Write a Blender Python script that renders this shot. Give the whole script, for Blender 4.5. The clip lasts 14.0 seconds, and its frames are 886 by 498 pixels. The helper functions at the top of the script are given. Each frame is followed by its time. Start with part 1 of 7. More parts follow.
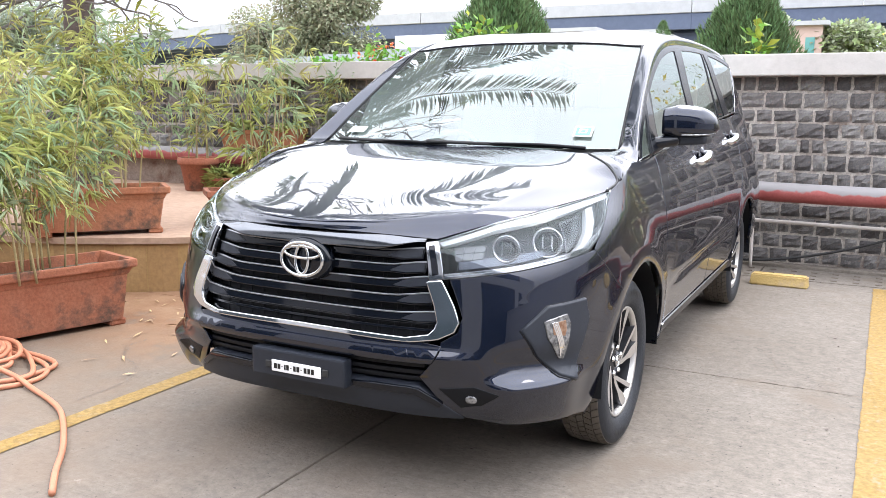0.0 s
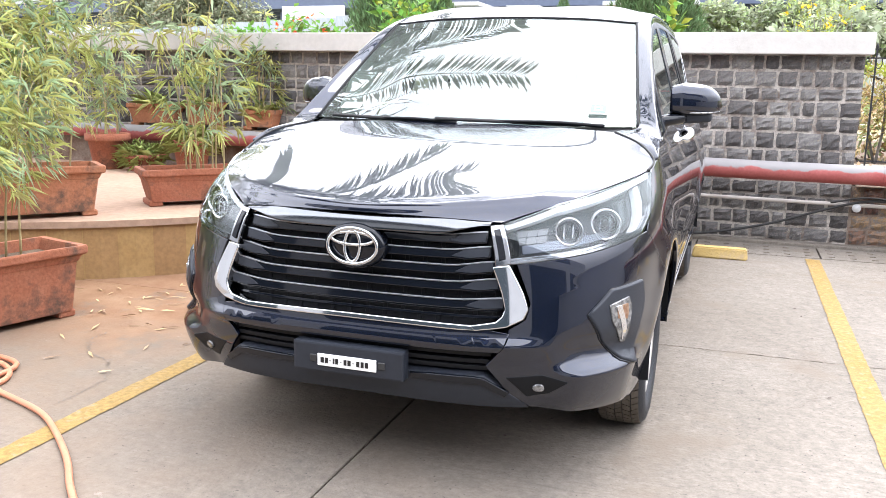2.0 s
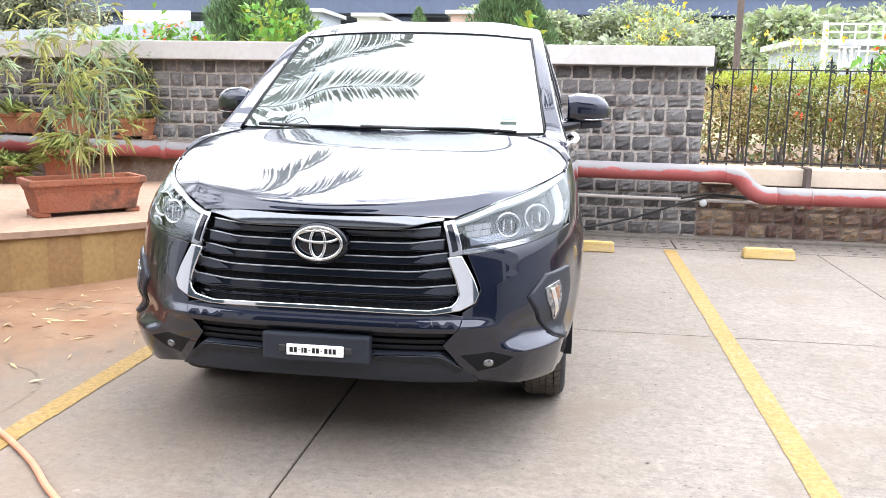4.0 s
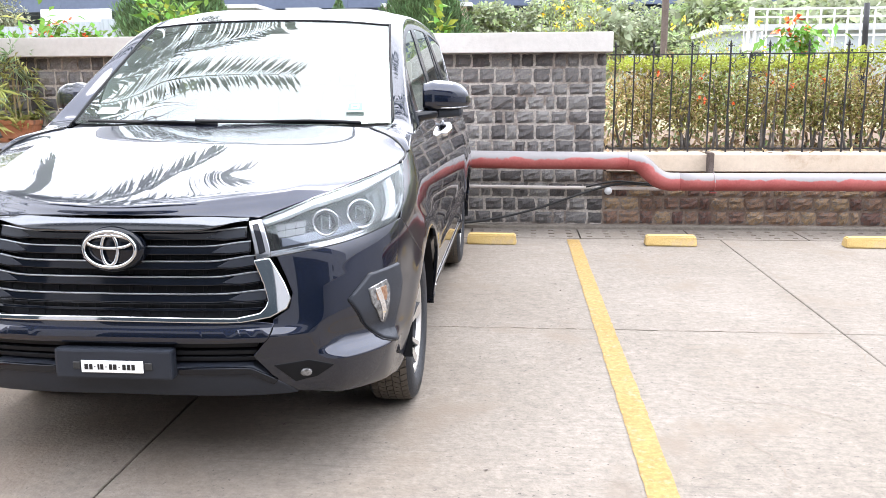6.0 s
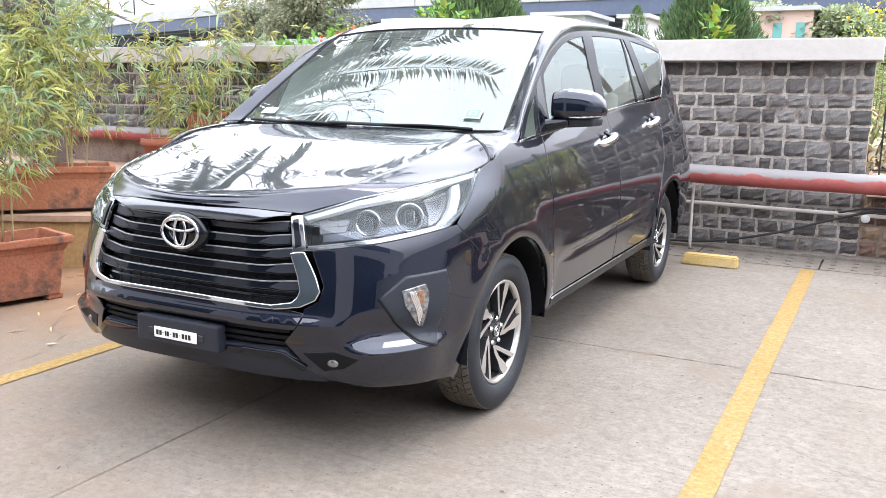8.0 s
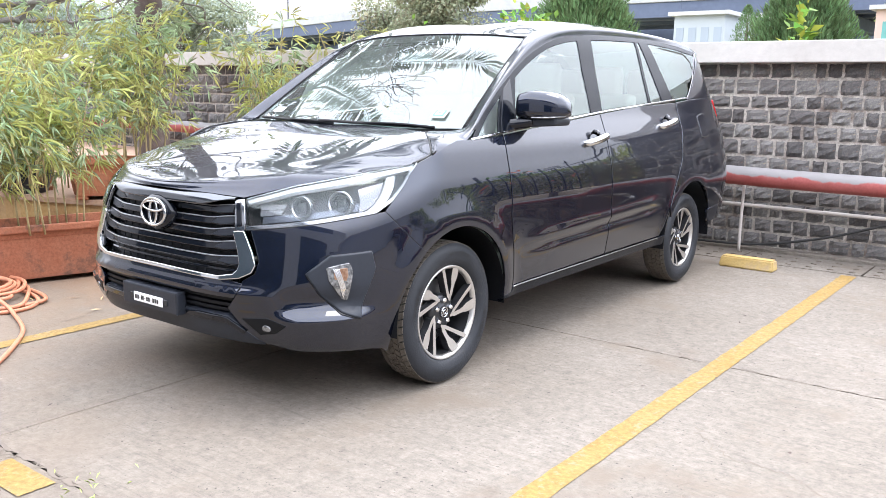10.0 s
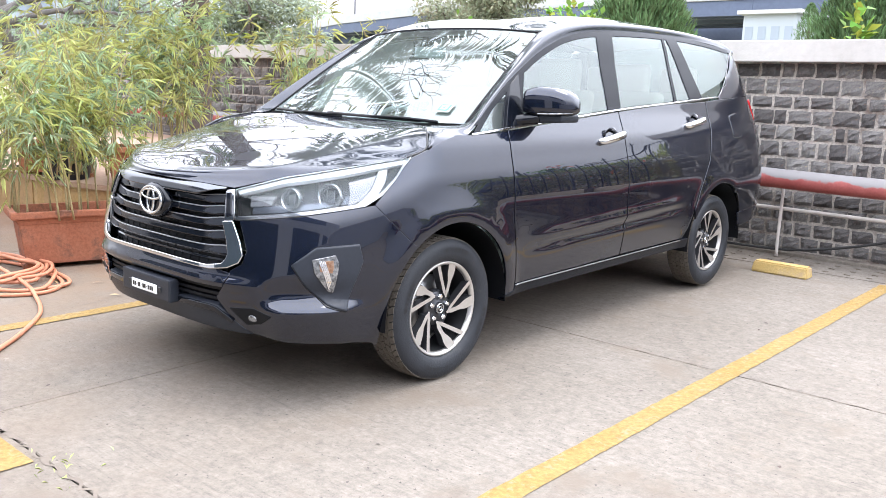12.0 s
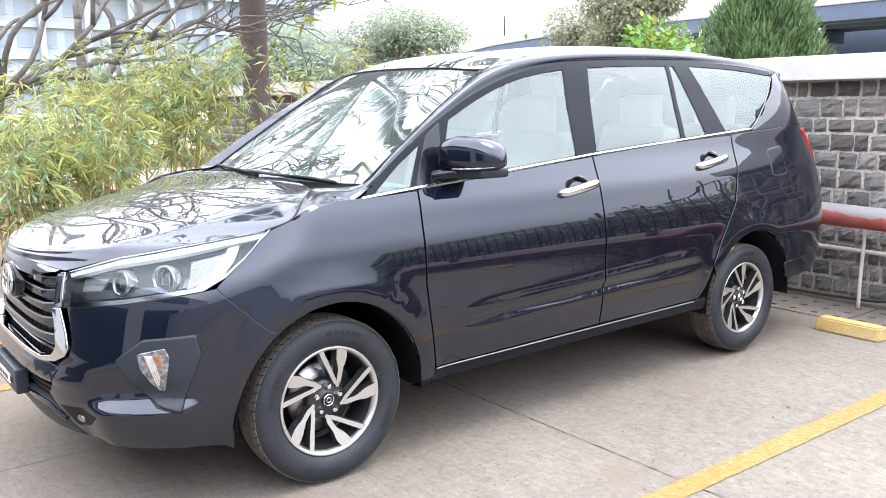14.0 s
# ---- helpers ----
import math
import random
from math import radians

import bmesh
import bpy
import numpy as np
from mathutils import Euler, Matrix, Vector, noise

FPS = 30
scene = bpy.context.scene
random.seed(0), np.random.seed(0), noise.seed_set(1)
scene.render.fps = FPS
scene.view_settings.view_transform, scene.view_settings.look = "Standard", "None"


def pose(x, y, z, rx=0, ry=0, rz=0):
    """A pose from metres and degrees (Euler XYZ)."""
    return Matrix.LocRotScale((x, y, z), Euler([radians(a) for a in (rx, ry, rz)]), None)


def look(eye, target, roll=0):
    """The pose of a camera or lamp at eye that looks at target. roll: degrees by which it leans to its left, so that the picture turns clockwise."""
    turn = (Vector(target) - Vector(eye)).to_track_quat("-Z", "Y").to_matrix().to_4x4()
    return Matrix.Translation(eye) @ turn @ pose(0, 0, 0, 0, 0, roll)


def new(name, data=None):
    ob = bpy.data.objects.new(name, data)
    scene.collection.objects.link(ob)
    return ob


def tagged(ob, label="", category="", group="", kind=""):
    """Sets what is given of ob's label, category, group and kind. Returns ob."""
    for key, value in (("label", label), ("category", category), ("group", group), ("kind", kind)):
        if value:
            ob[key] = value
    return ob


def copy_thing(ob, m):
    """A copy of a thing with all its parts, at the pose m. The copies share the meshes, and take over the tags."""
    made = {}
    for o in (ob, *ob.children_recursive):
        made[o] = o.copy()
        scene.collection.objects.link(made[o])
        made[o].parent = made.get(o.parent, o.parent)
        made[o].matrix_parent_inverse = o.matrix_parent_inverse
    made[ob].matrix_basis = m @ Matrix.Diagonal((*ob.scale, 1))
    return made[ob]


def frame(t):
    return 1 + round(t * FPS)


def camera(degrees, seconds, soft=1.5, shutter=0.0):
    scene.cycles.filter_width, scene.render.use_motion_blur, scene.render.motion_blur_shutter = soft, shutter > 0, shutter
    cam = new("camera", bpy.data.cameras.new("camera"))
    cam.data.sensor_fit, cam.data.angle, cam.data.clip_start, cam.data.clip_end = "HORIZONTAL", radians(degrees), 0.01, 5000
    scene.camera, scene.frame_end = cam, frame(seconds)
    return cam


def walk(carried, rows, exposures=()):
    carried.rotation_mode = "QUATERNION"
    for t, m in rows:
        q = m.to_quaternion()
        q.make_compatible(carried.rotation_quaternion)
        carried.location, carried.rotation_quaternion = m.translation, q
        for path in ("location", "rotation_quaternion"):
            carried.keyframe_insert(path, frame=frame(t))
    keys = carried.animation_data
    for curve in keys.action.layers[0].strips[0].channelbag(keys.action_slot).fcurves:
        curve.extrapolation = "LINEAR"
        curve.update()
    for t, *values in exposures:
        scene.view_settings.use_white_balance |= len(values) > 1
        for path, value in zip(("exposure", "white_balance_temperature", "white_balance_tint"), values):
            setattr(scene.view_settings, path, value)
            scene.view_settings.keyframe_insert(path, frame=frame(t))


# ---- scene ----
cam = camera(55.0, 14.0, .8)
PATH = [
    (0, (1.704, -3.178, 1.312), (0.798, -1.426, 0.984), 0.6),
    (0.5, (1.608, -3.112, 1.317), (0.714, -1.359, 0.962), 0.5),
    (1, (1.448, -3.143, 1.31), (0.601, -1.372, 0.931), 0.7),
    (1.5, (1.216, -3.213, 1.317), (0.492, -1.388, 0.935), 0.5),
    (2, (1.11, -3.294, 1.313), (0.479, -1.435, 0.93), 1.1),
    (2.5, (1.073, -3.456, 1.309), (0.562, -1.557, 0.944), 1.5),
    (2.7, (1.06, -3.532, 1.327), (0.58, -1.625, 0.963), 1.4),
    (4.8, (0.75, -3.701, 1.325), (0.561, -1.744, 0.959), 0.1),
    (5, (0.81, -3.692, 1.328), (0.627, -1.735, 0.958), -0.3),
    (5.5, (1.086, -3.602, 1.322), (0.915, -1.644, 0.953), 0.1),
    (6, (1.272, -3.427, 1.304), (1.099, -1.47, 0.929), -0.3),
    (6.5, (1.434, -3.225, 1.325), (1.203, -1.273, 0.957), -0.6),
    (7, (1.696, -3.105, 1.317), (1.13, -1.217, 0.972), 0.7),
    (7.5, (1.939, -3.096, 1.31), (1.21, -1.267, 0.963), 1.3),
    (8, (2.203, -3.129, 1.314), (1.3, -1.383, 0.949), 0.9),
    (8.5, (2.522, -3.048, 1.305), (1.45, -1.399, 0.944), 1.6),
    (9, (2.771, -3.005, 1.315), (1.638, -1.397, 0.955), 1.4),
    (11.3, (3.282, -2.905, 1.334), (2.025, -1.396, 0.961), 1.4),
    (11.5, (3.291, -2.87, 1.324), (2.02, -1.372, 0.952), 1.5),
    (12, (3.305, -2.771, 1.328), (2.007, -1.298, 0.948), 1.9),
    (12.5, (3.25, -2.553, 1.332), (1.923, -1.105, 0.957), 1.2),
    (13, (3.371, -2.21, 1.341), (1.979, -0.818, 0.99), -0.1),
    (13.5, (3.526, -1.89, 1.414), (2.008, -0.636, 1.063), -0.6),
    (14, (3.626, -1.539, 1.474), (2.062, -0.341, 1.133), -0.6),
]
walk(cam, [(t, look(eye, target, roll)) for t, eye, target, roll in PATH], [(0, 0.46, 6620, 12.6), (1, 0.66, 6640, 12.6), (2.5, 0.74, 6640, 12.6), (5, 0.65, 6600, 12.6), (6, 0.66, 6600, 12.6), (7.5, 0.55, 6600, 12.6), (9, 0.61, 6520, 12.6), (12, 0.65, 6480, 12.6), (14, 0.74, 6440, 12.6)])


# ---- world and light ----
world = bpy.data.worlds.new("overcast_sky")
scene.world = world
world.use_nodes = True
wn, wl = world.node_tree.nodes, world.node_tree.links
sky = wn.new("ShaderNodeTexSky")
sky.sky_type = 'NISHITA'
sky.sun_disc = False
sky.sun_elevation, sky.sun_rotation = radians(67), radians(35)
sky.dust_density, sky.air_density = 4.0, 1.5
SKY_STRENGTH, CLOUD, CLOUD_SHARE, HORIZON = 0.10, 40.0, 0.92, .28
cloud = wn.new("ShaderNodeTexNoise")
cloud.inputs["Scale"].default_value, cloud.inputs["Detail"].default_value = 2.2, 5.0
ramp = wn.new("ShaderNodeValToRGB")
ramp.color_ramp.elements[0].color = (CLOUD * .79, CLOUD * .86, CLOUD * .98, 1)
ramp.color_ramp.elements[1].color = (CLOUD * .96, CLOUD * 1.0, CLOUD * 1.09, 1)
ramp.color_ramp.elements[0].position, ramp.color_ramp.elements[1].position = .35, .65
mixer = wn.new("ShaderNodeMix")
mixer.data_type = 'RGBA'
mixer.inputs["Factor"].default_value = CLOUD_SHARE
wl.new(cloud.outputs["Fac"], ramp.inputs["Fac"])
wl.new(sky.outputs["Color"], mixer.inputs["A"])
wl.new(ramp.outputs["Color"], mixer.inputs["B"])
# the overcast is dimmer in the haze towards the horizon
height = wn.new("ShaderNodeSeparateXYZ")
wl.new(wn.new("ShaderNodeTexCoord").outputs["Generated"], height.inputs["Vector"])
lift = wn.new("ShaderNodeMapRange")
lift.interpolation_type = 'SMOOTHSTEP'
lift.inputs["From Min"].default_value, lift.inputs["From Max"].default_value = .07, .45
lift.inputs["To Min"].default_value, lift.inputs["To Max"].default_value = HORIZON, 1.0
wl.new(height.outputs["Z"], lift.inputs["Value"])
dome = wn.new("ShaderNodeVectorMath")
dome.operation = 'SCALE'
wl.new(mixer.outputs["Result"], dome.inputs["Vector"])
wl.new(lift.outputs["Result"], dome.inputs["Scale"])
wl.new(dome.outputs["Vector"], wn["Background"].inputs["Color"])
wn["Background"].inputs["Strength"].default_value = SKY_STRENGTH

sun = new("sun", bpy.data.lights.new("sun", 'SUN'))
sun.data.energy, sun.data.angle, sun.data.color = 1.5, radians(30), (1, .975, .945)
sun.matrix_world = look((2.5, 3.5, 10), (0, 0, 0))
scene.view_settings.exposure = 0.0

# ---- materials ----


def material(name, base, rough=.6, metal=0.0, vary=0.0, scale=6.0, fine=0.0, bump=0.0, bump_scale=40.0, second=None, spread=.5,
             coat=0.0, island=0.0, piece=0.0, grime=None, grime_scale=2.0, grime_at=.62, trans=0.0, ior=1.45, spec=None, leafy=0.0, grain=0.0, grain_scale=110.0, broom=0.0, spill=None, pits=0.0):
    """A procedural surface: colour that drifts at two scales, stains, and a fine relief."""
    m = bpy.data.materials.new(name)
    m.use_nodes = True
    n, l = m.node_tree.nodes, m.node_tree.links
    b = n["Principled BSDF"]
    b.inputs["Roughness"].default_value, b.inputs["Metallic"].default_value = rough, metal
    b.inputs["Coat Weight"].default_value, b.inputs["Coat Roughness"].default_value = coat, .015
    b.inputs["Transmission Weight"].default_value, b.inputs["IOR"].default_value = trans, ior
    if spec is not None:
        b.inputs["Specular IOR Level"].default_value = spec
    where = n.new("ShaderNodeNewGeometry").outputs["Position"] if spill else n.new("ShaderNodeTexCoord").outputs["Object"]
    colour = None

    def mixed(a, c, fac):
        x = n.new("ShaderNodeMix")
        x.data_type = 'RGBA'
        for sock, v in (("A", a), ("B", c)):
            if isinstance(v, tuple):
                x.inputs[sock].default_value = (*v, 1)
            else:
                l.new(v, x.inputs[sock])
        l.new(fac, x.inputs["Factor"])
        return x.outputs["Result"]

    def noisy(scale, detail, lo, hi, rough_=.6):
        t = n.new("ShaderNodeTexNoise")
        t.inputs["Scale"].default_value, t.inputs["Detail"].default_value, t.inputs["Roughness"].default_value = scale, detail, rough_
        l.new(where, t.inputs["Vector"])
        r = n.new("ShaderNodeMapRange")
        r.inputs["From Min"].default_value, r.inputs["From Max"].default_value = lo, hi
        l.new(t.outputs["Fac"], r.inputs["Value"])
        return r.outputs["Result"]

    base = tuple(base)
    colour = base
    if second or vary:
        other = tuple(second) if second else tuple(min(1, c * (1 + vary)) for c in base)
        colour = mixed(base, other, noisy(scale, 5, .5 - spread / 2, .5 + spread / 2))
    if fine:
        dark = n.new("ShaderNodeHueSaturation")
        if isinstance(colour, tuple):
            dark.inputs["Color"].default_value = (*colour, 1)
        else:
            l.new(colour, dark.inputs["Color"])
        dark.inputs["Value"].default_value = 1 - fine
        colour = mixed(dark.outputs["Color"], colour, noisy(scale * 14, 4, .35, .65))
    if grain:
        speck = n.new("ShaderNodeHueSaturation")
        if isinstance(colour, tuple):
            speck.inputs["Color"].default_value = (*colour, 1)
        else:
            l.new(colour, speck.inputs["Color"])
        speck.inputs["Value"].default_value = 1 - grain
        colour = mixed(speck.outputs["Color"], colour, noisy(grain_scale, 10, .36, .62, .82))
    if pits:
        hole = n.new("ShaderNodeHueSaturation")
        l.new(colour, hole.inputs["Color"])
        hole.inputs["Value"].default_value = 1 - pits
        colour = mixed(colour, hole.outputs["Color"], noisy(46, 3, .645, .70))
    if broom:
        # brush strokes: noise drawn out along the slab, in patches
        drawn = n.new("ShaderNodeVectorMath")
        drawn.operation = 'MULTIPLY'
        l.new(where, drawn.inputs[0])
        drawn.inputs[1].default_value = (4.0, 70.0, 4.0)
        stroke = n.new("ShaderNodeTexNoise")
        stroke.inputs["Scale"].default_value, stroke.inputs["Detail"].default_value, stroke.inputs["Roughness"].default_value = 1.0, 5.0, .65
        l.new(drawn.outputs["Vector"], stroke.inputs["Vector"])
        keen = n.new("ShaderNodeMapRange")
        keen.inputs["From Min"].default_value, keen.inputs["From Max"].default_value = .50, .64
        l.new(stroke.outputs["Fac"], keen.inputs["Value"])
        lined = n.new("ShaderNodeMath")
        lined.operation = 'MULTIPLY'
        l.new(keen.outputs["Result"], lined.inputs[0])
        l.new(noisy(1.9, 5, .38, .58), lined.inputs[1])
        shade = n.new("ShaderNodeHueSaturation")
        l.new(colour, shade.inputs["Color"])
        shade.inputs["Value"].default_value = 1 - broom
        colour = mixed(colour, shade.outputs["Color"], lined.outputs["Value"])
    if spill:
        # brown silt washed down from the planting terrace, thinning out across the yard
        axis = n.new("ShaderNodeSeparateXYZ")
        l.new(where, axis.inputs["Vector"])
        reach = n.new("ShaderNodeMapRange")
        reach.inputs["From Min"].default_value, reach.inputs["From Max"].default_value = 1.2, -2.4
        l.new(axis.outputs["X"], reach.inputs["Value"])
        silt = n.new("ShaderNodeMath")
        silt.operation = 'MULTIPLY'
        l.new(reach.outputs["Result"], silt.inputs[0])
        l.new(noisy(1.3, 6, .30, .58, .65), silt.inputs[1])
        colour = mixed(colour, tuple(spill), silt.outputs["Value"])
        # rust washed out of the terrace, in front of its foot
        masks = []
        for axis_name, lo, hi, amount in (("X", -1.05, -1.75, .9), ("Y", -.25, .45, 1.1)):
            sway = n.new("ShaderNodeMath")
            sway.operation = 'MULTIPLY_ADD'
            l.new(noisy(1.7 + lo, 7, 0, 1, .7), sway.inputs[0])
            sway.inputs[1].default_value = amount
            l.new(axis.outputs[axis_name], sway.inputs[2])
            edge = n.new("ShaderNodeMapRange")
            edge.inputs["From Min"].default_value, edge.inputs["From Max"].default_value = lo + amount / 2, hi + amount / 2
            l.new(sway.outputs["Value"], edge.inputs["Value"])
            masks.append(edge.outputs["Result"])
        rusty = n.new("ShaderNodeMath")
        rusty.operation = 'MULTIPLY'
        l.new(masks[0], rusty.inputs[0])
        l.new(masks[1], rusty.inputs[1])
        colour = mixed(colour, mixed((.19, .095, .048), (.26, .158, .094), noisy(2.3, 7, .35, .65, .7)), rusty.outputs["Value"])
        colour = mixed(colour, (.42, .37, .32), noisy(4.5, 9, .62, .84, .8))
    if grime:
        colour = mixed(colour, tuple(grime), noisy(grime_scale, 6, grime_at, grime_at + .14, .7))
    if island or piece:
        info = n.new("ShaderNodeNewGeometry").outputs["Random Per Island"] if island else n.new("ShaderNodeObjectInfo").outputs["Random"]
        amount = island or piece
        r = n.new("ShaderNodeMapRange")
        r.inputs["To Min"].default_value, r.inputs["To Max"].default_value = 1 - amount, 1 + amount
        l.new(info, r.inputs["Value"])
        h = n.new("ShaderNodeHueSaturation")
        if isinstance(colour, tuple):
            h.inputs["Color"].default_value = (*colour, 1)
        else:
            l.new(colour, h.inputs["Color"])
        l.new(r.outputs["Result"], h.inputs["Value"])
        r2 = n.new("ShaderNodeMapRange")
        r2.inputs["To Min"].default_value, r2.inputs["To Max"].default_value = .5 - amount * .06, .5 + amount * .06
        l.new(info, r2.inputs["Value"])
        l.new(r2.outputs["Result"], h.inputs["Hue"])
        colour = h.outputs["Color"]
    if isinstance(colour, tuple):
        b.inputs["Base Color"].default_value = (*colour, 1)
    else:
        l.new(colour, b.inputs["Base Color"])
    if leafy:
        through_leaf, both_ways = n.new("ShaderNodeBsdfTranslucent"), n.new("ShaderNodeMixShader")
        both_ways.inputs["Fac"].default_value = leafy
        if isinstance(colour, tuple):
            through_leaf.inputs["Color"].default_value = (*colour, 1)
        else:
            l.new(colour, through_leaf.inputs["Color"])
        l.new(b.outputs["BSDF"], both_ways.inputs[1])
        l.new(through_leaf.outputs["BSDF"], both_ways.inputs[2])
        l.new(both_ways.outputs["Shader"], n["Material Output"].inputs["Surface"])
    if bump:
        t = n.new("ShaderNodeTexNoise")
        t.inputs["Scale"].default_value, t.inputs["Detail"].default_value = bump_scale, 6
        l.new(where, t.inputs["Vector"])
        k = n.new("ShaderNodeBump")
        k.inputs["Strength"].default_value, k.inputs["Distance"].default_value = bump, .01
        l.new(t.outputs["Fac"], k.inputs["Height"])
        l.new(k.outputs["Normal"], b.inputs["Normal"])
    return m


MAT = {}
MAT["concrete"] = material("concrete_floor", (.190, .163, .134), .88, second=(.250, .219, .186), scale=.9, spread=.40, fine=.16, bump=.35, bump_scale=70, grime=(.150, .122, .096), grime_scale=1.5, grime_at=.54, piece=.04, grain=.40, grain_scale=30, broom=.19, pits=.6, spill=(.175, .125, .088))
MAT["earth"] = material("reddish_paving", (.36, .235, .165), .9, second=(.44, .30, .215), scale=1.3, fine=.2, bump=.3, bump_scale=40, grime=(.25, .15, .1), grime_scale=1.4)
MAT["joint"] = material("joint_dirt", (.13, .108, .088), .95, vary=.5, scale=9)
MAT["yellow"] = material("yellow_road_paint", (.32, .195, .048), .8, second=(.36, .24, .085), scale=3, fine=.3, grime=(.235, .19, .125), grime_scale=20, grime_at=.555, bump=.25, bump_scale=90, grain=.35, grain_scale=40)
MAT["stop"] = material("yellow_block_paint", (.50, .335, .105), .7, second=(.57, .42, .18), scale=8, fine=.15, grime=(.40, .29, .17), grime_scale=9, grime_at=.55, grain=.2, bump=.3, bump_scale=60)
MAT["stone"] = material("basalt_block", (.105, .107, .115), .85, second=(.25, .228, .21), scale=7, spread=.5, fine=.4, bump=.7, bump_scale=26, piece=.5, grime=(.30, .20, .135), grime_scale=4, grime_at=.60)
MAT["stone_joined"] = material("basalt_blocks", (.105, .107, .115), .85, second=(.25, .228, .21), scale=7, spread=.5, fine=.4, bump=.7, bump_scale=26, island=.5, grime=(.30, .20, .135), grime_scale=4, grime_at=.60)
MAT["stone_rusty"] = material("stained_basalt_block", (.108, .106, .110), .85, second=(.19, .172, .162), scale=7, spread=.5, fine=.45, bump=.7, bump_scale=26, piece=.45, grime=(.20, .115, .075), grime_scale=3, grime_at=.40)
MAT["stone_joined_rusty"] = material("stained_basalt_blocks", (.108, .106, .110), .85, second=(.19, .172, .162), scale=7, spread=.5, fine=.45, bump=.7, bump_scale=26, island=.45, grime=(.20, .115, .075), grime_scale=3, grime_at=.40)
MAT["mortar"] = material("wall_mortar", (.45, .405, .36), .95, second=(.64, .59, .53), scale=3, fine=.35, bump=.7, bump_scale=45, grime=(.16, .125, .105), grime_scale=3.2, grime_at=.51, grain=.3, grain_scale=60)
MAT["mortar_rusty"] = material("stained_mortar", (.20, .15, .12), .95, second=(.30, .235, .19), scale=3, fine=.3, bump=.7, bump_scale=45, grime=(.13, .075, .05), grime_scale=2.6, grime_at=.50)
MAT["coping"] = material("painted_coping", (.47, .445, .415), .8, second=(.56, .54, .51), scale=1.4, fine=.08, bump=.15, bump_scale=60, grime=(.38, .34, .29), grime_scale=1.7, grime_at=.62)
MAT["ledge"] = material("cream_ledge", (.52, .42, .32), .85, second=(.58, .49, .39), scale=1.6, fine=.1, bump=.2, bump_scale=60, grime=(.36, .25, .17), grime_scale=2.2, grime_at=.6)
MAT["clad"] = material("ochre_cladding", (.34, .205, .085), .55, second=(.42, .27, .125), scale=2.5, fine=.2, bump=.15, bump_scale=35, piece=.12, grime=(.22, .12, .06), grime_scale=3)
MAT["terracotta"] = material("terracotta", (.34, .115, .055), .88, second=(.43, .185, .105), scale=4, fine=.25, bump=.45, bump_scale=45, grime=(.12, .070, .050), grime_scale=4.5, grime_at=.52, piece=.14)
MAT["soil"] = material("dry_soil", (.10, .065, .045), 1, second=(.19, .135, .09), scale=14, fine=.3, bump=1.0, bump_scale=60)
MAT["iron"] = material("black_iron", (.022, .022, .024), .5, .4, vary=.8, scale=12, bump=.2, bump_scale=80, grime=(.10, .05, .03), grime_scale=9, grime_at=.66)
MAT["rubber"] = material("hose_rubber", (.46, .19, .11), .55, vary=.3, scale=8, fine=.1, grime=(.30, .17, .12), grime_scale=14)
MAT["white_pipe"] = material("old_white_pipe", (.46, .42, .39), .6, vary=.3, scale=7, grime=(.25, .17, .12), grime_scale=6)
MAT["cable"] = material("black_cable", (.02, .02, .02), .6, vary=.5, scale=20)
MAT["tub"] = material("dark_tub", (.018, .022, .032), .5, vary=.6, scale=6, bump=.1)
MAT["bamboo_leaf"] = material("bamboo_leaf", (.30, .335, .095), .5, second=(.54, .51, .205), scale=2.0, spread=.4, island=.40, spec=.4, leafy=.5)
MAT["bamboo_leaf_deep"] = material("bamboo_leaf_deep", (.20, .29, .145), .5, second=(.42, .49, .31), scale=2.0, spread=.4, island=.40, spec=.4, leafy=.5)
MAT["cane"] = material("bamboo_cane", (.30, .25, .12), .5, second=(.44, .34, .18), scale=9, fine=.2)
MAT["dry_leaf"] = material("dry_leaf", (.36, .23, .11), .8, second=(.50, .38, .23), scale=9, island=.35)
MAT["hedge"] = material("hedge_leaf", (.15, .17, .045), .6, second=(.34, .26, .10), scale=2.6, spread=.35, island=.5, leafy=.4, spec=.2)
MAT["hedge_top"] = material("hedge_new_leaf", (.34, .36, .055), .6, second=(.25, .30, .06), scale=3, island=.35, leafy=.4, spec=.2)
MAT["thuja"] = material("conifer_leaf", (.095, .155, .07), .7, second=(.15, .225, .105), scale=2.5, island=.45, leafy=.2, spec=.15)
MAT["broad"] = material("broad_leaf", (.11, .24, .05), .45, second=(.20, .36, .07), scale=3, island=.4, leafy=.35, spec=.15)
MAT["fern"] = material("fern_leaf", (.30, .38, .11), .6, second=(.42, .48, .18), scale=4, island=.4, spec=.15)
MAT["wild"] = material("wild_leaf", (.21, .28, .125), .6, second=(.35, .41, .20), scale=1.5, island=.4, leafy=.35, spec=.15)
MAT["bloom_yellow"] = material("yellow_petal", (.80, .58, .03), .5, vary=.2, scale=9, island=.15)
MAT["bloom_orange"] = material("orange_petal", (.80, .13, .035), .5, vary=.4, scale=9, island=.25)
# far leaves are paled: the haze of distance is put into their colours
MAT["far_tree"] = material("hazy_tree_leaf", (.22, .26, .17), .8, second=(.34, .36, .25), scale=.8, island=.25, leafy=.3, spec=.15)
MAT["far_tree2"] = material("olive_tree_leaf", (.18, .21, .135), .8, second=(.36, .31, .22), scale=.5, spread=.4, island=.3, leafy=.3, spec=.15)
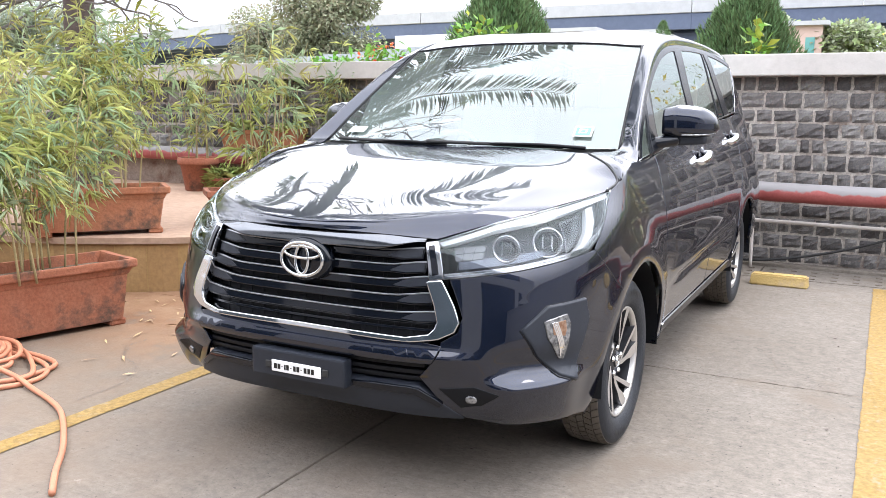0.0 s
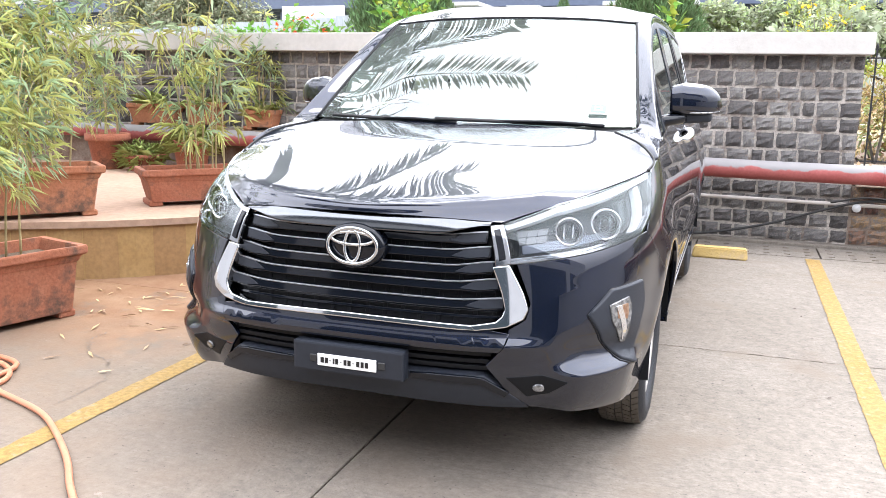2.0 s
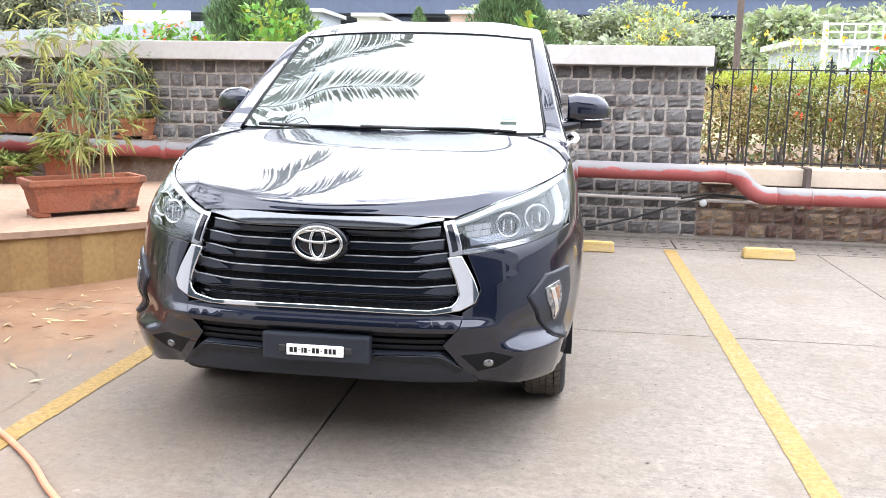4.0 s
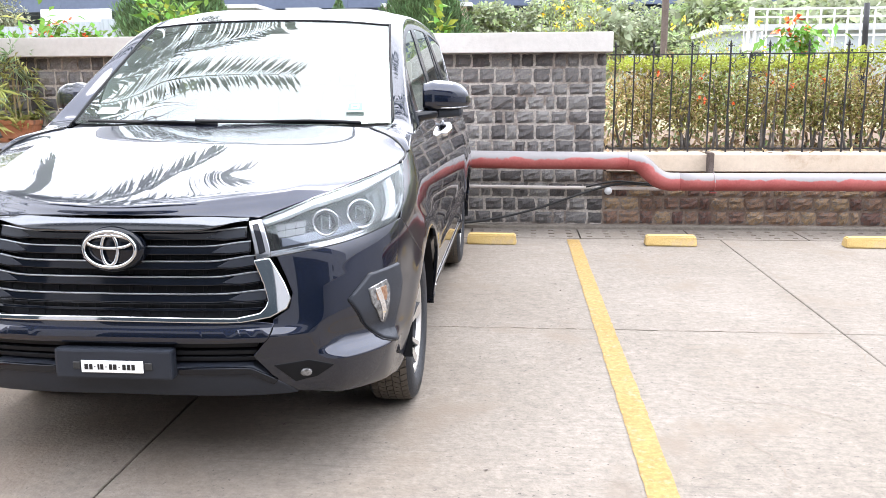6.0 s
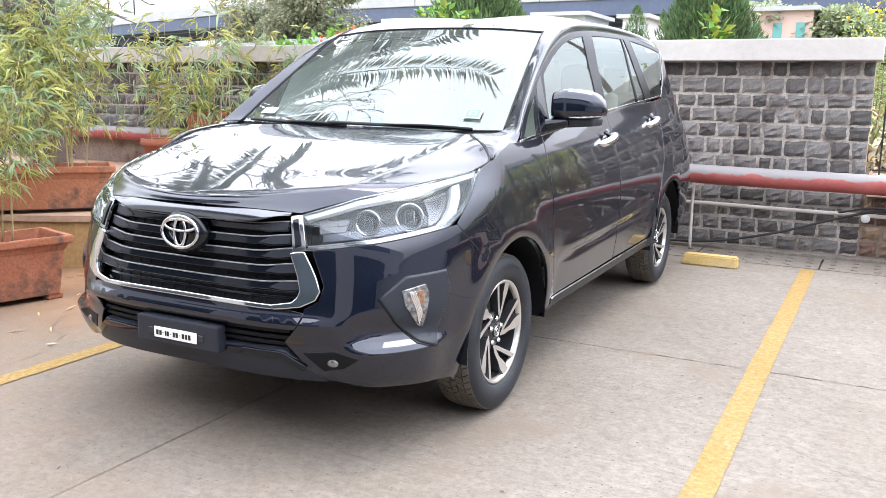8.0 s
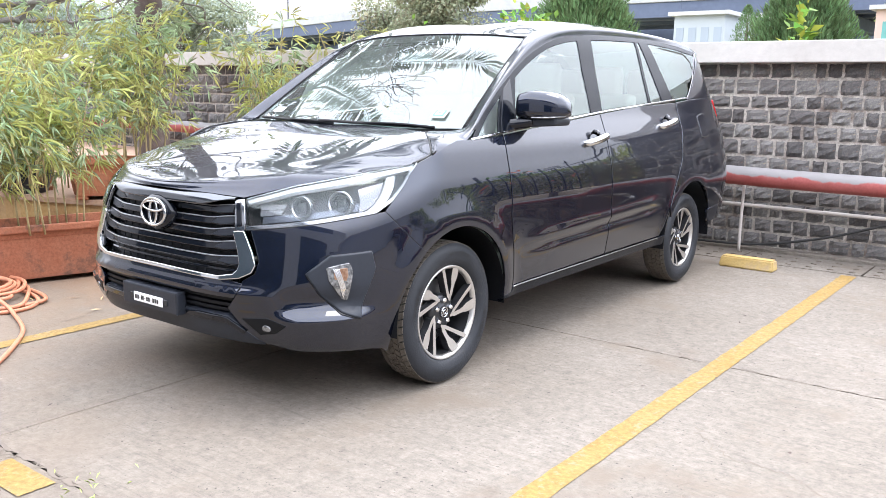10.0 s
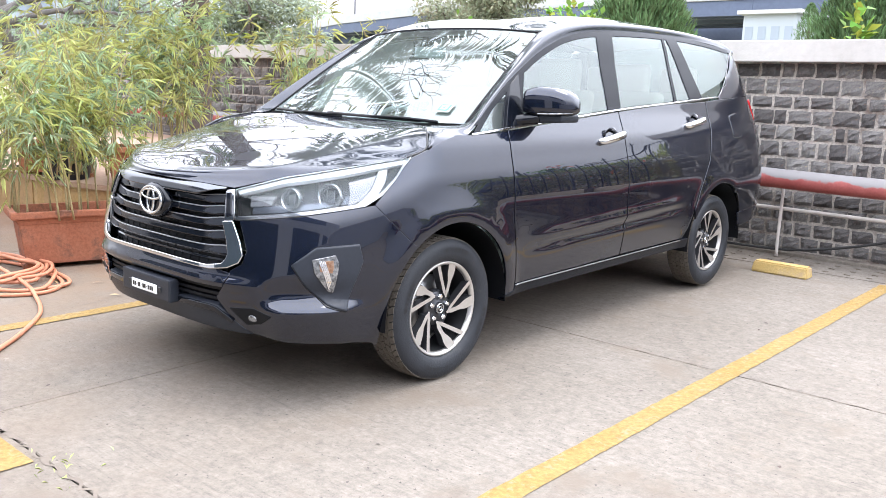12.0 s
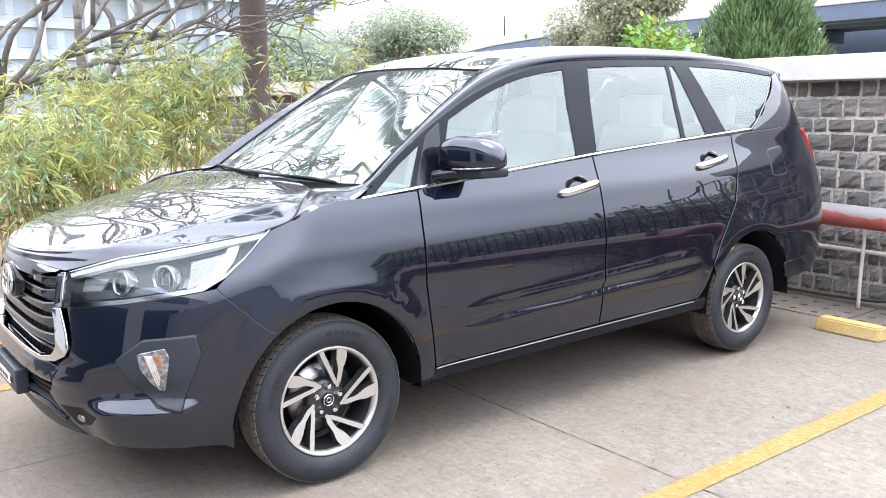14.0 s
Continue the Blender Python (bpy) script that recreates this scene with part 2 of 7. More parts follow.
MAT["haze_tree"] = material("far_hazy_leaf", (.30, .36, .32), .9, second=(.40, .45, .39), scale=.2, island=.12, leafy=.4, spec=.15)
MAT["bark"] = material("palm_bark", (.09, .066, .058), .95, second=(.15, .12, .105), scale=7, fine=.3, bump=1.0, bump_scale=22)
MAT["branch"] = material("grey_branch", (.115, .104, .094), .85, second=(.22, .20, .18), scale=6, fine=.25, bump=.6, bump_scale=30)
MAT["frond"] = material("palm_frond", (.05, .095, .03), .5, second=(.09, .14, .045), scale=3, island=.35, leafy=.3)
MAT["deck"] = material("bridge_concrete", (.36, .37, .385), .9, second=(.43, .44, .445), scale=.25, fine=.1, grime=(.52, .50, .48), grime_scale=.4)
# building walls and windows whose pale blue-grey holds the haze
MAT["hazy_wall"] = material("haze_tinted_wall", (.33, .365, .395), .9, vary=.08, scale=.2)
MAT["hazy_window"] = material("haze_tinted_window", (.245, .285, .33), .5, vary=.1, scale=.3)
# underside of the pale deck, its shade put into a dark blue colour
MAT["deck_under"] = material("bridge_underside_dark", (.085, .105, .155), .9, vary=.3, scale=.3, fine=.1)
MAT["white_wall"] = material("white_building", (.56, .57, .58), .8, vary=.12, scale=.6, grime=(.48, .45, .42), grime_scale=.8)
MAT["pink_wall"] = material("faded_pink_wall", (.46, .34, .30), .9, vary=.15, scale=.8, grime=(.50, .46, .42), grime_scale=.9)
MAT["teal_shutter"] = material("teal_shutter", (.10, .27, .26), .6, vary=.2, scale=3)
MAT["tin"] = material("corrugated_sheet", (.30, .33, .36), .5, .1, vary=.15, scale=1.5, grime=(.36, .34, .32), grime_scale=2)
MAT["dryfield"] = material("dry_grass_ground", (.33, .27, .18), .95, second=(.27, .28, .14), scale=.35, fine=.3, bump=.6, bump_scale=8)
MAT["plain_wall"] = material("plain_wall_paint", (.36, .365, .38), .85, vary=.2, scale=.4, fine=.05)
MAT["dark_glass"] = material("dark_window", (.03, .04, .05), .08, vary=.3, scale=1)


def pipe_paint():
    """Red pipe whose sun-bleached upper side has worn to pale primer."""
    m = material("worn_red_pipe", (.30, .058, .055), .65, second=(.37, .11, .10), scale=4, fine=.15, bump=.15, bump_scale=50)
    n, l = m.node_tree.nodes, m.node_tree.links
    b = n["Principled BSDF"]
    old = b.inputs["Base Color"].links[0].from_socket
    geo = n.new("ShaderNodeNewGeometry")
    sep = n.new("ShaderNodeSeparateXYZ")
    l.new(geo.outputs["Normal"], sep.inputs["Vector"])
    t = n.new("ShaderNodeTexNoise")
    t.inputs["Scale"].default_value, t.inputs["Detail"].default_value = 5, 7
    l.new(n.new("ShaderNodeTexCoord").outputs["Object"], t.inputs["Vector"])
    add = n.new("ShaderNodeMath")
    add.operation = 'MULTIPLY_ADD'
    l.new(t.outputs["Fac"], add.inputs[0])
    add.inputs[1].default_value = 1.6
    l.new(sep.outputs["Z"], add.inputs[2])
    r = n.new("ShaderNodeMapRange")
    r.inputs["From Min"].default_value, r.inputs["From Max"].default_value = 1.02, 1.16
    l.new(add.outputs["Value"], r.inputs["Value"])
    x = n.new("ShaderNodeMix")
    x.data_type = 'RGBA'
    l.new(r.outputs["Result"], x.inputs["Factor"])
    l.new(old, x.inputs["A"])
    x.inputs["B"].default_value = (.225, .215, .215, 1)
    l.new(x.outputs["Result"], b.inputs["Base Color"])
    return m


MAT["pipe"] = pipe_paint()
MAT["paint"] = material("midnight_pearl_paint", (.0038, .0066, .0175), .36, .75, coat=1.0, spec=.05, vary=.3, scale=900)
MAT["paint"].node_tree.nodes["Principled BSDF"].inputs["Coat IOR"].default_value = 1.65
MAT["gloss_black"] = material("piano_black", (.0045, .0058, .0095), .07, coat=.2, spec=.35)
MAT["frame_tape"] = material("black_frame_tape", (.006, .007, .010), .25, vary=.2, scale=60, spec=.18)
MAT["matt_black"] = material("textured_black_plastic", (.0055, .006, .0075), .5, vary=.3, scale=60, bump=.1, bump_scale=500, spec=.22)
MAT["grey_plastic"] = material("dark_grey_plastic", (.018, .021, .028), .42, vary=.2, scale=60, bump=.08, bump_scale=600, spec=.35)
MAT["chrome"] = material("chrome", (.66, .67, .68), .05, 1.0, vary=.04, scale=30)
MAT["satin"] = material("satin_silver", (.50, .51, .53), .28, 1.0, vary=.08, scale=40)
MAT["dark_chrome"] = material("smoked_chrome", (.16, .16, .17), .14, 1.0, vary=.1, scale=30)
MAT["header_chrome"] = material("tinted_chrome", (.15, .155, .165), .12, 1.0, vary=.1, scale=30)
MAT["frame_chrome"] = material("soft_chrome", (.36, .37, .39), .12, 1.0, vary=.1, scale=30)
MAT["reflector"] = material("lamp_reflector", (.80, .81, .83), .10, 1.0, vary=.05, scale=40)
MAT["lamp_white"] = material("lamp_light_guide", (.62, .64, .66), .25, vary=.08, scale=40)
MAT["lamp_shelf"] = material("lamp_silver_shelf", (.11, .12, .14), .30, 1.0, vary=.1, scale=30)
MAT["lamp_dark"] = material("lamp_bezel", (.016, .018, .022), .35, .3, vary=.3, scale=20)
MAT["lamp_facet"] = material("lamp_facet", (.16, .165, .175), .5, .2, vary=.5, scale=25)
MAT["slat_edge"] = material("slat_edge", (.36, .37, .39), .3, 1.0, vary=.1, scale=40)
MAT["amber"] = material("amber_lens", (.22, .10, .05), .12, second=(.36, .24, .17), scale=70, spread=.4, trans=.3)
MAT["red_lens"] = material("red_lens", (.55, .01, .015), .08, coat=1, vary=.3, scale=60)
MAT["alloy"] = material("machined_alloy", (.62, .605, .585), .36, .9, vary=.1, scale=60, fine=.08)
MAT["alloy_dark"] = material("grey_alloy_pocket", (.045, .046, .050), .32, .6, vary=.2, scale=30)
MAT["tyre"] = material("tyre_rubber", (.012, .014, .018), .60, vary=.4, scale=12, bump=.25, bump_scale=120, grime=(.055, .05, .045), grime_scale=6, grime_at=.6)
MAT["tread"] = material("dusty_tread", (.085, .072, .058), .85, vary=.4, scale=20, bump=.4, bump_scale=120)
MAT["tyre_mark"] = material("tyre_print", (.007, .008, .010), .5, vary=.2, scale=30)
MAT["steel"] = material("brake_steel", (.35, .35, .36), .35, 1.0, vary=.2, scale=20)
MAT["plate_white"] = material("plate_white", (.78, .78, .77), .35, vary=.05, scale=30)
MAT["ink"] = material("plate_ink", (.01, .01, .01), .4, vary=.2, scale=40)
MAT["seat"] = material("beige_upholstery", (.58, .55, .50), .75, vary=.1, scale=9, fine=.08, bump=.2, bump_scale=160)
MAT["trim"] = material("beige_trim", (.40, .37, .33), .7, vary=.1, scale=6, fine=.05)
MAT["dash"] = material("dark_dashboard", (.26, .31, .30), .6, vary=.3, scale=12, bump=.1, bump_scale=300)
MAT["paper"] = material("white_paper", (.75, .75, .74), .6, vary=.06, scale=20)
MAT["sticker_green"] = material("green_sticker", (.10, .30, .25), .45, vary=.1, scale=30)
MAT["light_lamp"] = material("flasher_white", (.09, .092, .095), .14, .55, second=(.34, .34, .345), scale=70, spread=.3)


def glass(name, tint, rough=0.0, ior=1.5, veil=0.0):
    m = bpy.data.materials.new(name)
    m.use_nodes = True
    n, l = m.node_tree.nodes, m.node_tree.links
    b = n["Principled BSDF"]
    n.remove(b)
    clear = n.new("ShaderNodeBsdfTransparent")
    clear.inputs["Color"].default_value = (*tint, 1)
    shine = n.new("ShaderNodeBsdfGlossy")
    shine.inputs["Roughness"].default_value = rough
    shine.inputs["Color"].default_value = (.93, 1, .985, 1)
    f = n.new("ShaderNodeFresnel")
    f.inputs["IOR"].default_value = ior
    x = n.new("ShaderNodeMixShader")
    l.new(f.outputs["Fac"], x.inputs["Fac"])
    l.new(clear.outputs["BSDF"], x.inputs[1])
    l.new(shine.outputs["BSDF"], x.inputs[2])
    # a pale uneven film whose colour stands in for light from the cabin
    t = n.new("ShaderNodeTexNoise")
    t.inputs["Scale"].default_value, t.inputs["Detail"].default_value = 5, 6
    t.inputs["Roughness"].default_value = .7
    amount = n.new("ShaderNodeMapRange")
    amount.inputs["From Min"].default_value, amount.inputs["From Max"].default_value = .3, .7
    amount.inputs["To Min"].default_value, amount.inputs["To Max"].default_value = veil * .7, veil * 1.3
    film = n.new("ShaderNodeBsdfDiffuse")
    film.inputs["Color"].default_value = (.55, .60, .58, 1)
    y = n.new("ShaderNodeMixShader")
    l.new(t.outputs["Fac"], amount.inputs["Value"])
    l.new(amount.outputs["Result"], y.inputs["Fac"])
    l.new(x.outputs["Shader"], y.inputs[1])
    l.new(film.outputs["BSDF"], y.inputs[2])
    l.new(y.outputs["Shader"], n["Material Output"].inputs["Surface"])
    return m


MAT["windscreen"] = glass("windscreen_glass", (.62, .76, .76), ior=2.2, veil=.075)
MAT["side_glass"] = glass("side_window_glass", (.74, .86, .81), ior=1.95, veil=.02)
MAT["lens"] = glass("headlamp_lens", (.93, .94, .95), ior=1.5)

# ---- building helpers ----


def mesh_of(name, verts, faces, mat, smooth=False, normals=None):
    me = bpy.data.meshes.new(name)
    me.from_pydata([tuple(v) for v in verts], [], [tuple(f) for f in faces])
    if smooth:
        me.polygons.foreach_set("use_smooth", [True] * len(me.polygons))
    if normals is not None:
        me.normals_split_custom_set_from_vertices([tuple(v) for v in normals])
    if mat:
        me.materials.append(mat)
    me.update()
    return me


def bm_mesh(name, bm, mat, smooth=False):
    me = bpy.data.meshes.new(name)
    bm.to_mesh(me)
    bm.free()
    if smooth:
        me.polygons.foreach_set("use_smooth", [True] * len(me.polygons))
    me.materials.append(mat)
    return me


def part(name, me, parent, label="", at=None):
    """One mesh as a part under its thing."""
    ob = new(name, me)
    ob.parent = parent
    if at is not None:
        ob.matrix_basis = at
    if label:
        ob["label"] = label
    return ob


def thing(name, label, category, at=None, group="", kind="", me=None):
    ob = new(name, me)
    if at is not None:
        ob.matrix_basis = at
    return tagged(ob, label, category, group, kind)


def box_bm(x0, x1, y0, y1, z0, z1, bevel=.0, seg=2, bm=None):
    own = bmesh.new()
    r = bmesh.ops.create_cube(own, size=1)
    for v in own.verts:
        v.co = Vector((x0 + (v.co.x + .5) * (x1 - x0), y0 + (v.co.y + .5) * (y1 - y0), z0 + (v.co.z + .5) * (z1 - z0)))
    if bevel:
        bmesh.ops.bevel(own, geom=own.edges[:], offset=bevel, segments=seg, affect='EDGES', profile=.6)
    return own


def box(name, x0, x1, y0, y1, z0, z1, mat, bevel=.0, seg=2):
    return bm_mesh(name, box_bm(x0, x1, y0, y1, z0, z1, bevel, seg), mat)


def rails(points, n):
    """Points along a smooth curve through the given ones."""
    p = np.array(points, float)
    k = np.linspace(0, len(p) - 1, n)
    out = []
    for t in k:
        i = min(int(t), len(p) - 2)
        f = t - i
        a, b, c, d = p[max(i - 1, 0)], p[i], p[i + 1], p[min(i + 2, len(p) - 1)]
        if i == 0:
            a = 2 * b - c
        if i + 2 > len(p) - 1:
            d = 2 * c - b
        out.append(.5 * ((2 * b) + (c - a) * f + (2 * a - 5 * b + 4 * c - d) * f * f + (3 * b - a - 3 * c + d) * f ** 3))
    return np.array(out)


def tube(name, points, radius, mat, n=None, sides=10, caps=True):
    """A round tube along a smooth line; radius may be one number or one per point."""
    p = rails(points, n or max(2, 6 * (len(points) - 1) + 1)) if len(points) > 2 or n else np.array(points, float)
    rs = np.interp(np.linspace(0, 1, len(p)), np.linspace(0, 1, len(radius)), radius) if isinstance(radius, (list, tuple)) else np.full(len(p), radius)
    verts, faces = [], []
    ref = None
    for i in range(len(p)):
        d = Vector(p[min(i + 1, len(p) - 1)] - p[max(i - 1, 0)])
        if d.length < 1e-9:
            d = Vector((0, 0, 1))
        d.normalize()
        if ref is None:
            ref = d.orthogonal().normalized()
        ref = (ref - d * ref.dot(d)).normalized()
        other = d.cross(ref)
        for k in range(sides):
            a = 2 * math.pi * k / sides
            verts.append(Vector(p[i]) + (ref * math.cos(a) + other * math.sin(a)) * float(rs[i]))
    for i in range(len(p) - 1):
        for k in range(sides):
            j = (k + 1) % sides
            faces.append((i * sides + k, i * sides + j, (i + 1) * sides + j, (i + 1) * sides + k))
    if caps:
        faces.append(tuple(range(sides - 1, -1, -1)))
        faces.append(tuple((len(p) - 1) * sides + k for k in range(sides)))
    return mesh_of(name, verts, faces, mat, True)


def lathe(name, profile, mat, sides=48, axis="z", smooth=True, closed=False):
    """Turns a profile of (radius, height) pairs round an axis."""
    verts, faces = [], []
    for r, h in profile:
        for k in range(sides):
            a = 2 * math.pi * k / sides
            c, s = r * math.cos(a), r * math.sin(a)
            verts.append((c, s, h) if axis == "z" else (h, c, s))
    m = len(profile)
    for i in range(m if closed else m - 1):
        q = (i + 1) % m
        for k in range(sides):
            j = (k + 1) % sides
            faces.append((i * sides + k, i * sides + j, q * sides + j, q * sides + k))
    return mesh_of(name, verts, faces, mat, smooth)


def leaf_cloud(name, places, ways, lengths, widths, mat, rng, droop=.25, fold=.15):
    """Many small pointed leaves, each two bent triangles pairs, in one mesh."""
    n = len(places)
    ways = ways / np.linalg.norm(ways, axis=1, keepdims=True)
    up = np.tile([0, 0, 1.0], (n, 1)) + rng.normal(0, .35, (n, 3))
    across = np.cross(ways, up)
    across /= np.linalg.norm(across, axis=1, keepdims=True) + 1e-9
    over = np.cross(across, ways)
    L, W = lengths[:, None], widths[:, None]
    mid = places + ways * L * .42 + over * L * .03
    tip = places + ways * L - np.array([0, 0, 1]) * L * droop
    a = mid + across * W - over * W * fold
    b = mid - across * W - over * W * fold
    verts = np.stack([places, a, tip, b], 1).reshape(-1, 3)
    me = bpy.data.meshes.new(name)
    me.vertices.add(4 * n)
    me.vertices.foreach_set("co", verts.ravel())
    me.loops.add(6 * n)
    base = (np.arange(n) * 4)[:, None]
    me.loops.foreach_set("vertex_index", (base + np.array([0, 1, 2, 0, 2, 3])).ravel().astype(np.int32))
    me.polygons.add(2 * n)
    me.polygons.foreach_set("loop_start", np.arange(0, 6 * n, 3, dtype=np.int32))
    me.materials.append(mat)
    me.update()
    me.validate()
    return me

# ---- ground, walls, terrace ----
ground = thing("ground", "pale dusty concrete yard reaching to the horizon", "ground", kind="structure")
part("ground_sheet", box("ground_sheet", -400, 400, -400, 4.9, -.4, -.03, MAT["joint"]), ground)
JX, JY, SX, SY = -.09, 1.10, 3.1, 2.70
slab_mesh = bm_mesh("slab", box_bm(.0035, SX - .0035, .0035, SY - .0035, -.03, 0, .004, 1), MAT["concrete"])
for i in range(-4, 6):
    for j in range(-6, 1):
        part("slab", slab_mesh, ground, at=pose(JX + i * SX, JY + j * SY, random.uniform(-.001, .001)))
last_slab = bm_mesh("slab", box_bm(.004, SX - .004, .004, 2.83, -.03, 0, .004, 1), MAT["concrete"])
for i in range(-1, 6):
    part("slab", last_slab, ground, at=pose(JX + i * SX, JY, 0))
part("far_yard", box("far_yard", -400, 400, -400, -15.2, -.031, -.012, MAT["concrete"]), ground)


def crack(points, wide):
    """A wandering crack: a thin dark sliver that lies in the surface."""
    rng = random.Random(int(points[0][0] * 97) + 5)
    p = rails(points, 14 * len(points))
    verts, faces = [], []
    for i, (x, y) in enumerate(p):
        d = p[min(i + 1, len(p) - 1)] - p[max(i - 1, 0)]
        d = d / (np.linalg.norm(d) + 1e-9)
        o = np.array([-d[1], d[0]])
        c = np.array([x, y]) + o * rng.gauss(0, .010)
        w = wide * (.35 + rng.random()) * (1 if 0 < i < len(p) - 1 else .1)
        verts += [(*(c + o * w), .0015), (*(c - o * w), .0015)]
    faces = [(2 * i, 2 * i + 1, 2 * i + 3, 2 * i + 2) for i in range(len(p) - 1)]
    return mesh_of("crack", verts, faces, MAT["joint"])


CRACK_W = ((-1.92, 0.2), (-1.9, 0.02), (-1.72, -0.13), (-1.58, -0.2), (-1.45, -0.38), (-1.42, -0.53), (-1.42, -0.69))
for pts, wide in ((((-.09, -1.58), (.0, -1.66), (.12, -1.62), (.25, -1.78), (.42, -1.95)), .010), (((-.9, -1.60), (-.35, -1.603), (.1, -1.598), (.5, -1.602), (1.1, -1.60), (1.6, -1.602)), .011), (((-.09, -1.60), (-.083, -2.0), (-.098, -2.5), (-.086, -3.1)), .008), (((-.09, 1.1), (.6, 1.103), (1.3, 1.096), (2.2, 1.102), (3.0, 1.1)), .004),
                  (((3.0, 3.5), (3.08, 2.7), (2.97, 1.9), (3.05, 1.18), (2.9, .5)), .0032), (((1.95, .25), (2.15, .05), (2.4, .02), (2.6, -.15)), .003),
                  (((2.2, 2.9), (2.5, 2.3), (2.55, 2.0)), .003), (((1.0, 1.9), (1.2, 1.7), (1.3, 1.35)), .0025), (((2.1, -.2), (2.2, -.6), (2.15, -.8)), .003),
                  (((.3, -1.9), (.9, -2.3), (1.3, -2.2)), .003), (CRACK_W, .004)):
    part("crack", crack(pts, wide), ground, "dirt-filled crack in the concrete")


hair = random.Random(19)
for k in range(15):
    x, y, a = hair.uniform(-1.0, 4.6), hair.uniform(-2.4, 3.4), hair.uniform(0, 6.3)
    pts = [(x, y)]
    for _ in range(hair.choice((3, 4, 5))):
        a += hair.gauss(0, .7)
        x, y = x + .16 * math.cos(a), y + .16 * math.sin(a)
        pts.append((x, y))
    part("crack", crack(pts, hair.uniform(.0008, .0018)), ground, "hairline crack in the concrete")


def painted_line(x0, x1, y0, y1):
    """A worn painted stripe with ragged edges."""
    rng = random.Random(int(x0 * 31 + 7))
    n = max(8, int((y1 - y0) / .04))
    verts, faces = [], []
    for i in range(n + 1):
        y = y0 + (y1 - y0) * i / n
        verts += [(x0 + rng.gauss(0, .0016), y, .004), (x1 + rng.gauss(0, .0016), y, .004)]
    faces = [(2 * i, 2 * i + 1, 2 * i + 3, 2 * i + 2) for i in range(n)]
    return mesh_of("painted_line", verts, faces, MAT["yellow"])


for k, (x0, x1, y0, y1) in enumerate(((1.70, 1.805, -3.4, 3.86), (-1.285, -1.18, -3.4, 2.2), (4.70, 4.805, -3.4, 3.86), (7.7, 7.8, -3.4, 3.86), (.15, .455, -1.765, -1.635))):
    thing("bay_line", "worn yellow bay line painted on the concrete", "road marking", group="bay lines", kind="structure", me=painted_line(x0, x1, y0, y1))

# drain covers with slots along the wall
def perforated(w, d):
    xs, ys = [0.0], [0.0]
    for i in range(6):
        c = w * (i + .5) / 6
        xs += [c - .024, c + .024]
    for j in range(3):
        c = d * (j + .6) / 3.4
        ys += [c - .019, c + .019]
    xs.append(w)
    ys.append(d)
    verts, faces = [], []
    for x0, x1, i in zip(xs, xs[1:], range(99)):
        for y0, y1, j in zip(ys, ys[1:], range(99)):
            hole = i % 2 == 1 and j % 2 == 1
            q = len(verts)
            verts += [(x0, y0, 0), (x1, y0, 0), (x1, y1, 0), (x0, y1, 0)]
            if hole:
                verts += [(x0, y0, -.04), (x1, y0, -.04), (x1, y1, -.04), (x0, y1, -.04)]
                faces += [(q, q + 4, q + 5, q + 1), (q + 1, q + 5, q + 6, q + 2), (q + 2, q + 6, q + 7, q + 3), (q + 3, q + 7, q + 4, q), (q + 7, q + 6, q + 5, q + 4)]
            else:
                faces.append((q, q + 1, q + 2, q + 3))
    b = len(verts)
    verts += [(0, 0, 0), (w, 0, 0), (w, d, 0), (0, d, 0), (0, 0, -.03), (w, 0, -.03), (w, d, -.03), (0, d, -.03)]
    faces += [(b, b + 4, b + 5, b + 1), (b + 1, b + 5, b + 6, b + 2), (b + 2, b + 6, b + 7, b + 3), (b + 3, b + 7, b + 4, b)]
    me = mesh_of("drain_cover", verts, faces, MAT["concrete"])
    me.materials.append(MAT["joint"])
    # slot walls and floors get a darker colour, for the shade inside them
    for p in me.polygons:
        if p.center.z < -.01 and 0 < p.center.x < w and .001 < p.center.y < d - .001:
            p.material_index = 1
    return me


drain = thing("drain_channel", "row of slotted concrete drain covers along the wall foot", "drain", kind="structure")
cover_mesh = perforated(.95, .50)
for i in range(-2, 9):
    part("drain_cover", cover_mesh, drain, at=pose(.865 + i * .965, 3.945, .001))
part("drain_bed", box("drain_bed", -2, 9.6, 3.94, 4.46, -.06, -.045, MAT["joint"]), drain)
part("kerb", box("kerb", -1.6, 14, 4.455, 4.59, -.02, .028, MAT["concrete"], .006, 1), drain)

# wheel stops
def wheel_stop():
    bm = box_bm(-.21, .21, -.07, .07, 0, .085, .0)
    for v in bm.verts:
        if v.co.z > .04:
            v.co.x *= .95
            v.co.y *= .72
    bmesh.ops.bevel(bm, geom=bm.edges[:], offset=.010, segments=2, affect='EDGES')
    bmesh.ops.subdivide_edges(bm, edges=bm.edges[:], cuts=2, use_grid_fill=True)
    for v in bm.verts:
        v.co += Vector((noise.noise(v.co * 20), noise.noise(v.co * 20 + Vector((5, 0, 0))), 0)) * .003
    return bm_mesh("wheel_stop", bm, MAT["stop"])


stop_mesh = wheel_stop()
for x in (1.06, 2.54, 4.14, 5.62, -.62):
    thing("wheel_stop", "chipped yellow-painted concrete wheel stop on the floor", "wheel stop", pose(x, 3.66, 0, 0, 0, random.uniform(-1, 1)), "wheel stops", me=stop_mesh)

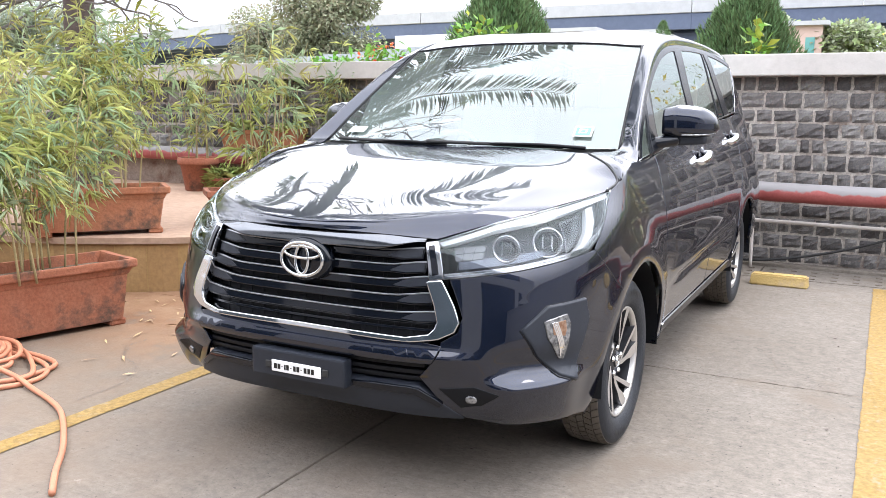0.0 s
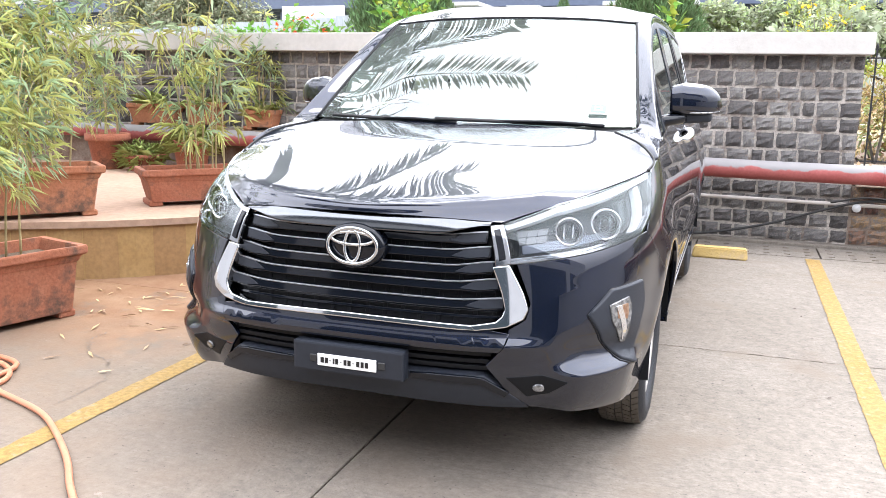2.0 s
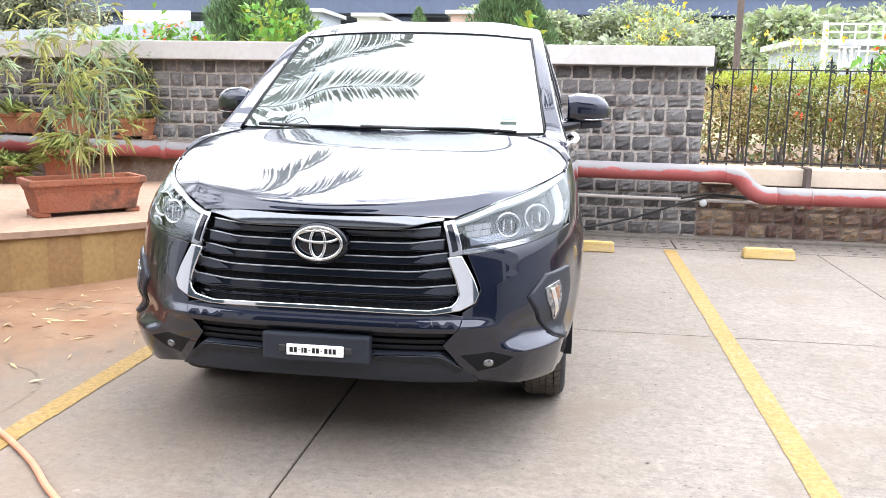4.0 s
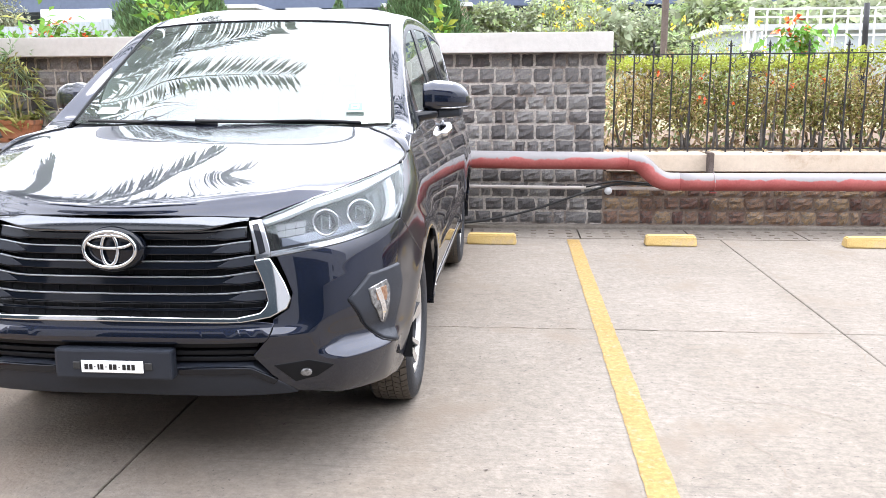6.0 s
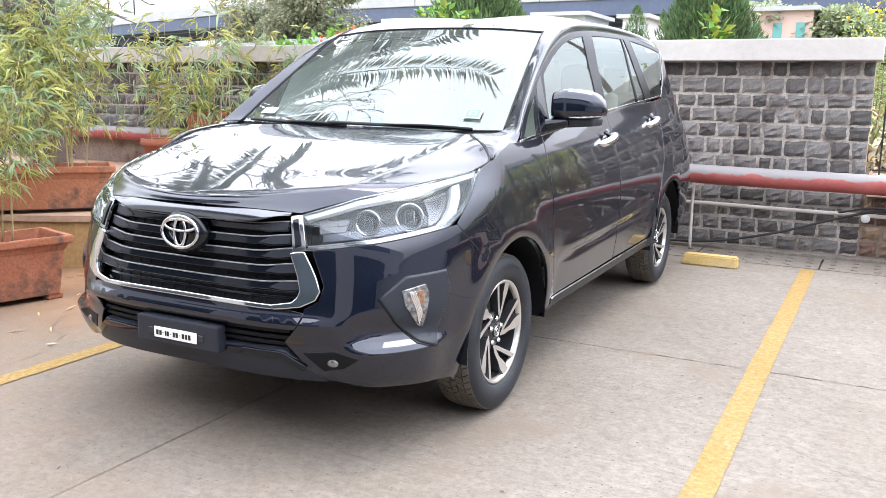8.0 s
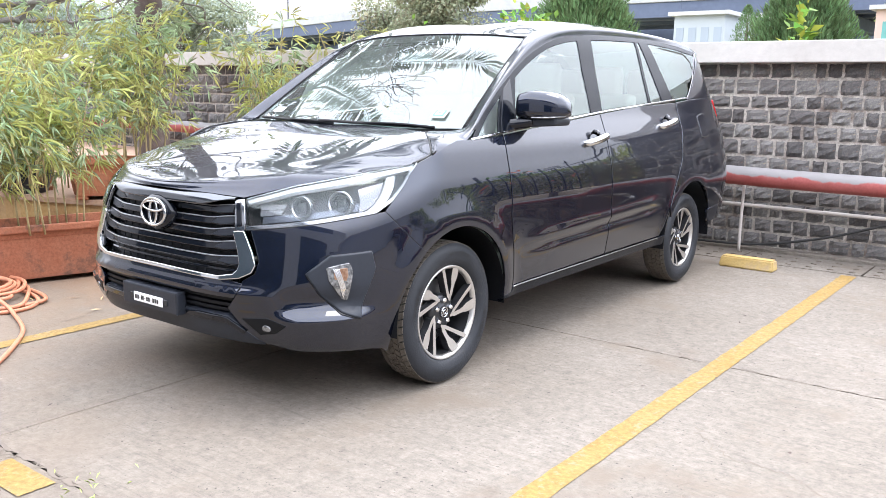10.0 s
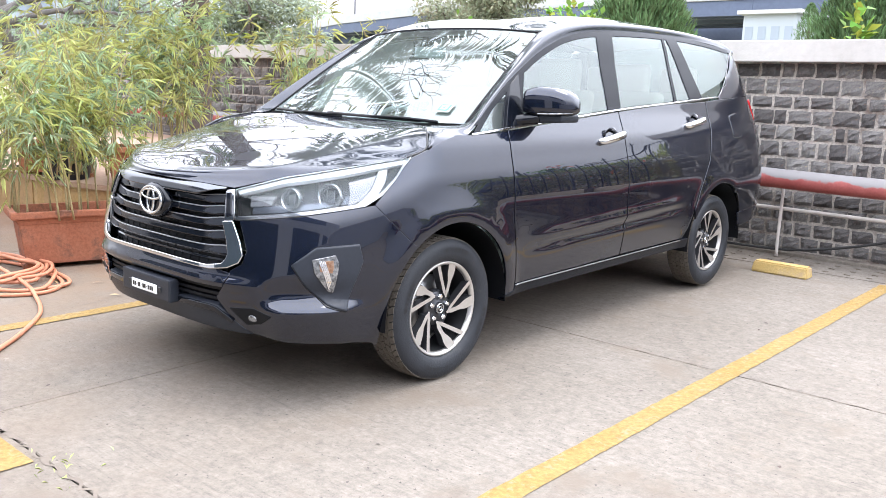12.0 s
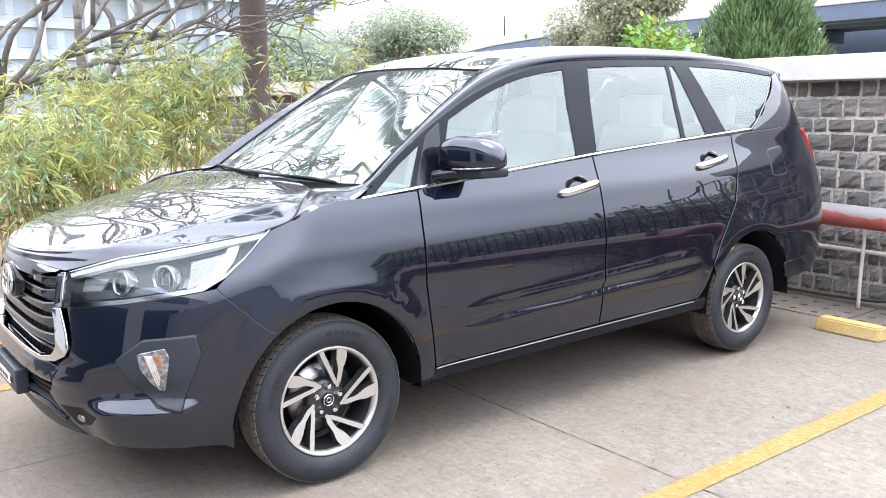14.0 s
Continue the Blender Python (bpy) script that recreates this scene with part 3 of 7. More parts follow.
# stone wall with coping
WALL_Y, WALL_X0, WALL_X1, WALL_TOP = 4.56, -11.0, 2.07, 1.60
wall_north = thing("wall_north", "dark basalt block wall with pale mortar joints", "wall", kind="structure")
part("mortar_core", box("mortar_core", WALL_X0, WALL_X1 - .012, WALL_Y + .003, WALL_Y + .33, -.3, WALL_TOP, MAT["mortar"]), wall_north)
wall_low = thing("wall_low", "low basalt block wall below the fence", "wall", kind="structure")
part("mortar_core", box("mortar_core", WALL_X1 - .012, 16, WALL_Y + .003, WALL_Y + .33, -.3, .525, MAT["mortar_rusty"]), wall_low)


def stone_mesh(seed):
    """A hewn block, one unit wide and high, with a rough bulging face towards -y."""
    rng = random.Random(seed)
    n = 4
    verts, faces = [], []
    for j in range(n + 1):
        for i in range(n + 1):
            u, v = i / n, j / n
            edge = min(u, 1 - u, v, 1 - v)
            jog = rng.uniform(-.035, .035) if 0 < i < n or 0 < j < n else rng.uniform(-.05, .05)
            depth = rng.uniform(.0, .006) if edge == 0 else .020 + rng.uniform(-.011, .010)
            verts.append((u - .5 + (jog if i in (0, n) else rng.uniform(-.04, .04)), -depth, v - .5 + (rng.uniform(-.04, .04))))
    for j in range(n):
        for i in range(n):
            q = j * (n + 1) + i
            faces.append((q, q + 1, q + n + 2, q + n + 1))
    b = len(verts)
    ring = [i for i in range(n + 1)] + [j * (n + 1) + n for j in range(1, n + 1)] + [n * (n + 1) + i for i in range(n - 1, -1, -1)] + [j * (n + 1) for j in range(n - 1, 0, -1)]
    for k in ring:
        x, y, z = verts[k]
        verts.append((x, .05, z))
    m = len(ring)
    for k in range(m):
        faces.append((ring[k], b + k, b + (k + 1) % m, ring[(k + 1) % m]))
    return verts, faces


STONES = [stone_mesh(s) for s in range(22)]
stone_shared = [mesh_of("stone", v, f, MAT["stone"]) for v, f in STONES]
rusty_shared = [mesh_of("stone", v, f, MAT["stone_rusty"]) for v, f in STONES]


def courses(x0, x1, z0, z1, owner, near0, near1, seed, low=.118, high=.142, shared=None, joined="stone_joined"):
    """Courses of hewn blocks; those on the near stretch are pieces, the rest one joined mesh."""
    rng = random.Random(seed)
    verts, faces = [], []
    rows = round((z1 - z0) / ((low + high) / 2))
    cuts = [z0 + (z1 - z0) * (k + (rng.uniform(-.12, .12) if 0 < k < rows else 0)) / rows for k in range(rows + 1)]
    for k in range(rows):
        x, h = x1, cuts[k + 1] - cuts[k]
        while x > x0 + .05:
            w = min(rng.choice((.10, .125, .14, .15, .165, .175, .20)) + rng.uniform(-.015, .015), x - x0)
            if x - w - x0 < .07:
                w = x - x0
            cx, cz = x - w / 2, cuts[k] + h / 2
            gap = rng.uniform(.014, .030)
            sx, sz, pick = w - gap, h - gap, rng.randrange(22)
            if near0 <= cx <= near1:
                ob = part("stone", (shared or stone_shared)[pick], owner)
                ob.matrix_basis = Matrix.LocRotScale((cx, WALL_Y, cz), Euler((0, rng.gauss(0, .02), 0)), (sx, 1, sz))
            else:
                b = len(verts)
                verts += [(cx + vx * sx, WALL_Y + vy, cz + vz * sz) for vx, vy, vz in STONES[pick][0]]
                faces += [tuple(b + i for i in f) for f in STONES[pick][1]]
            x -= w
    if verts:
        ob = part("stonework", mesh_of("stonework", verts, faces, MAT[joined]), owner)
        ob["kind"] = "stuff"


# end face of the wall towards the fence
part("coping", box("coping", WALL_X0, WALL_X1 + .035, WALL_Y - .135, WALL_Y + .40, WALL_TOP, WALL_TOP + .175, MAT["coping"], .008, 2), wall_north, "cream-painted concrete coping")
ledge_runs = ((2.085, 2.985), (3.02, 5.4), (5.435, 8.4), (8.43, 16))
for x0, x1 in ledge_runs:
    part("coping", box("coping", x0, x1, WALL_Y - .06, WALL_Y + .36, .53, .69, MAT["ledge"], .008, 2), wall_low, "cream stone ledge")

# raised bed behind the fence and the land beyond
bed = thing("planting_bed", "dry brown soil bed behind the fence", "ground", kind="structure", me=box("planting_bed", WALL_X1 - .05, 30, WALL_Y + .34, 9, -.3, .68, MAT["soil"]))
field = thing("field", "dry grassy land beyond the wall", "ground", kind="structure", me=box("field", -400, 400, 4.9, 400, -.4, .62, MAT["dryfield"]))

# terrace with curved front
TC, TR, TH = (-4.6, 3.6), 3.03, .39
terrace = thing("terrace", "raised paved terrace with an ochre-clad curved front", "terrace", kind="structure")
arc = [math.radians(a) for a in np.linspace(-92, 18, 56)]
rim = [(TC[0] + TR * math.cos(a), TC[1] + TR * math.sin(a)) for a in arc]
outline_t = [(-11, rim[0][1])] + rim + [(rim[-1][0], 4.55), (-11, 4.55)]
bm = bmesh.new()
low = [bm.verts.new((x, y, -.02)) for x, y in outline_t]
f = bm.faces.new(low)
r = bmesh.ops.extrude_face_region(bm, geom=[f])
for v in r["geom"]:
    if isinstance(v, bmesh.types.BMVert):
        v.co.z = TH - .045
bmesh.ops.recalc_face_normals(bm, faces=bm.faces[:])
part("terrace_body", bm_mesh("terrace_body", bm, MAT["clad"]), terrace)
bm = bmesh.new()
over = [(-11, rim[0][1] - .03)] + [(TC[0] + (TR + .03) * math.cos(a), TC[1] + (TR + .03) * math.sin(a)) for a in arc] + [(rim[-1][0] + .03, 4.552), (-11, 4.552)]
low = [bm.verts.new((x, y, TH - .044)) for x, y in over]
f = bm.faces.new(low)
r = bmesh.ops.extrude_face_region(bm, geom=[f])
for v in r["geom"]:
    if isinstance(v, bmesh.types.BMVert):
        v.co.z = TH
bmesh.ops.recalc_face_normals(bm, faces=bm.faces[:])
part("terrace_paving", bm_mesh("terrace_paving", bm, MAT["earth"]), terrace, "dusty reddish paving with a stone nosing")
step = radians(4.1)
for k in range(27):
    a0, a1 = radians(-92) + k * step, radians(-92) + (k + 1) * step - .0018
    verts = []
    for z in (.0, TH - .05):
        for a, rr in ((a0, TR + .002), ((a0 + a1) / 2, TR + .013), (a1, TR + .002)):
            verts.append((TC[0] + rr * math.cos(a), TC[1] + rr * math.sin(a), z))
    part("cladding_panel", mesh_of("cladding_panel", verts, [(0, 1, 4, 3), (1, 2, 5, 4)], MAT["clad"]), terrace)
for k in range(12):
    x1 = rim[0][0] - k * .3
    part("cladding_panel", box("cladding_panel", x1 - .296, x1, rim[0][1] - .012, rim[0][1] + .01, 0, TH - .05, MAT["clad"], .003, 1), terrace)
thing("stone_bench", "low stone bench against the block wall carrying pots", "bench", kind="structure", me=box("stone_bench", -7, -2.6, 4.37, 4.555, .2, .80, MAT["mortar_rusty"], .012, 1))

# pipes
red_pipe = thing("red_pipe", "large red fire pipe with bleached upper side, fixed along the wall", "pipe")
PY = 4.28
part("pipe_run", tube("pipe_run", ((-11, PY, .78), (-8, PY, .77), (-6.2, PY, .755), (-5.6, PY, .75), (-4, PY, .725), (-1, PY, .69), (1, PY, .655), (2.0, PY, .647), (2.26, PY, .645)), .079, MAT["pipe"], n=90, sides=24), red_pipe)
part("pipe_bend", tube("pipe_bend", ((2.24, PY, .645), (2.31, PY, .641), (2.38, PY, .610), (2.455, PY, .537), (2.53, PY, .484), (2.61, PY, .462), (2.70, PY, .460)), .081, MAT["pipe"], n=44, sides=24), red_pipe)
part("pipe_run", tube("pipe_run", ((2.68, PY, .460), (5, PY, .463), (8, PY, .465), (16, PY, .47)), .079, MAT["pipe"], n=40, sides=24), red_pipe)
for x, z in ((-5.1, .742), (-3.1, .715), (.1, .672)):
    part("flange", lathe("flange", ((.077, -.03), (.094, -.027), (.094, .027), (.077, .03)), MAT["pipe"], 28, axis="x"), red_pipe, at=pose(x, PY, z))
for x in (3.0, 5.9, 8.6):
    s = thing("pipe_bracket", "rusty steel strap holding the red pipe on the ledge", "bracket", pose(x, PY, .46), "pipe brackets")
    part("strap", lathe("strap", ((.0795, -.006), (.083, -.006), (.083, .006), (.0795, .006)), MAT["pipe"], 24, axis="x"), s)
    part("hanger", box("hanger", -.022, .022, .10, .30, .06, .25, MAT["bark"], .004, 1), s, "rust-brown upright")
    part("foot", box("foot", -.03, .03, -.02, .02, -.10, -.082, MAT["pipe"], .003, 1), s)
    part("bolt", box("bolt", -.006, .006, -.006, .006, -.094, -.07, MAT["iron"], .001, 1), s)
white_pipe = thing("white_pipe", "thin dirty white pipe along the wall foot", "pipe")
part("pipe_run", tube("pipe_run", ((-6, 4.47, .40), (-2, 4.47, .40), (.5, 4.47, .392), (1.5, 4.47, .383), (2.6, 4.47, .375)), .016, MAT["white_pipe"], n=40), white_pipe)
part("upright", tube("upright", ((.755, 4.36, .0), (.75, 4.37, .2), (.745, 4.40, .58)), .013, MAT["white_pipe"], n=8), white_pipe)
part("end_disc", lathe("end_disc", ((0, -.012), (.030, -.012), (.034, -.004), (.034, .012), (0, .012)), MAT["white_wall"], 24), white_pipe, "white round junction cover", at=pose(2.10, 4.445, .357, 90))
cable = thing("wall_cable", "black cable sagging along the wall to the ground", "cable")
part("cable_run", tube("cable_run", ((-.4, 4.38, .05), (.6, 4.40, .05), (1.0, 4.41, .085), (1.45, 4.43, .19), (1.9, 4.44, .345), (2.2, 4.45, .42), (2.5, 4.46, .41)), .011, MAT["cable"], n=60, sides=8), cable)
part("cable_run", tube("cable_run", ((1.9, 4.46, .39), (2.15, 4.44, .445), (2.4, 4.45, .43), (2.62, 4.47, .42)), .008, MAT["cable"], n=24, sides=8), cable)

# ---- the car ----


def curve(xs, ys):
    """A smooth function of one number through the given pairs."""
    xs, ys = np.array(xs, float), np.array(ys, float)
    d = np.diff(ys) / np.diff(xs)
    m = np.concatenate([[d[0]], (d[:-1] + d[1:]) / 2, [d[-1]]])
    m[1:-1] = np.where(d[:-1] * d[1:] <= 0, 0, m[1:-1])

    def f(x):
        x = min(max(float(x), xs[0]), xs[-1])
        i = min(int(np.searchsorted(xs, x, "right")) - 1, len(xs) - 2)
        h = xs[i + 1] - xs[i]
        t = (x - xs[i]) / h
        return (2 * t ** 3 - 3 * t * t + 1) * ys[i] + (t ** 3 - 2 * t * t + t) * h * m[i] + (3 * t * t - 2 * t ** 3) * ys[i + 1] + (t ** 3 - t * t) * h * m[i + 1]
    return f


# half width, front reach, front roundness and rear reach of the body by height; front axle at y = 0
HALF = curve([.15, .28, .36, .48, .62, .76, .90, 1.0, 1.07, 1.13, 1.20, 1.30, 1.45, 1.65, 1.74], [.80, .855, .872, .89, .902, .902, .888, .864, .845, .822, .795, .765, .718, .650, .60])
REACH = curve([.15, .24, .30, .40, .50, .60, .70, .80, .90, 1.0, 1.1], [.72, .80, .86, .90, .915, .905, .89, .878, .85, .78, .70])
ROUND = curve([.2, .44, .6, .7, .88, 1.02, 1.1], [3.0, 3.3, 3.1, 3.0, 2.6, 2.0, 1.9])
TAIL = curve([.2, .4, .6, .9, 1.2, 1.4, 1.72], [.72, .84, .87, .87, .80, .70, .51])
HUBS, HUB_Z, WHEEL_R, ARCH_R = (.035, 2.79), .329, .343, .408


def swell(y, z):
    """Flared arches and the pressed crease low on the doors."""
    b = 0.0
    for hy in HUBS:
        r = math.hypot(y - hy, z - HUB_Z)
        b += .016 * math.exp(-((r - .43) / .07) ** 2)
    if .5 < y < 2.35:
        line = .555 + (y - .55) * .037
        edge = min(1, (y - .55) / .25, (2.32 - y) / .2)
        if edge > 0:
            b -= .013 * edge * math.exp(-((z - line + .012) / .022) ** 2) - .007 * edge * math.exp(-((z - line - .035) / .03) ** 2)
    return b


def ease(x, lo, hi):
    t = min(1, max(0, (x - lo) / (hi - lo)))
    return t * t * (3 - 2 * t)


def fascia(u, z):
    """The bumper's shelf below the corner pods and the roll under the grille."""
    shelf = .034 * ease(-z, -.475, -.425) * ease(u, .34, .48) * ease(-u, -.84, -.66) - .020 * math.exp(-((z - .50) / .04) ** 2) * ease(u, .36, .50) * ease(-u, -.78, -.60)
    roll = .014 * math.exp(-((z - .525) / .022) ** 2) * ease(-u, -.40, -.26)
    return shelf + roll


def skin_at(a, z):
    """The body's outer skin: a runs from 0 at the nose over 1 at the front axle, 4 at the rear corner, to 5 at the tail; minus: the other side."""
    s, u, w = (1 if a >= 0 else -1), abs(a), HALF(z)
    if u <= 1:
        n, th = ROUND(z), u * math.pi / 2
        x = w * max(math.sin(th), 0) ** (2 / n)
        y = -REACH(z) * max(math.cos(th), 1e-9) ** (2 / n)
        x += swell(y, z) * min(1, max(0, (u - .6) / .3))
        k = 1 + fascia(u, z)
        x, y = x * k, y * k
    elif u <= 4:
        y = u - 1
        x = w + swell(y, z)
    else:
        th = min((u - 4) * math.pi / 2, math.pi / 2)
        x = w * max(math.cos(th), 1e-9) ** .5 + swell(3, z) * (5 - u)
        y = 3 + TAIL(z) * math.sin(th) ** .5
    return np.array([s * x, y, z])


def nose(x, z):
    return math.copysign(2 / math.pi * math.asin(min(1, abs(x) / HALF(z)) ** (ROUND(z) / 2)), x), z


def flank(y, z):
    if y > 3:
        return 4 + 2 / math.pi * math.asin(min(1, (y - 3) / TAIL(z)) ** 2), z
    return (1 + y if y >= 0 else 2 / math.pi * math.acos(min(1, -y / REACH(z)) ** (ROUND(z) / 2))), z


def skin_normal(a, z):
    e = 2e-3
    da, dz = skin_at(a + e, z) - skin_at(a - e, z), skin_at(a, z + e) - skin_at(a, z - e)
    n = np.cross(da, dz)
    return n / (np.linalg.norm(n) + 1e-12)


def fit_edge(pts, step=.03, smooth=False):
    """A closed line in the skin's own measures with short steps."""
    p = [np.array(q, float) for q in pts]
    out = []
    for i, q in enumerate(p):
        r = p[(i + 1) % len(p)]
        k = max(1, int(np.linalg.norm(r - q) / step))
        out += [q + (r - q) * j / k for j in range(k)]
    return out


def rounded(pts, radius):
    """Rounds a polygon's corners."""
    p = [np.array(q, float) for q in pts]
    out = []
    for i, q in enumerate(p):
        a, b = p[i - 1] - q, p[(i + 1) % len(p)] - q
        la, lb = np.linalg.norm(a), np.linalg.norm(b)
        r = min(radius, la * .45, lb * .45)
        s, e = q + a / la * r, q + b / lb * r
        for t in np.linspace(0, 1, 6):
            out.append((1 - t) ** 2 * s + 2 * t * (1 - t) * q + t * t * e)
    return out


def panel_mesh(name, pts, mat, out=0.0, depth=.014, cell=.05, lip=.0028, mirror=False, crown=0.0, place=None):
    """A curved panel with a rounded, turned-in edge. The outline is given in the skin's measures; out: metres proud of the skin."""
    edge = fit_edge(pts)
    if mirror:
        edge = [np.array((-e[0], e[1])) for e in edge][::-1]
    if sum(a[0] * b[1] - b[0] * a[1] for a, b in zip(edge, edge[1:] + edge[:1])) < 0:
        edge = edge[::-1]
    bm = bmesh.new()
    f = bm.faces.new([bm.verts.new((e[0], e[1], 0)) for e in edge])
    f.normal_update()
    bmesh.ops.triangulate(bm, faces=[f])
    lo, hi = np.min(edge, 0), np.max(edge, 0)
    for axis in (0, 1):
        k = math.ceil(lo[axis] / cell) * cell
        while k < hi[axis]:
            co, no = [0, 0, 0], [0, 0, 0]
            co[axis], no[axis] = k, 1
            bmesh.ops.bisect_plane(bm, geom=bm.verts[:] + bm.edges[:] + bm.faces[:], plane_co=co, plane_no=no, dist=1e-5)
            k += cell
    bm.verts.index_update()
    ring = np.array([(place or skin_at)(e[0], e[1]) for e in fit_edge(edge, .002)]) if crown else None
    verts, normals, faces = [], [], []
    for v in bm.verts:
        n = skin_normal(v.co.x, v.co.y)
        p = (place or skin_at)(v.co.x, v.co.y)
        rise = 0
        if crown:
            gap = np.sqrt(((ring - p) ** 2).sum(1).min())
            rise = crown * (1 - (1 - min(1, gap / .020)) ** 2)
        verts.append(p + n * (out + rise))
        normals.append(n)
    faces = [tuple(v.index for v in f.verts) for f in bm.faces if f.calc_area() > 1e-9]
    around = {}
    for e in bm.edges:
        if len(e.link_faces) == 1:
            a, b = e.verts
            lp = [l for l in e.link_faces[0].loops if l.edge == e][0]
            a, b = lp.vert, lp.link_loop_next.vert
            t = verts[b.index] - verts[a.index]
            o = np.cross(t, (normals[a.index] + normals[b.index]) / 2)
            o /= np.linalg.norm(o) + 1e-12
            for q in (a, b):
                around.setdefault(q.index, []).append(o)
            around.setdefault("edges", []).append((a.index, b.index))
    rings = {}
    for i, os in list(around.items()):
        if i == "edges":
            continue
        o = np.sum(os, 0)
        o /= np.linalg.norm(o) + 1e-12
        p, n = verts[i], normals[i]
        ids = []
        for off, nn in ((o * lip * .6 - n * lip * .4, n * .8 + o * .6), (o * lip - n * lip, o), (o * lip - n * depth, o)):
            ids.append(len(verts))
            verts.append(p + off)
            normals.append(nn / np.linalg.norm(nn))
        rings[i] = (i, *ids)
    for a, b in around.get("edges", ()):
        ra, rb = rings[a], rings[b]
        for k in range(3):
            faces.append((ra[k], ra[k + 1], rb[k + 1], rb[k]))
    bm.free()
    return mesh_of(name, verts, faces, mat, True, None if crown else normals)


def both(name, pts, mat, parent, label="", **kw):
    """The panel on either side of the car."""
    return [part(name, panel_mesh(name, pts, mat, mirror=m, **kw), parent, label) for m in (False, True)]


def sheet(name, rows, mat, n=40, m=24, thick=0.0, mirror=False, flip=False):
    """A smooth sheet through several long curves, each given by a few points."""
    lines = [rails(r, n) for r in rows]
    grid = np.array([rails([l[i] for l in lines], m) for i in range(n)])
    if mirror:
        grid = grid * np.array([-1, 1, 1])
    verts = grid.reshape(-1, 3)
    faces = []
    for i in range(n - 1):
        for j in range(m - 1):
            q = (i * m + j, i * m + j + 1, (i + 1) * m + j + 1, (i + 1) * m + j)
            faces.append(q if mirror == flip else q[::-1])
    me = mesh_of(name, verts, faces, mat, True)
    me.update()
    hub = Vector((0, 1.4, .8))
    if sum((p.center - hub).normalized().dot(p.normal) for p in me.polygons) < 0:
        me.flip_normals()
    if thick:
        bm = bmesh.new()
        bm.from_mesh(me)
        bmesh.ops.solidify(bm, geom=bm.faces[:], thickness=thick)
        for f in bm.faces:
            f.smooth = True
        for e in bm.edges:
            if len(e.link_faces) == 2 and e.calc_face_angle(0) > .7:
                e.smooth = False
        bm.to_mesh(me)
        bm.free()
    return me


car = thing("car", "midnight black people carrier with chrome grille, parked in its bay", "car")
P, Q = nose, flank

# lamp, fender and door outlines
arch = lambda hy, a0, a1, r=ARCH_R, n=22: [Q(hy + r * math.cos(math.radians(a)), HUB_Z + r * math.sin(math.radians(a))) for a in np.linspace(a0, a1, n)]
LAMP = [P(.456, .889), P(.598, .943), Q(-.476, .979), Q(-.33, 1.002), Q(-.19, 1.019), Q(-.235, .985), Q(-.300, .930), Q(-.37, .878), Q(-.45, .838), P(.700, .802), P(.60, .788), P(.490, .775)]
body = part("body_shell", box("body_shell", -.70, .70, -.60, 3.45, .26, .40, MAT["matt_black"], .03, 2), car, "dark underbody")

FENDER = [Q(-.180, 1.021), Q(-.137, 1.036), Q(-.094, 1.051), Q(0, 1.085), Q(.10, 1.107), Q(.203, 1.106), Q(.34, 1.108), Q(.474, 1.116), Q(.466, 1.0), Q(.458, .75), Q(.476, .60), Q(.508, .40), Q(.516, .335), Q(.405, .318)] + arch(HUBS[0], -2, 127) + [Q(-.31, .745), Q(-.405, .842), Q(-.37, .872), Q(-.292, .932), Q(-.228, .985)]
both("front_fender", FENDER, MAT["paint"], car)
DOOR_F = [Q(.486, 1.120), Q(1.0, 1.160), Q(1.542, 1.203), Q(1.537, .9), Q(1.525, .60), Q(1.519, .399), Q(.524, .382), Q(.488, .60), Q(.470, .75), Q(.478, 1.0)]
DOOR_R = [Q(1.555, 1.204), Q(2.1, 1.244), Q(2.697, 1.266), Q(2.681, 1.10), Q(2.596, .90), Q(2.516, .80), Q(2.446, .70), Q(2.381, .58), Q(2.326, .464), Q(2.258, .405), Q(1.532, .400), Q(1.538, .60), Q(1.550, .9)]
QUARTER = [Q(2.711, 1.269), Q(3.0, 1.290), Q(3.30, 1.31), (4.72, 1.30), (4.72, 1.10), (4.72, .75), (4.72, .45), Q(3.22, .40)] + arch(HUBS[1], 4, 152) + [Q(2.401, .585), Q(2.464, .70), Q(2.534, .80), Q(2.614, .90), Q(2.697, 1.10)]
SILL = [Q(.525, .372), Q(2.27, .392), Q(2.36, .40), Q(2.345, .345), Q(.46, .325), Q(.44, .335), Q(.515, .345)]
# black strips behind the shut lines; the gaps' shade is in their colour
for line in ([(.480, 1.13), (.472, 1.0), (.464, .75), (.482, .60), (.518, .38)], [(1.549, 1.21), (1.544, .9), (1.532, .60), (1.526, .39)], [(2.704, 1.27), (2.689, 1.10), (2.605, .90), (2.525, .80), (2.455, .70), (2.391, .58), (2.335, .46), (2.29, .40)],
             [(-.41, .84), (-.31, .744), (-.235, .672)]):
    both("door_jamb", [Q(y - .022, z) for y, z in line] + [Q(y + .022, z) for y, z in line[::-1]], MAT["cable"], car, out=-.013, depth=.004, lip=.001)
doors_f = both("front_door", DOOR_F, MAT["paint"], car, cell=.022)
doors_r = both("rear_door", DOOR_R, MAT["paint"], car, cell=.022)
both("rear_quarter", QUARTER, MAT["paint"], car, cell=.022)
both("sill", SILL, MAT["frame_tape"], car, depth=.05, out=.004)
both("sill_strip", [Q(.52, .3755), Q(2.27, .3955), Q(2.27, .3925), Q(.52, .3725)], MAT["satin"], car, "thin bright strip along the sill", out=.008, depth=.006, lip=.001)

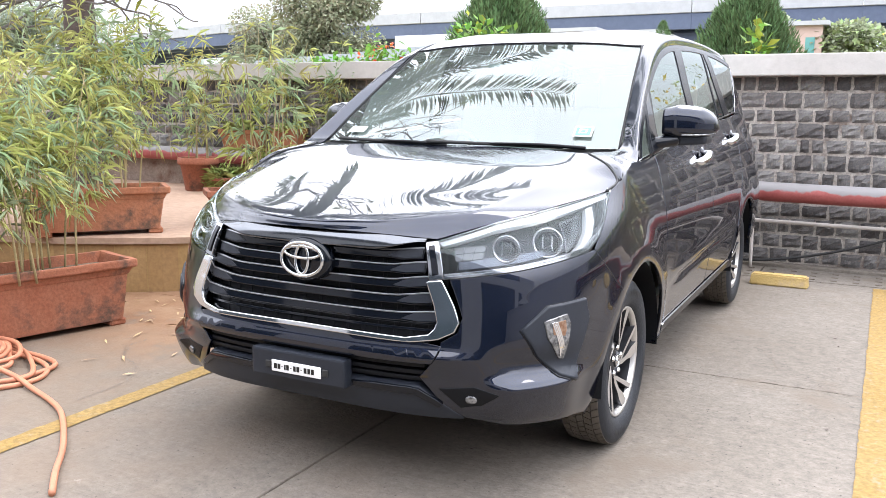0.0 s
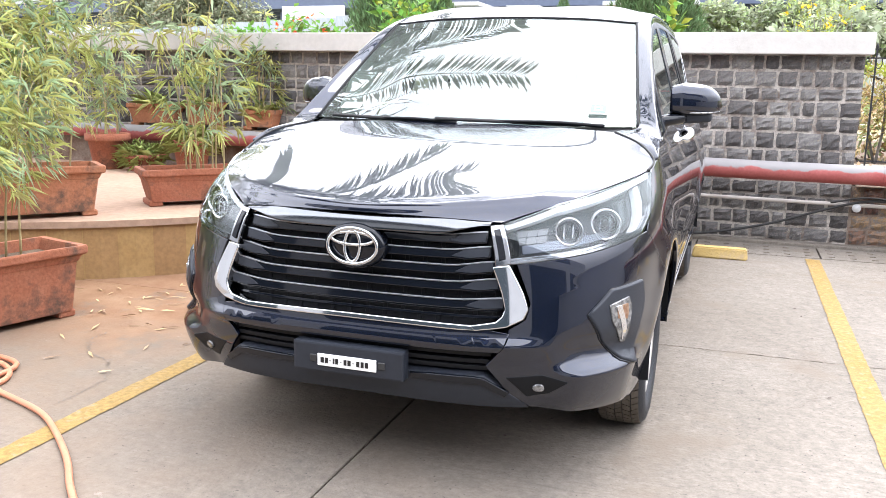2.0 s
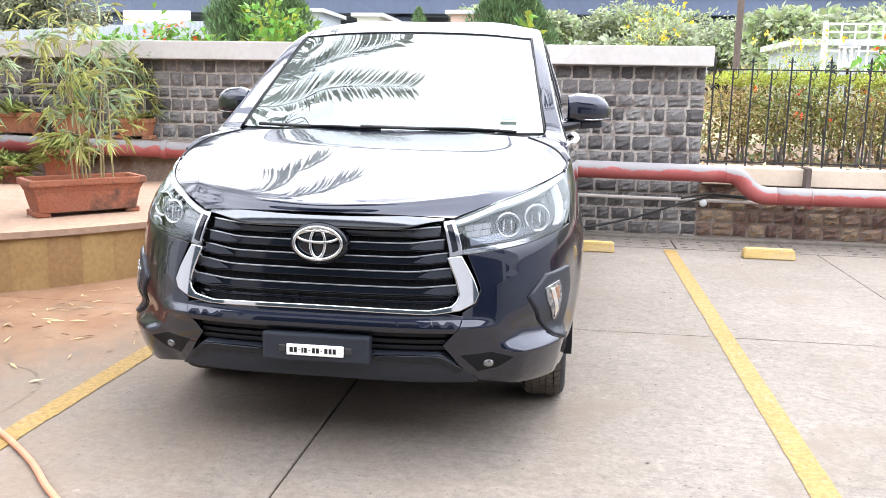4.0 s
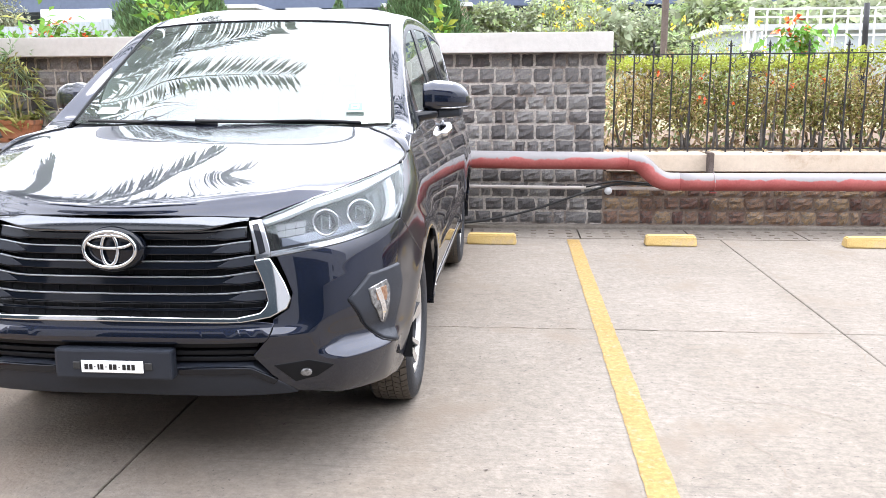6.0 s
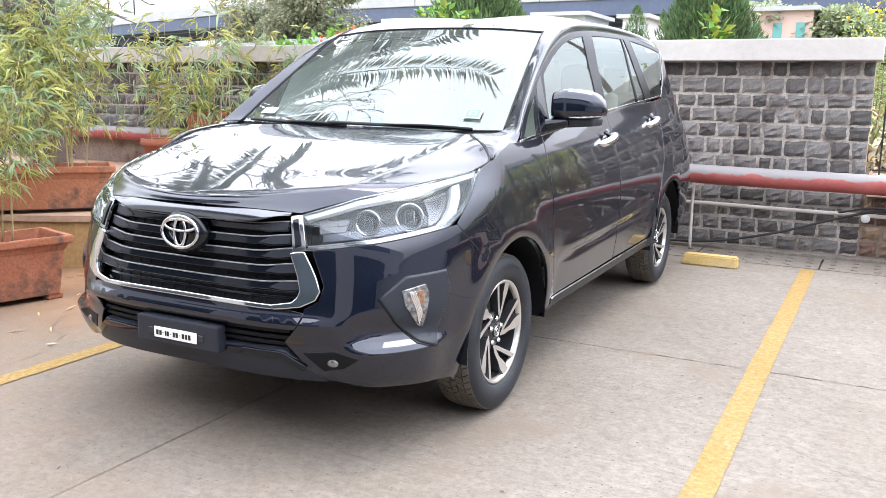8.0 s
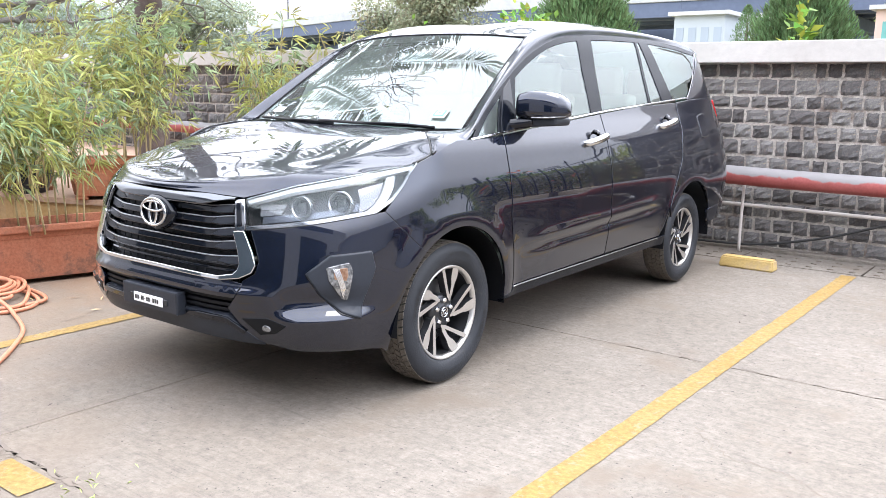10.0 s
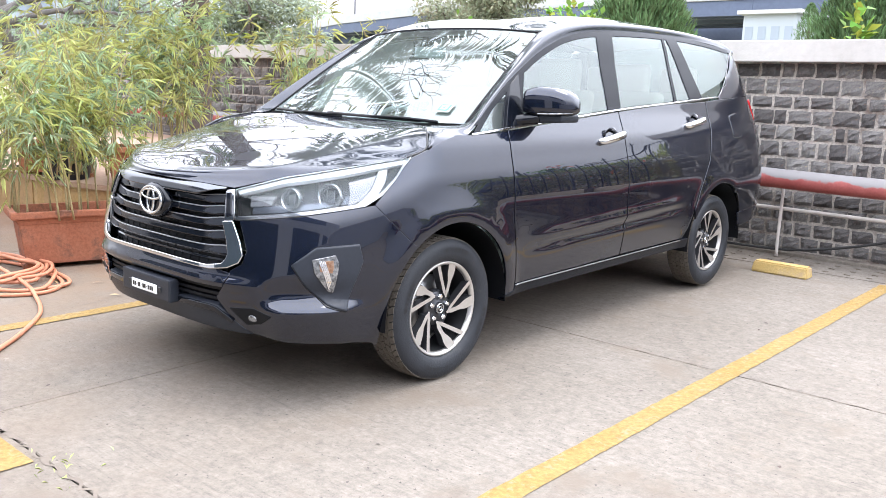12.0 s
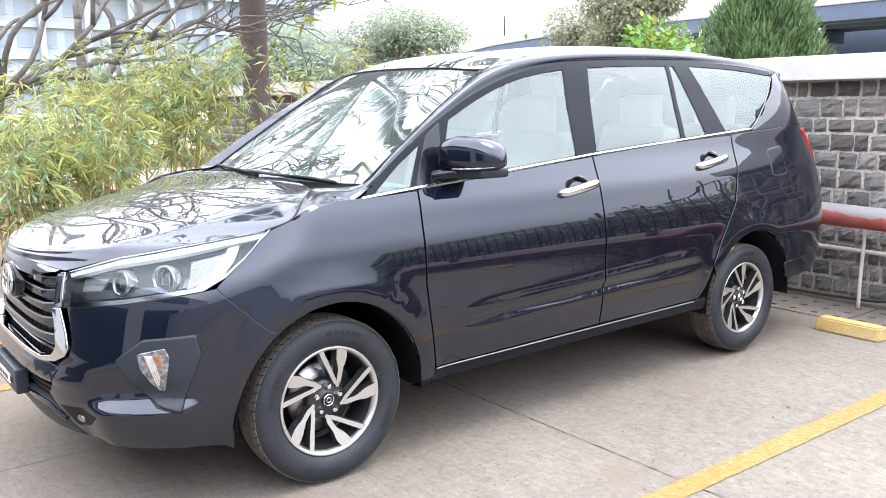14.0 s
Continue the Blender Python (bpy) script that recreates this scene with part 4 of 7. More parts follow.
# side glass, frames and belt strip
WIN_TOP = [(.195, 1.118), (.40, 1.243), (.578, 1.352), (.69, 1.412), (.88, 1.502), (1.10, 1.582), (1.30, 1.624), (1.50, 1.646), (1.9, 1.668), (2.4, 1.676), (2.9, 1.660), (3.26, 1.628)]
top_curve = curve([p[0] for p in WIN_TOP], [p[1] for p in WIN_TOP])
belt = lambda y: 1.112 + (y - .25) * .0805 if y < 1.6 else 1.2207 + (y - 1.6) * .062


W_QF = [Q(.255, belt(.255) + .008), Q(.455, belt(.455) + .008), Q(.562, 1.318), Q(.40, 1.228)]
W_F = [Q(.62, belt(.62) + .01)] + [Q(y, belt(y) + .010) for y in (1.0, 1.445)] + [Q(1.452, 1.45), Q(1.478, 1.626)] + [Q(y, top_curve(y) - .018) for y in (1.3, 1.1, .9, .70)]
W_R = [Q(y, belt(y) + .010) for y in (1.572, 1.9, 2.262)] + [Q(2.258, 1.46), Q(2.262, 1.652), Q(1.95, 1.650), Q(1.638, 1.640), Q(1.60, 1.45)]
W_D = [Q(2.286, belt(2.286) + .010), Q(2.49, belt(2.49) + .010), Q(2.415, 1.46), Q(2.325, 1.653), Q(2.284, 1.653), Q(2.280, 1.46)]
W_Q = [Q(2.655, 1.298), Q(2.89, 1.306), Q(2.98, 1.350), Q(3.10, 1.448), Q(3.245, 1.605), Q(2.9, 1.642), Q(2.45, 1.654), Q(2.55, 1.47)]
BARS = ([Q(y, top_curve(y) - .024) for y in np.linspace(.30, 3.2, 30)] + [Q(3.25, 1.622)] + [Q(y, top_curve(y) + .002) for y in np.linspace(3.24, .24, 32)],
        [Q(1.44, belt(1.44)), Q(1.578, belt(1.578)), Q(1.606, 1.45), Q(1.642, 1.645), Q(1.470, 1.635), Q(1.446, 1.45)],
        [Q(2.257, belt(2.257)), Q(2.290, belt(2.29)), Q(2.284, 1.46), Q(2.286, 1.656), Q(2.259, 1.656), Q(2.254, 1.46)],
        [Q(2.482, belt(2.48)), Q(2.665, belt(2.66)), Q(2.56, 1.47), Q(2.45, 1.660), Q(2.318, 1.660), Q(2.408, 1.46)],
        [Q(.448, belt(.448)), Q(.628, belt(.628)), Q(.66, 1.28), Q(.712, 1.405), Q(.60, 1.348), Q(.552, 1.325)],
        [Q(.215, belt(.215)), Q(.262, belt(.262) + .004), Q(.405, 1.222), Q(.56, 1.318), Q(.585, 1.345), Q(.40, 1.240)])
for w in BARS:
    both("window_frame", w, MAT["frame_tape"], car, "black window surround", out=.001, depth=.012)
for name, w, owners in (("quarter_glass", W_QF, None), ("front_door_glass", W_F, doors_f), ("rear_door_glass", W_R, doors_r), ("rear_door_glass", W_D, doors_r), ("rear_side_glass", W_Q, None)):
    for m in (False, True):
        me = panel_mesh(name, w, MAT["side_glass"], mirror=m, out=-.003, depth=.002, lip=.0005)
        ob = part(name, me, owners[1 if m else 0] if owners else car)
        ob.visible_shadow = False
both("belt_strip", [Q(y, belt(y) + .003) for y in np.linspace(.21, 2.90, 16)] + [Q(y, belt(y) - .003) for y in np.linspace(2.90, .21, 16)], MAT["chrome"], car, "chrome strip under the windows", out=.004, depth=.010, lip=.002)
for m in (1, -1):
    part("tail_trim", tube("tail_trim", [tuple(skin_at(*Q(y, z)) * np.array((m, 1, 1))) for y, z in ((2.905, 1.295), (2.99, 1.348), (3.11, 1.446), (3.256, 1.606))], .003, MAT["dark_chrome"], 24, 8), car, "thin satin trim behind the rear window")
both("rear_pillar", [Q(2.918, 1.289), Q(2.998, 1.345), Q(3.118, 1.443), Q(3.266, 1.606), Q(3.36, 1.628), (4.74, 1.63), (4.74, 1.45), (4.74, 1.306), Q(3.35, 1.316), Q(3.05, 1.297)], MAT["paint"], car, out=.001)
both("tail_lamp", [(4.50, 1.075), (4.38, 1.17), (4.30, 1.285), (4.76, 1.285), (4.76, 1.075)], MAT["red_lens"], car, "red tail lamp", out=.010, depth=.03)

# pillars and roof
EDGE = [(.838, -.092, 1.055), (.775, -.018, 1.106), (.668, .088, 1.140), (.730, .272, 1.152), (.706, .45, 1.272), (.662, .72, 1.452), (.622, 1.0, 1.618), (.600, 1.3, 1.688), (.585, 1.8, 1.722), (.577, 2.5, 1.726), (.568, 3.1, 1.698), (.55, 3.46, 1.650)]
LOWER = [(skin_at(*Q(y, z))[0], y, z) for y, z in ((-.092, 1.050), (.0, 1.084), (.10, 1.106), (.195, 1.116), (.39, 1.243), (.62, 1.382), (.95, 1.535), (1.3, 1.628), (1.8, 1.667), (2.5, 1.677), (3.1, 1.648), (3.42, 1.600))]
MIDDLE = [tuple(.5 * (np.array(a) + np.array(b)) + np.array((.006 if i < 3 else .022, -.012 if 2 < i < 7 else 0, .010 if i < 3 else .012))) for i, (a, b) in enumerate(zip(EDGE, LOWER))]
for m in (False, True):
    part("roof_rail", sheet("roof_rail", (LOWER, MIDDLE, EDGE), MAT["paint"], 90, 14, .006, m, True), car, "painted pillar and roof side")
CENTRE = [(0, .925, 1.632), (0, 1.25, 1.704), (0, 1.8, 1.758), (0, 2.5, 1.766), (0, 3.1, 1.742), (0, 3.52, 1.695)]
SIDE = [EDGE[6], (.603, 1.27, 1.683), EDGE[8], EDGE[9], EDGE[10], (.53, 3.48, 1.648)]
half_way = [tuple(np.array(c) * .36 + np.array(s) * .64 + np.array((0, 0, .022) if i else (0, -.020, .004))) for i, (c, s) in enumerate(zip(CENTRE, SIDE))]
neg = lambda r: [(-x, y, z) for x, y, z in r]
part("roof", sheet("roof", (neg(SIDE), neg(half_way), CENTRE, half_way, SIDE), MAT["paint"], 60, 40, .006, flip=True), car)
WS_EDGE = [(.722, .285, 1.150), (.694, .46, 1.272), (.652, .725, 1.448), (.612, .992, 1.610)]
WS_MID = [(.40, .215, 1.146), (.385, .41, 1.285), (.37, .68, 1.468), (.35, .945, 1.628)]
WS_CEN = [(0, .19, 1.145), (0, .385, 1.288), (0, .66, 1.474), (0, .925, 1.634)]
screen = part("windscreen", sheet("windscreen", (neg(WS_EDGE), neg(WS_MID), WS_CEN, WS_MID, WS_EDGE), MAT["windscreen"], 40, 48, flip=True), car)
screen.visible_shadow = False
for m in (1, -1):
    part("windscreen_seal", tube("windscreen_seal", [(m * (x + .004), y, z + .002) for x, y, z in WS_EDGE], .006, MAT["matt_black"], 24, 6), screen)
part("windscreen_seal", tube("windscreen_seal", (( -.612, .992, 1.611), (-.35, .945, 1.630), (0, .925, 1.636), (.35, .945, 1.630), (.612, .992, 1.611)), .005, MAT["matt_black"], 30, 6), screen)

# bonnet
H_C = [(0, -.886, .914), (0, -.879, .931), (0, -.838, .950), (0, -.55, 1.018), (0, -.20, 1.090), (0, .0, 1.122), (0, .200, 1.150)]
H_E = [(.452, -.800, .897), (.598, -.655, .946), (.714, -.476, .983), (.820, -.200, 1.021), (.830, -.100, 1.052), (.766, -.022, 1.104), (.660, .082, 1.138)]


def bonnet_mesh(n=90, m=97):
    """A nearly flat bonnet with a crease on each side, beyond which it falls to the lamps and fenders."""
    mid, side = rails(H_C, n), rails(H_E, n)
    ridge = curve([p[1] for p in H_C], [p[2] for p in H_C])

    # the crease leaves the edge beside the lamp and meets it again at the rear corner
    keys = [p[1] for p in H_E]
    crease = curve(keys, [1.0, .86, .77, .755, .785, .88, .99])
    crown = curve(keys, [.0, -.008, -.014, -.018, -.017, -.010, .003])

    def drop(k, at, top, low):
        """Height under the ridge: a shallow crown as far as the crease, a straight fall beyond it."""
        flat = top * (k / at) ** 2
        steep = top + (low - top) * (k - at) / max(1 - at, .02)
        return flat + (steep - flat) * ease(k, at - .035, at + .035)

    verts = []
    for i, (c, e) in enumerate(zip(mid, side)):
        rear = ease(i / (n - 1), .08, .36)
        at, top = crease(e[1]), crown(e[1])
        for u in np.linspace(-1, 1, m):
            k = abs(u)
            y = c[1] + (e[1] - c[1]) * k ** 2.1
            near = 1 - ease(k, 0, 1)
            z = ridge(y) + (c[2] - ridge(c[1])) * near + drop(k, at, top, e[2] - ridge(e[1]))
            verts.append((e[0] * u, y, (c[2] + (e[2] - c[2]) * k ** 2.4) * (1 - rear) + z * rear))
    faces = [(i * m + j, i * m + j + 1, (i + 1) * m + j + 1, (i + 1) * m + j) for i in range(n - 1) for j in range(m - 1)]
    bm = bmesh.new()
    bm.from_mesh(mesh_of("tmp", verts, faces, None, True))
    bmesh.ops.solidify(bm, geom=bm.faces[:], thickness=.008)
    for f in bm.faces:
        f.smooth = True
    for e in bm.edges:
        if len(e.link_faces) == 2 and e.calc_face_angle(0) > .7:
            e.smooth = False
    return bm_mesh("bonnet", bm, MAT["paint"], False)


bonnet = part("bonnet", bonnet_mesh(), car)
for f in bonnet.data.polygons:
    f.use_smooth = True
# black tubes along the bonnet's edge draw the shade of its gap
for m in (1, -1):
    part("bonnet_seal", tube("bonnet_seal", [(m * (x + .002), y, z + .001) for x, y, z in H_E[3:]], .0042, MAT["cable"], 24, 6), car, "black line for the shade in the gap beside the bonnet")
part("cowl", sheet("cowl", ([(-.70, .20, 1.128), (-.70, .32, 1.150)], [(-.38, .15, 1.112), (-.40, .26, 1.140)], [(0, .12, 1.105), (0, .235, 1.138)], [(.38, .15, 1.112), (.40, .26, 1.140)], [(.70, .20, 1.128), (.70, .32, 1.150)]), MAT["matt_black"], 6, 30, .01, flip=True), car, "black scuttle panel below the windscreen")


def wiper(pivot, tip, length_blade):
    w = part("wiper", tube("wiper", (pivot, tuple(np.array(pivot) * .55 + np.array(tip) * .45 + np.array((0, -.008, .006))), tip), [.008, .007, .005], MAT["matt_black"], 14, 8), car)
    a, b = np.array(tip), np.array(pivot)
    d = (a - b) / np.linalg.norm(a - b)
    part("wiper_blade", tube("wiper_blade", (a - d * length_blade * .62, a, a + d * length_blade * .38), .008, MAT["cable"], 10, 6), w)


wiper((.60, .228, 1.152), (.12, .190, 1.160), .62)
wiper((-.02, .178, 1.148), (-.42, .220, 1.158), .55)

# front: grille, chrome, lamps, bumper
GRILLE = [P(-.415, .890), P(-.25, .905), P(0, .908), P(.25, .905), P(.415, .890), P(.455, .775), P(.52, .640), P(.488, .592), P(.25, .578), P(0, .578), P(-.25, .578), P(-.488, .592), P(-.52, .640), P(-.455, .775)]
grille = part("grille", panel_mesh("grille", GRILLE, MAT["matt_black"], out=-.045, depth=.01), car, "black slatted grille")


def header_row(out, low):
    """One line of the header across the nose, from its lower edge (low 1) to its upper edge (low 0)."""
    row = []
    for x in np.linspace(-.424, .424, 33):
        u = abs(x) / .424
        z_top, z_low = .912 - .012 * u ** 2, .862 + .004 * u ** 2 + .024 * ease(u, .62, 1.0)
        p = skin_at(*P(x, z_low)).copy()
        row.append((x, p[1] - out, z_low * low + z_top * (1 - low)))
    return row


HEADER = [header_row(.018, 1.05), header_row(.024, 1.0), header_row(.021, .72), header_row(.014, .36), header_row(.003, 0)]
part("grille_header", sheet("grille_header", HEADER, MAT["header_chrome"], 80, 20, .004), grille, "smoked chrome bar under the bonnet edge")
# black strip set into the gap, whose shade is put into its colour
part("bonnet_gap", panel_mesh("bonnet_gap", [P(x, .925) for x in np.linspace(-.41, .41, 9)] + [P(x, .895) for x in np.linspace(.41, -.41, 9)], MAT["matt_black"], out=-.03, depth=.01), grille)
for z, rise in ((.860, .011), (.813, .014), (.765, .017), (.715, .015), (.662, .010)):
    w = .414 + (.871 - z - rise) * .34
    bend = lambda x: rise * ease(abs(x) / w, .68, 1.02)
    pts = [P(x, z + bend(x)) for x in np.linspace(-w, w, 25)] + [P(x, z + bend(x) - .024 - .009 * ease(abs(x), w - .115, w - .06)) for x in np.linspace(w, -w, 25)]
    slat = part("grille_slat", panel_mesh("grille_slat", pts, MAT["gloss_black"], out=-.012, depth=.035, lip=.004), grille)
    part("slat_edge", panel_mesh("slat_edge", [P(x, z + bend(x) + .0008) for x in np.linspace(-w, w, 25)] + [P(x, z + bend(x) - .0016) for x in np.linspace(w, -w, 25)], MAT["slat_edge"], out=-.008, depth=.003, lip=.001), grille, "bright upper edge")
    for m in (False, True):
        tip = [P(w - .004, z + rise - .003), P(w - .004, z + rise - .030), P(w - .062, z + bend(w - .06) - .030), P(w - .118, z + bend(w - .118) - .020), P(w - .075, z + bend(w - .075) - .004)]
        part("slat_facet", panel_mesh("slat_facet", tip, MAT["grey_plastic"], out=-.009, depth=.004, lip=.001, mirror=m), grille, "paler facet at the slat's end")
for z in (.838, .790, .741, .690, .632, .610):
    w = .40 + (.871 - z) * .30
    part("inner_bar", panel_mesh("inner_bar", [P(x, z + .003) for x in np.linspace(-w, w, 15)] + [P(x, z - .003) for x in np.linspace(w, -w, 15)], MAT["gloss_black"], out=-.034, depth=.010, lip=.002), grille)
for k in range(16):
    x = -.45 + k * .90 / 15
    part("grille_rib", panel_mesh("grille_rib", [P(x - .004, .57), P(x + .004, .57), P(x + .004, .86), P(x - .004, .86)], MAT["matt_black"], out=-.042, depth=.012), grille)
CHROME_J = [P(.444, .762), P(.485, .767), P(.528, .690), P(.547, .640), P(.536, .612), P(.490, .588), P(.40, .5745), P(.39, .5835), P(.462, .597), P(.480, .615), P(.488, .638), P(.474, .690)]
CHROME_B = [P(x, .5830 + .005 * (1 - (x / .39) ** 2)) for x in np.linspace(-.388, .388, 17)] + [P(x, .5740 + .005 * (1 - (x / .39) ** 2)) for x in np.linspace(.398, -.398, 17)]
part("grille_chrome", panel_mesh("grille_chrome", CHROME_B, MAT["chrome"], out=.012, depth=.03, lip=.005, cell=.03), grille, "thin chrome strip below the slats")
for s in (1, -1):
    part("grille_chrome", panel_mesh("grille_chrome", CHROME_J, MAT["chrome"], out=.013, depth=.035, lip=.005, cell=.03, mirror=s < 0), grille, "broad angular chrome corner")
    frame_line = [P(.420, .881), P(.454, .885), P(.489, .776), P(.449, .769)]
    part("chrome_frame", panel_mesh("chrome_frame", frame_line, MAT["frame_chrome"], out=.010, depth=.012, lip=.003, mirror=s < 0), grille, "chrome frame beside the lamp")
    part("lamp_inset", panel_mesh("lamp_inset", [P(.431, .870), P(.447, .873), P(.474, .789), P(.457, .783)], MAT["gloss_black"], out=.0145, depth=.004, lip=.001, mirror=s < 0), grille)

# emblem, drawn as plain rings
def oval_ring(rx, rz, w, t):
    verts, faces = [], []
    n, m = 40, 8
    for i in range(n):
        a = 2 * math.pi * i / n
        c = np.array((rx * math.cos(a), 0, rz * math.sin(a)))
        o = np.array((math.cos(a) / rx, 0, math.sin(a) / rz))
        o /= np.linalg.norm(o)
        for k in range(m):
            b = 2 * math.pi * k / m
            verts.append(c + o * w * math.cos(b) + np.array((0, -t * math.sin(b), 0)))
    for i in range(n):
        for k in range(m):
            j, l = (i + 1) % n, (k + 1) % m
            faces.append((i * m + k, i * m + l, j * m + l, j * m + k))
    return verts, faces


EMB = pose(0, -.908, .807, -4)
disc = part("emblem_base", lathe("emblem_base", ((0, .0), (.092, .0), (.103, -.008), (.106, -.034)), MAT["gloss_black"], 48), grille, at=pose(0, -.901, .807, 86))
disc.scale = (1, .70, 1)
v, f = oval_ring(.084, .056, .0066, .008)
v2, f2 = oval_ring(.026, .050, .0058, .006)
v3, f3 = oval_ring(.072, .020, .0054, .006)
v3 = [p + np.array((0, 0, .024)) for p in v3]
vs = list(v) + list(v2) + list(v3)
fs = f + [tuple(i + len(v) for i in q) for q in f2] + [tuple(i + len(v) + len(v2) for i in q) for q in f3]
part("emblem", mesh_of("emblem", vs, fs, MAT["chrome"], True), grille, "chrome oval emblem", at=EMB)


def headlamp(mirror):
    lens_me = panel_mesh("headlamp", LAMP, MAT["lens"], out=.004, depth=.01, lip=.003, mirror=mirror)
    lamp = part("headlamp", lens_me, car, "large clear headlamp with chrome surround")
    lamp.visible_shadow = False
    part("lamp_bowl", panel_mesh("lamp_bowl", LAMP, MAT["lamp_dark"], out=-.055, depth=-.05, mirror=mirror), lamp)
    top_line = [P(.456, .889), P(.598, .943), Q(-.476, .979), Q(-.33, 1.002), Q(-.19, 1.019)]
    rim_top = top_line + [Q(-.212, 1.003), Q(-.34, .986), Q(-.476, .963), P(.60, .928), P(.470, .878)]
    part("light_guide", panel_mesh("light_guide", rim_top, MAT["lamp_white"], out=-.010, depth=.02, lip=.002, mirror=mirror, cell=.02), lamp, "white upper light guide")
    low_line = [Q(-.19, 1.019), Q(-.235, .985), Q(-.300, .930), Q(-.37, .878), Q(-.45, .838), P(.700, .802), P(.60, .788), P(.490, .775)]
    for name, mat, lo, hi, deep in (("chrome_rim", "frame_chrome", 0, .006, .003), ("inner_rim", "frame_chrome", .0095, .0145, -.008)):
        inner = [(a, z + lo) for a, z in low_line], [(a, z + hi) for a, z in low_line[::-1]]
        part(name, panel_mesh(name, inner[0] + inner[1], MAT[mat], out=deep, depth=.03, lip=.002, mirror=mirror, cell=.02), lamp)
    # a silver shelf behind the lamps and the pale step towards the tip
    part("lamp_shelf", panel_mesh("lamp_shelf", [P(.53, .810), P(.62, .822), P(.70, .834), Q(-.46, .866), Q(-.43, .905), P(.74, .868), P(.62, .852), P(.525, .838)], MAT["lamp_shelf"], out=-.048, depth=.02, lip=.003, mirror=mirror, cell=.02), lamp, "silver inner shelf")
    part("lamp_step", panel_mesh("lamp_step", [Q(-.46, .955), Q(-.36, .972), Q(-.30, .985), Q(-.36, .925), Q(-.43, .875), Q(-.50, .852), Q(-.48, .90)], MAT["dark_chrome"], out=-.042, depth=.02, lip=.003, mirror=mirror, cell=.02), lamp, "silver inner panel")
    drl = [Q(-.335, .978), Q(-.300, .984), Q(-.330, .938), Q(-.372, .893), Q(-.43, .857), Q(-.49, .840), Q(-.44, .869), Q(-.398, .905), Q(-.362, .945)]
    part("daylight_bar", panel_mesh("daylight_bar", drl, MAT["lamp_white"], out=-.02, depth=.02, lip=.003, mirror=mirror, cell=.02), lamp, "curved white daylight bar")
    for c, r in ((P(.655, .880), .046), (P(.757, .893), .052)):
        a = c[0] * (-1 if mirror else 1)
        p, n = skin_at(a, c[1]), skin_normal(a, c[1])
        aim = Vector((n[0] * .55, n[1] - .35, n[2] * .3)).normalized()
        at = Matrix.Translation(Vector(p - n * .040)) @ aim.to_track_quat("Z", "Y").to_matrix().to_4x4()
        part("projector", lathe("projector", ((r * .98, -.03), (r * 1.02, .0), (r, .012), (r * .92, .016), (r * .80, .010), (r * .74, -.004), (r * .70, -.02)), MAT["reflector"], 32), lamp, "bright lamp ring", at=at)
        part("bulb_lens", lathe("bulb_lens", ((r * .70, -.004), (r * .62, .008), (r * .42, .018), (r * .2, .022), (0, .023)), MAT["lens"], 28), lamp, at=at)
        part("bulb_cup", lathe("bulb_cup", ((r * .70, -.006), (r * .5, -.03), (r * .15, -.04), (0, -.04)), MAT["lamp_shelf"], 24), lamp, at=at)
        for k in (-1, 1):
            part("bulb_shade", box("bulb_shade", k * r * .30 - .003, k * r * .30 + .003, -r * .55, r * .55, -.012, .002, MAT["reflector"], .001, 1), lamp, at=at)
    for k in range(6):
        x, z = .505 + (k % 3) * .031, .838 + (k // 3) * .026 + (k % 3) * .004
        part("lamp_facet", panel_mesh("lamp_facet", [P(x, z), P(x + .026, z + .004), P(x + .026, z + .023), P(x, z + .019)], MAT["lamp_facet"], out=-.042, depth=.012, lip=.004, mirror=mirror), lamp)


headlamp(False)
headlamp(True)

# bumper in pieces round its openings
POD = [P(.722, .612), P(.775, .676), Q(-.495, .684), Q(-.484, .622), Q(-.548, .432), Q(-.615, .455), P(.765, .53)]
BUMP_SIDE = [P(.512, .772), P(.60, .783), P(.700, .797), Q(-.45, .833), Q(-.408, .838), Q(-.315, .742), Q(-.238, .668)] + arch(HUBS[0], 127, 193) + [Q(-.40, .262), Q(-.48, .278), P(.768, .285), P(.66, .297), P(.560, .318), P(.50, .372), P(.44, .46), P(.478, .508), P(.50, .548), P(.502, .575), P(.548, .606), P(.560, .655)]
cover = both("bumper_side", BUMP_SIDE, MAT["paint"], car, cell=.014)
part("bumper_band", panel_mesh("bumper_band", [P(x, .576 - .16 * max(0, abs(x) - .42)) for x in np.linspace(-.500, .500, 25)] + [P(x, .510) for x in np.linspace(.472, -.472, 17)], MAT["paint"], out=.002, cell=.025, depth=.03), car)
intake = part("lower_intake", panel_mesh("lower_intake", [P(x, .508) for x in np.linspace(-.47, .47, 9)] + [P(.43, .42), P(-.43, .42)], MAT["matt_black"], out=-.05, depth=.01), car, "black lower air intake")
for z in (.492, .468, .444):
    part("intake_slat", panel_mesh("intake_slat", [P(x, z + .005) for x in np.linspace(-.45, .45, 9)] + [P(x, z - .005) for x in np.linspace(.45, -.45, 9)], MAT["matt_black"], out=-.018, depth=.03), intake)
part("bumper_lip", panel_mesh("bumper_lip", [P(x, .420 + .02 * max(0, abs(x) - .3)) for x in np.linspace(-.43, .43, 13)] + [P(.495, .370), P(.552, .316), P(.40, .318), P(.2, .322), P(0, .324), P(-.2, .322), P(-.40, .318), P(-.552, .316), P(-.495, .370)], MAT["grey_plastic"], out=.004, depth=.06, lip=.006), car, "dark lower lip")
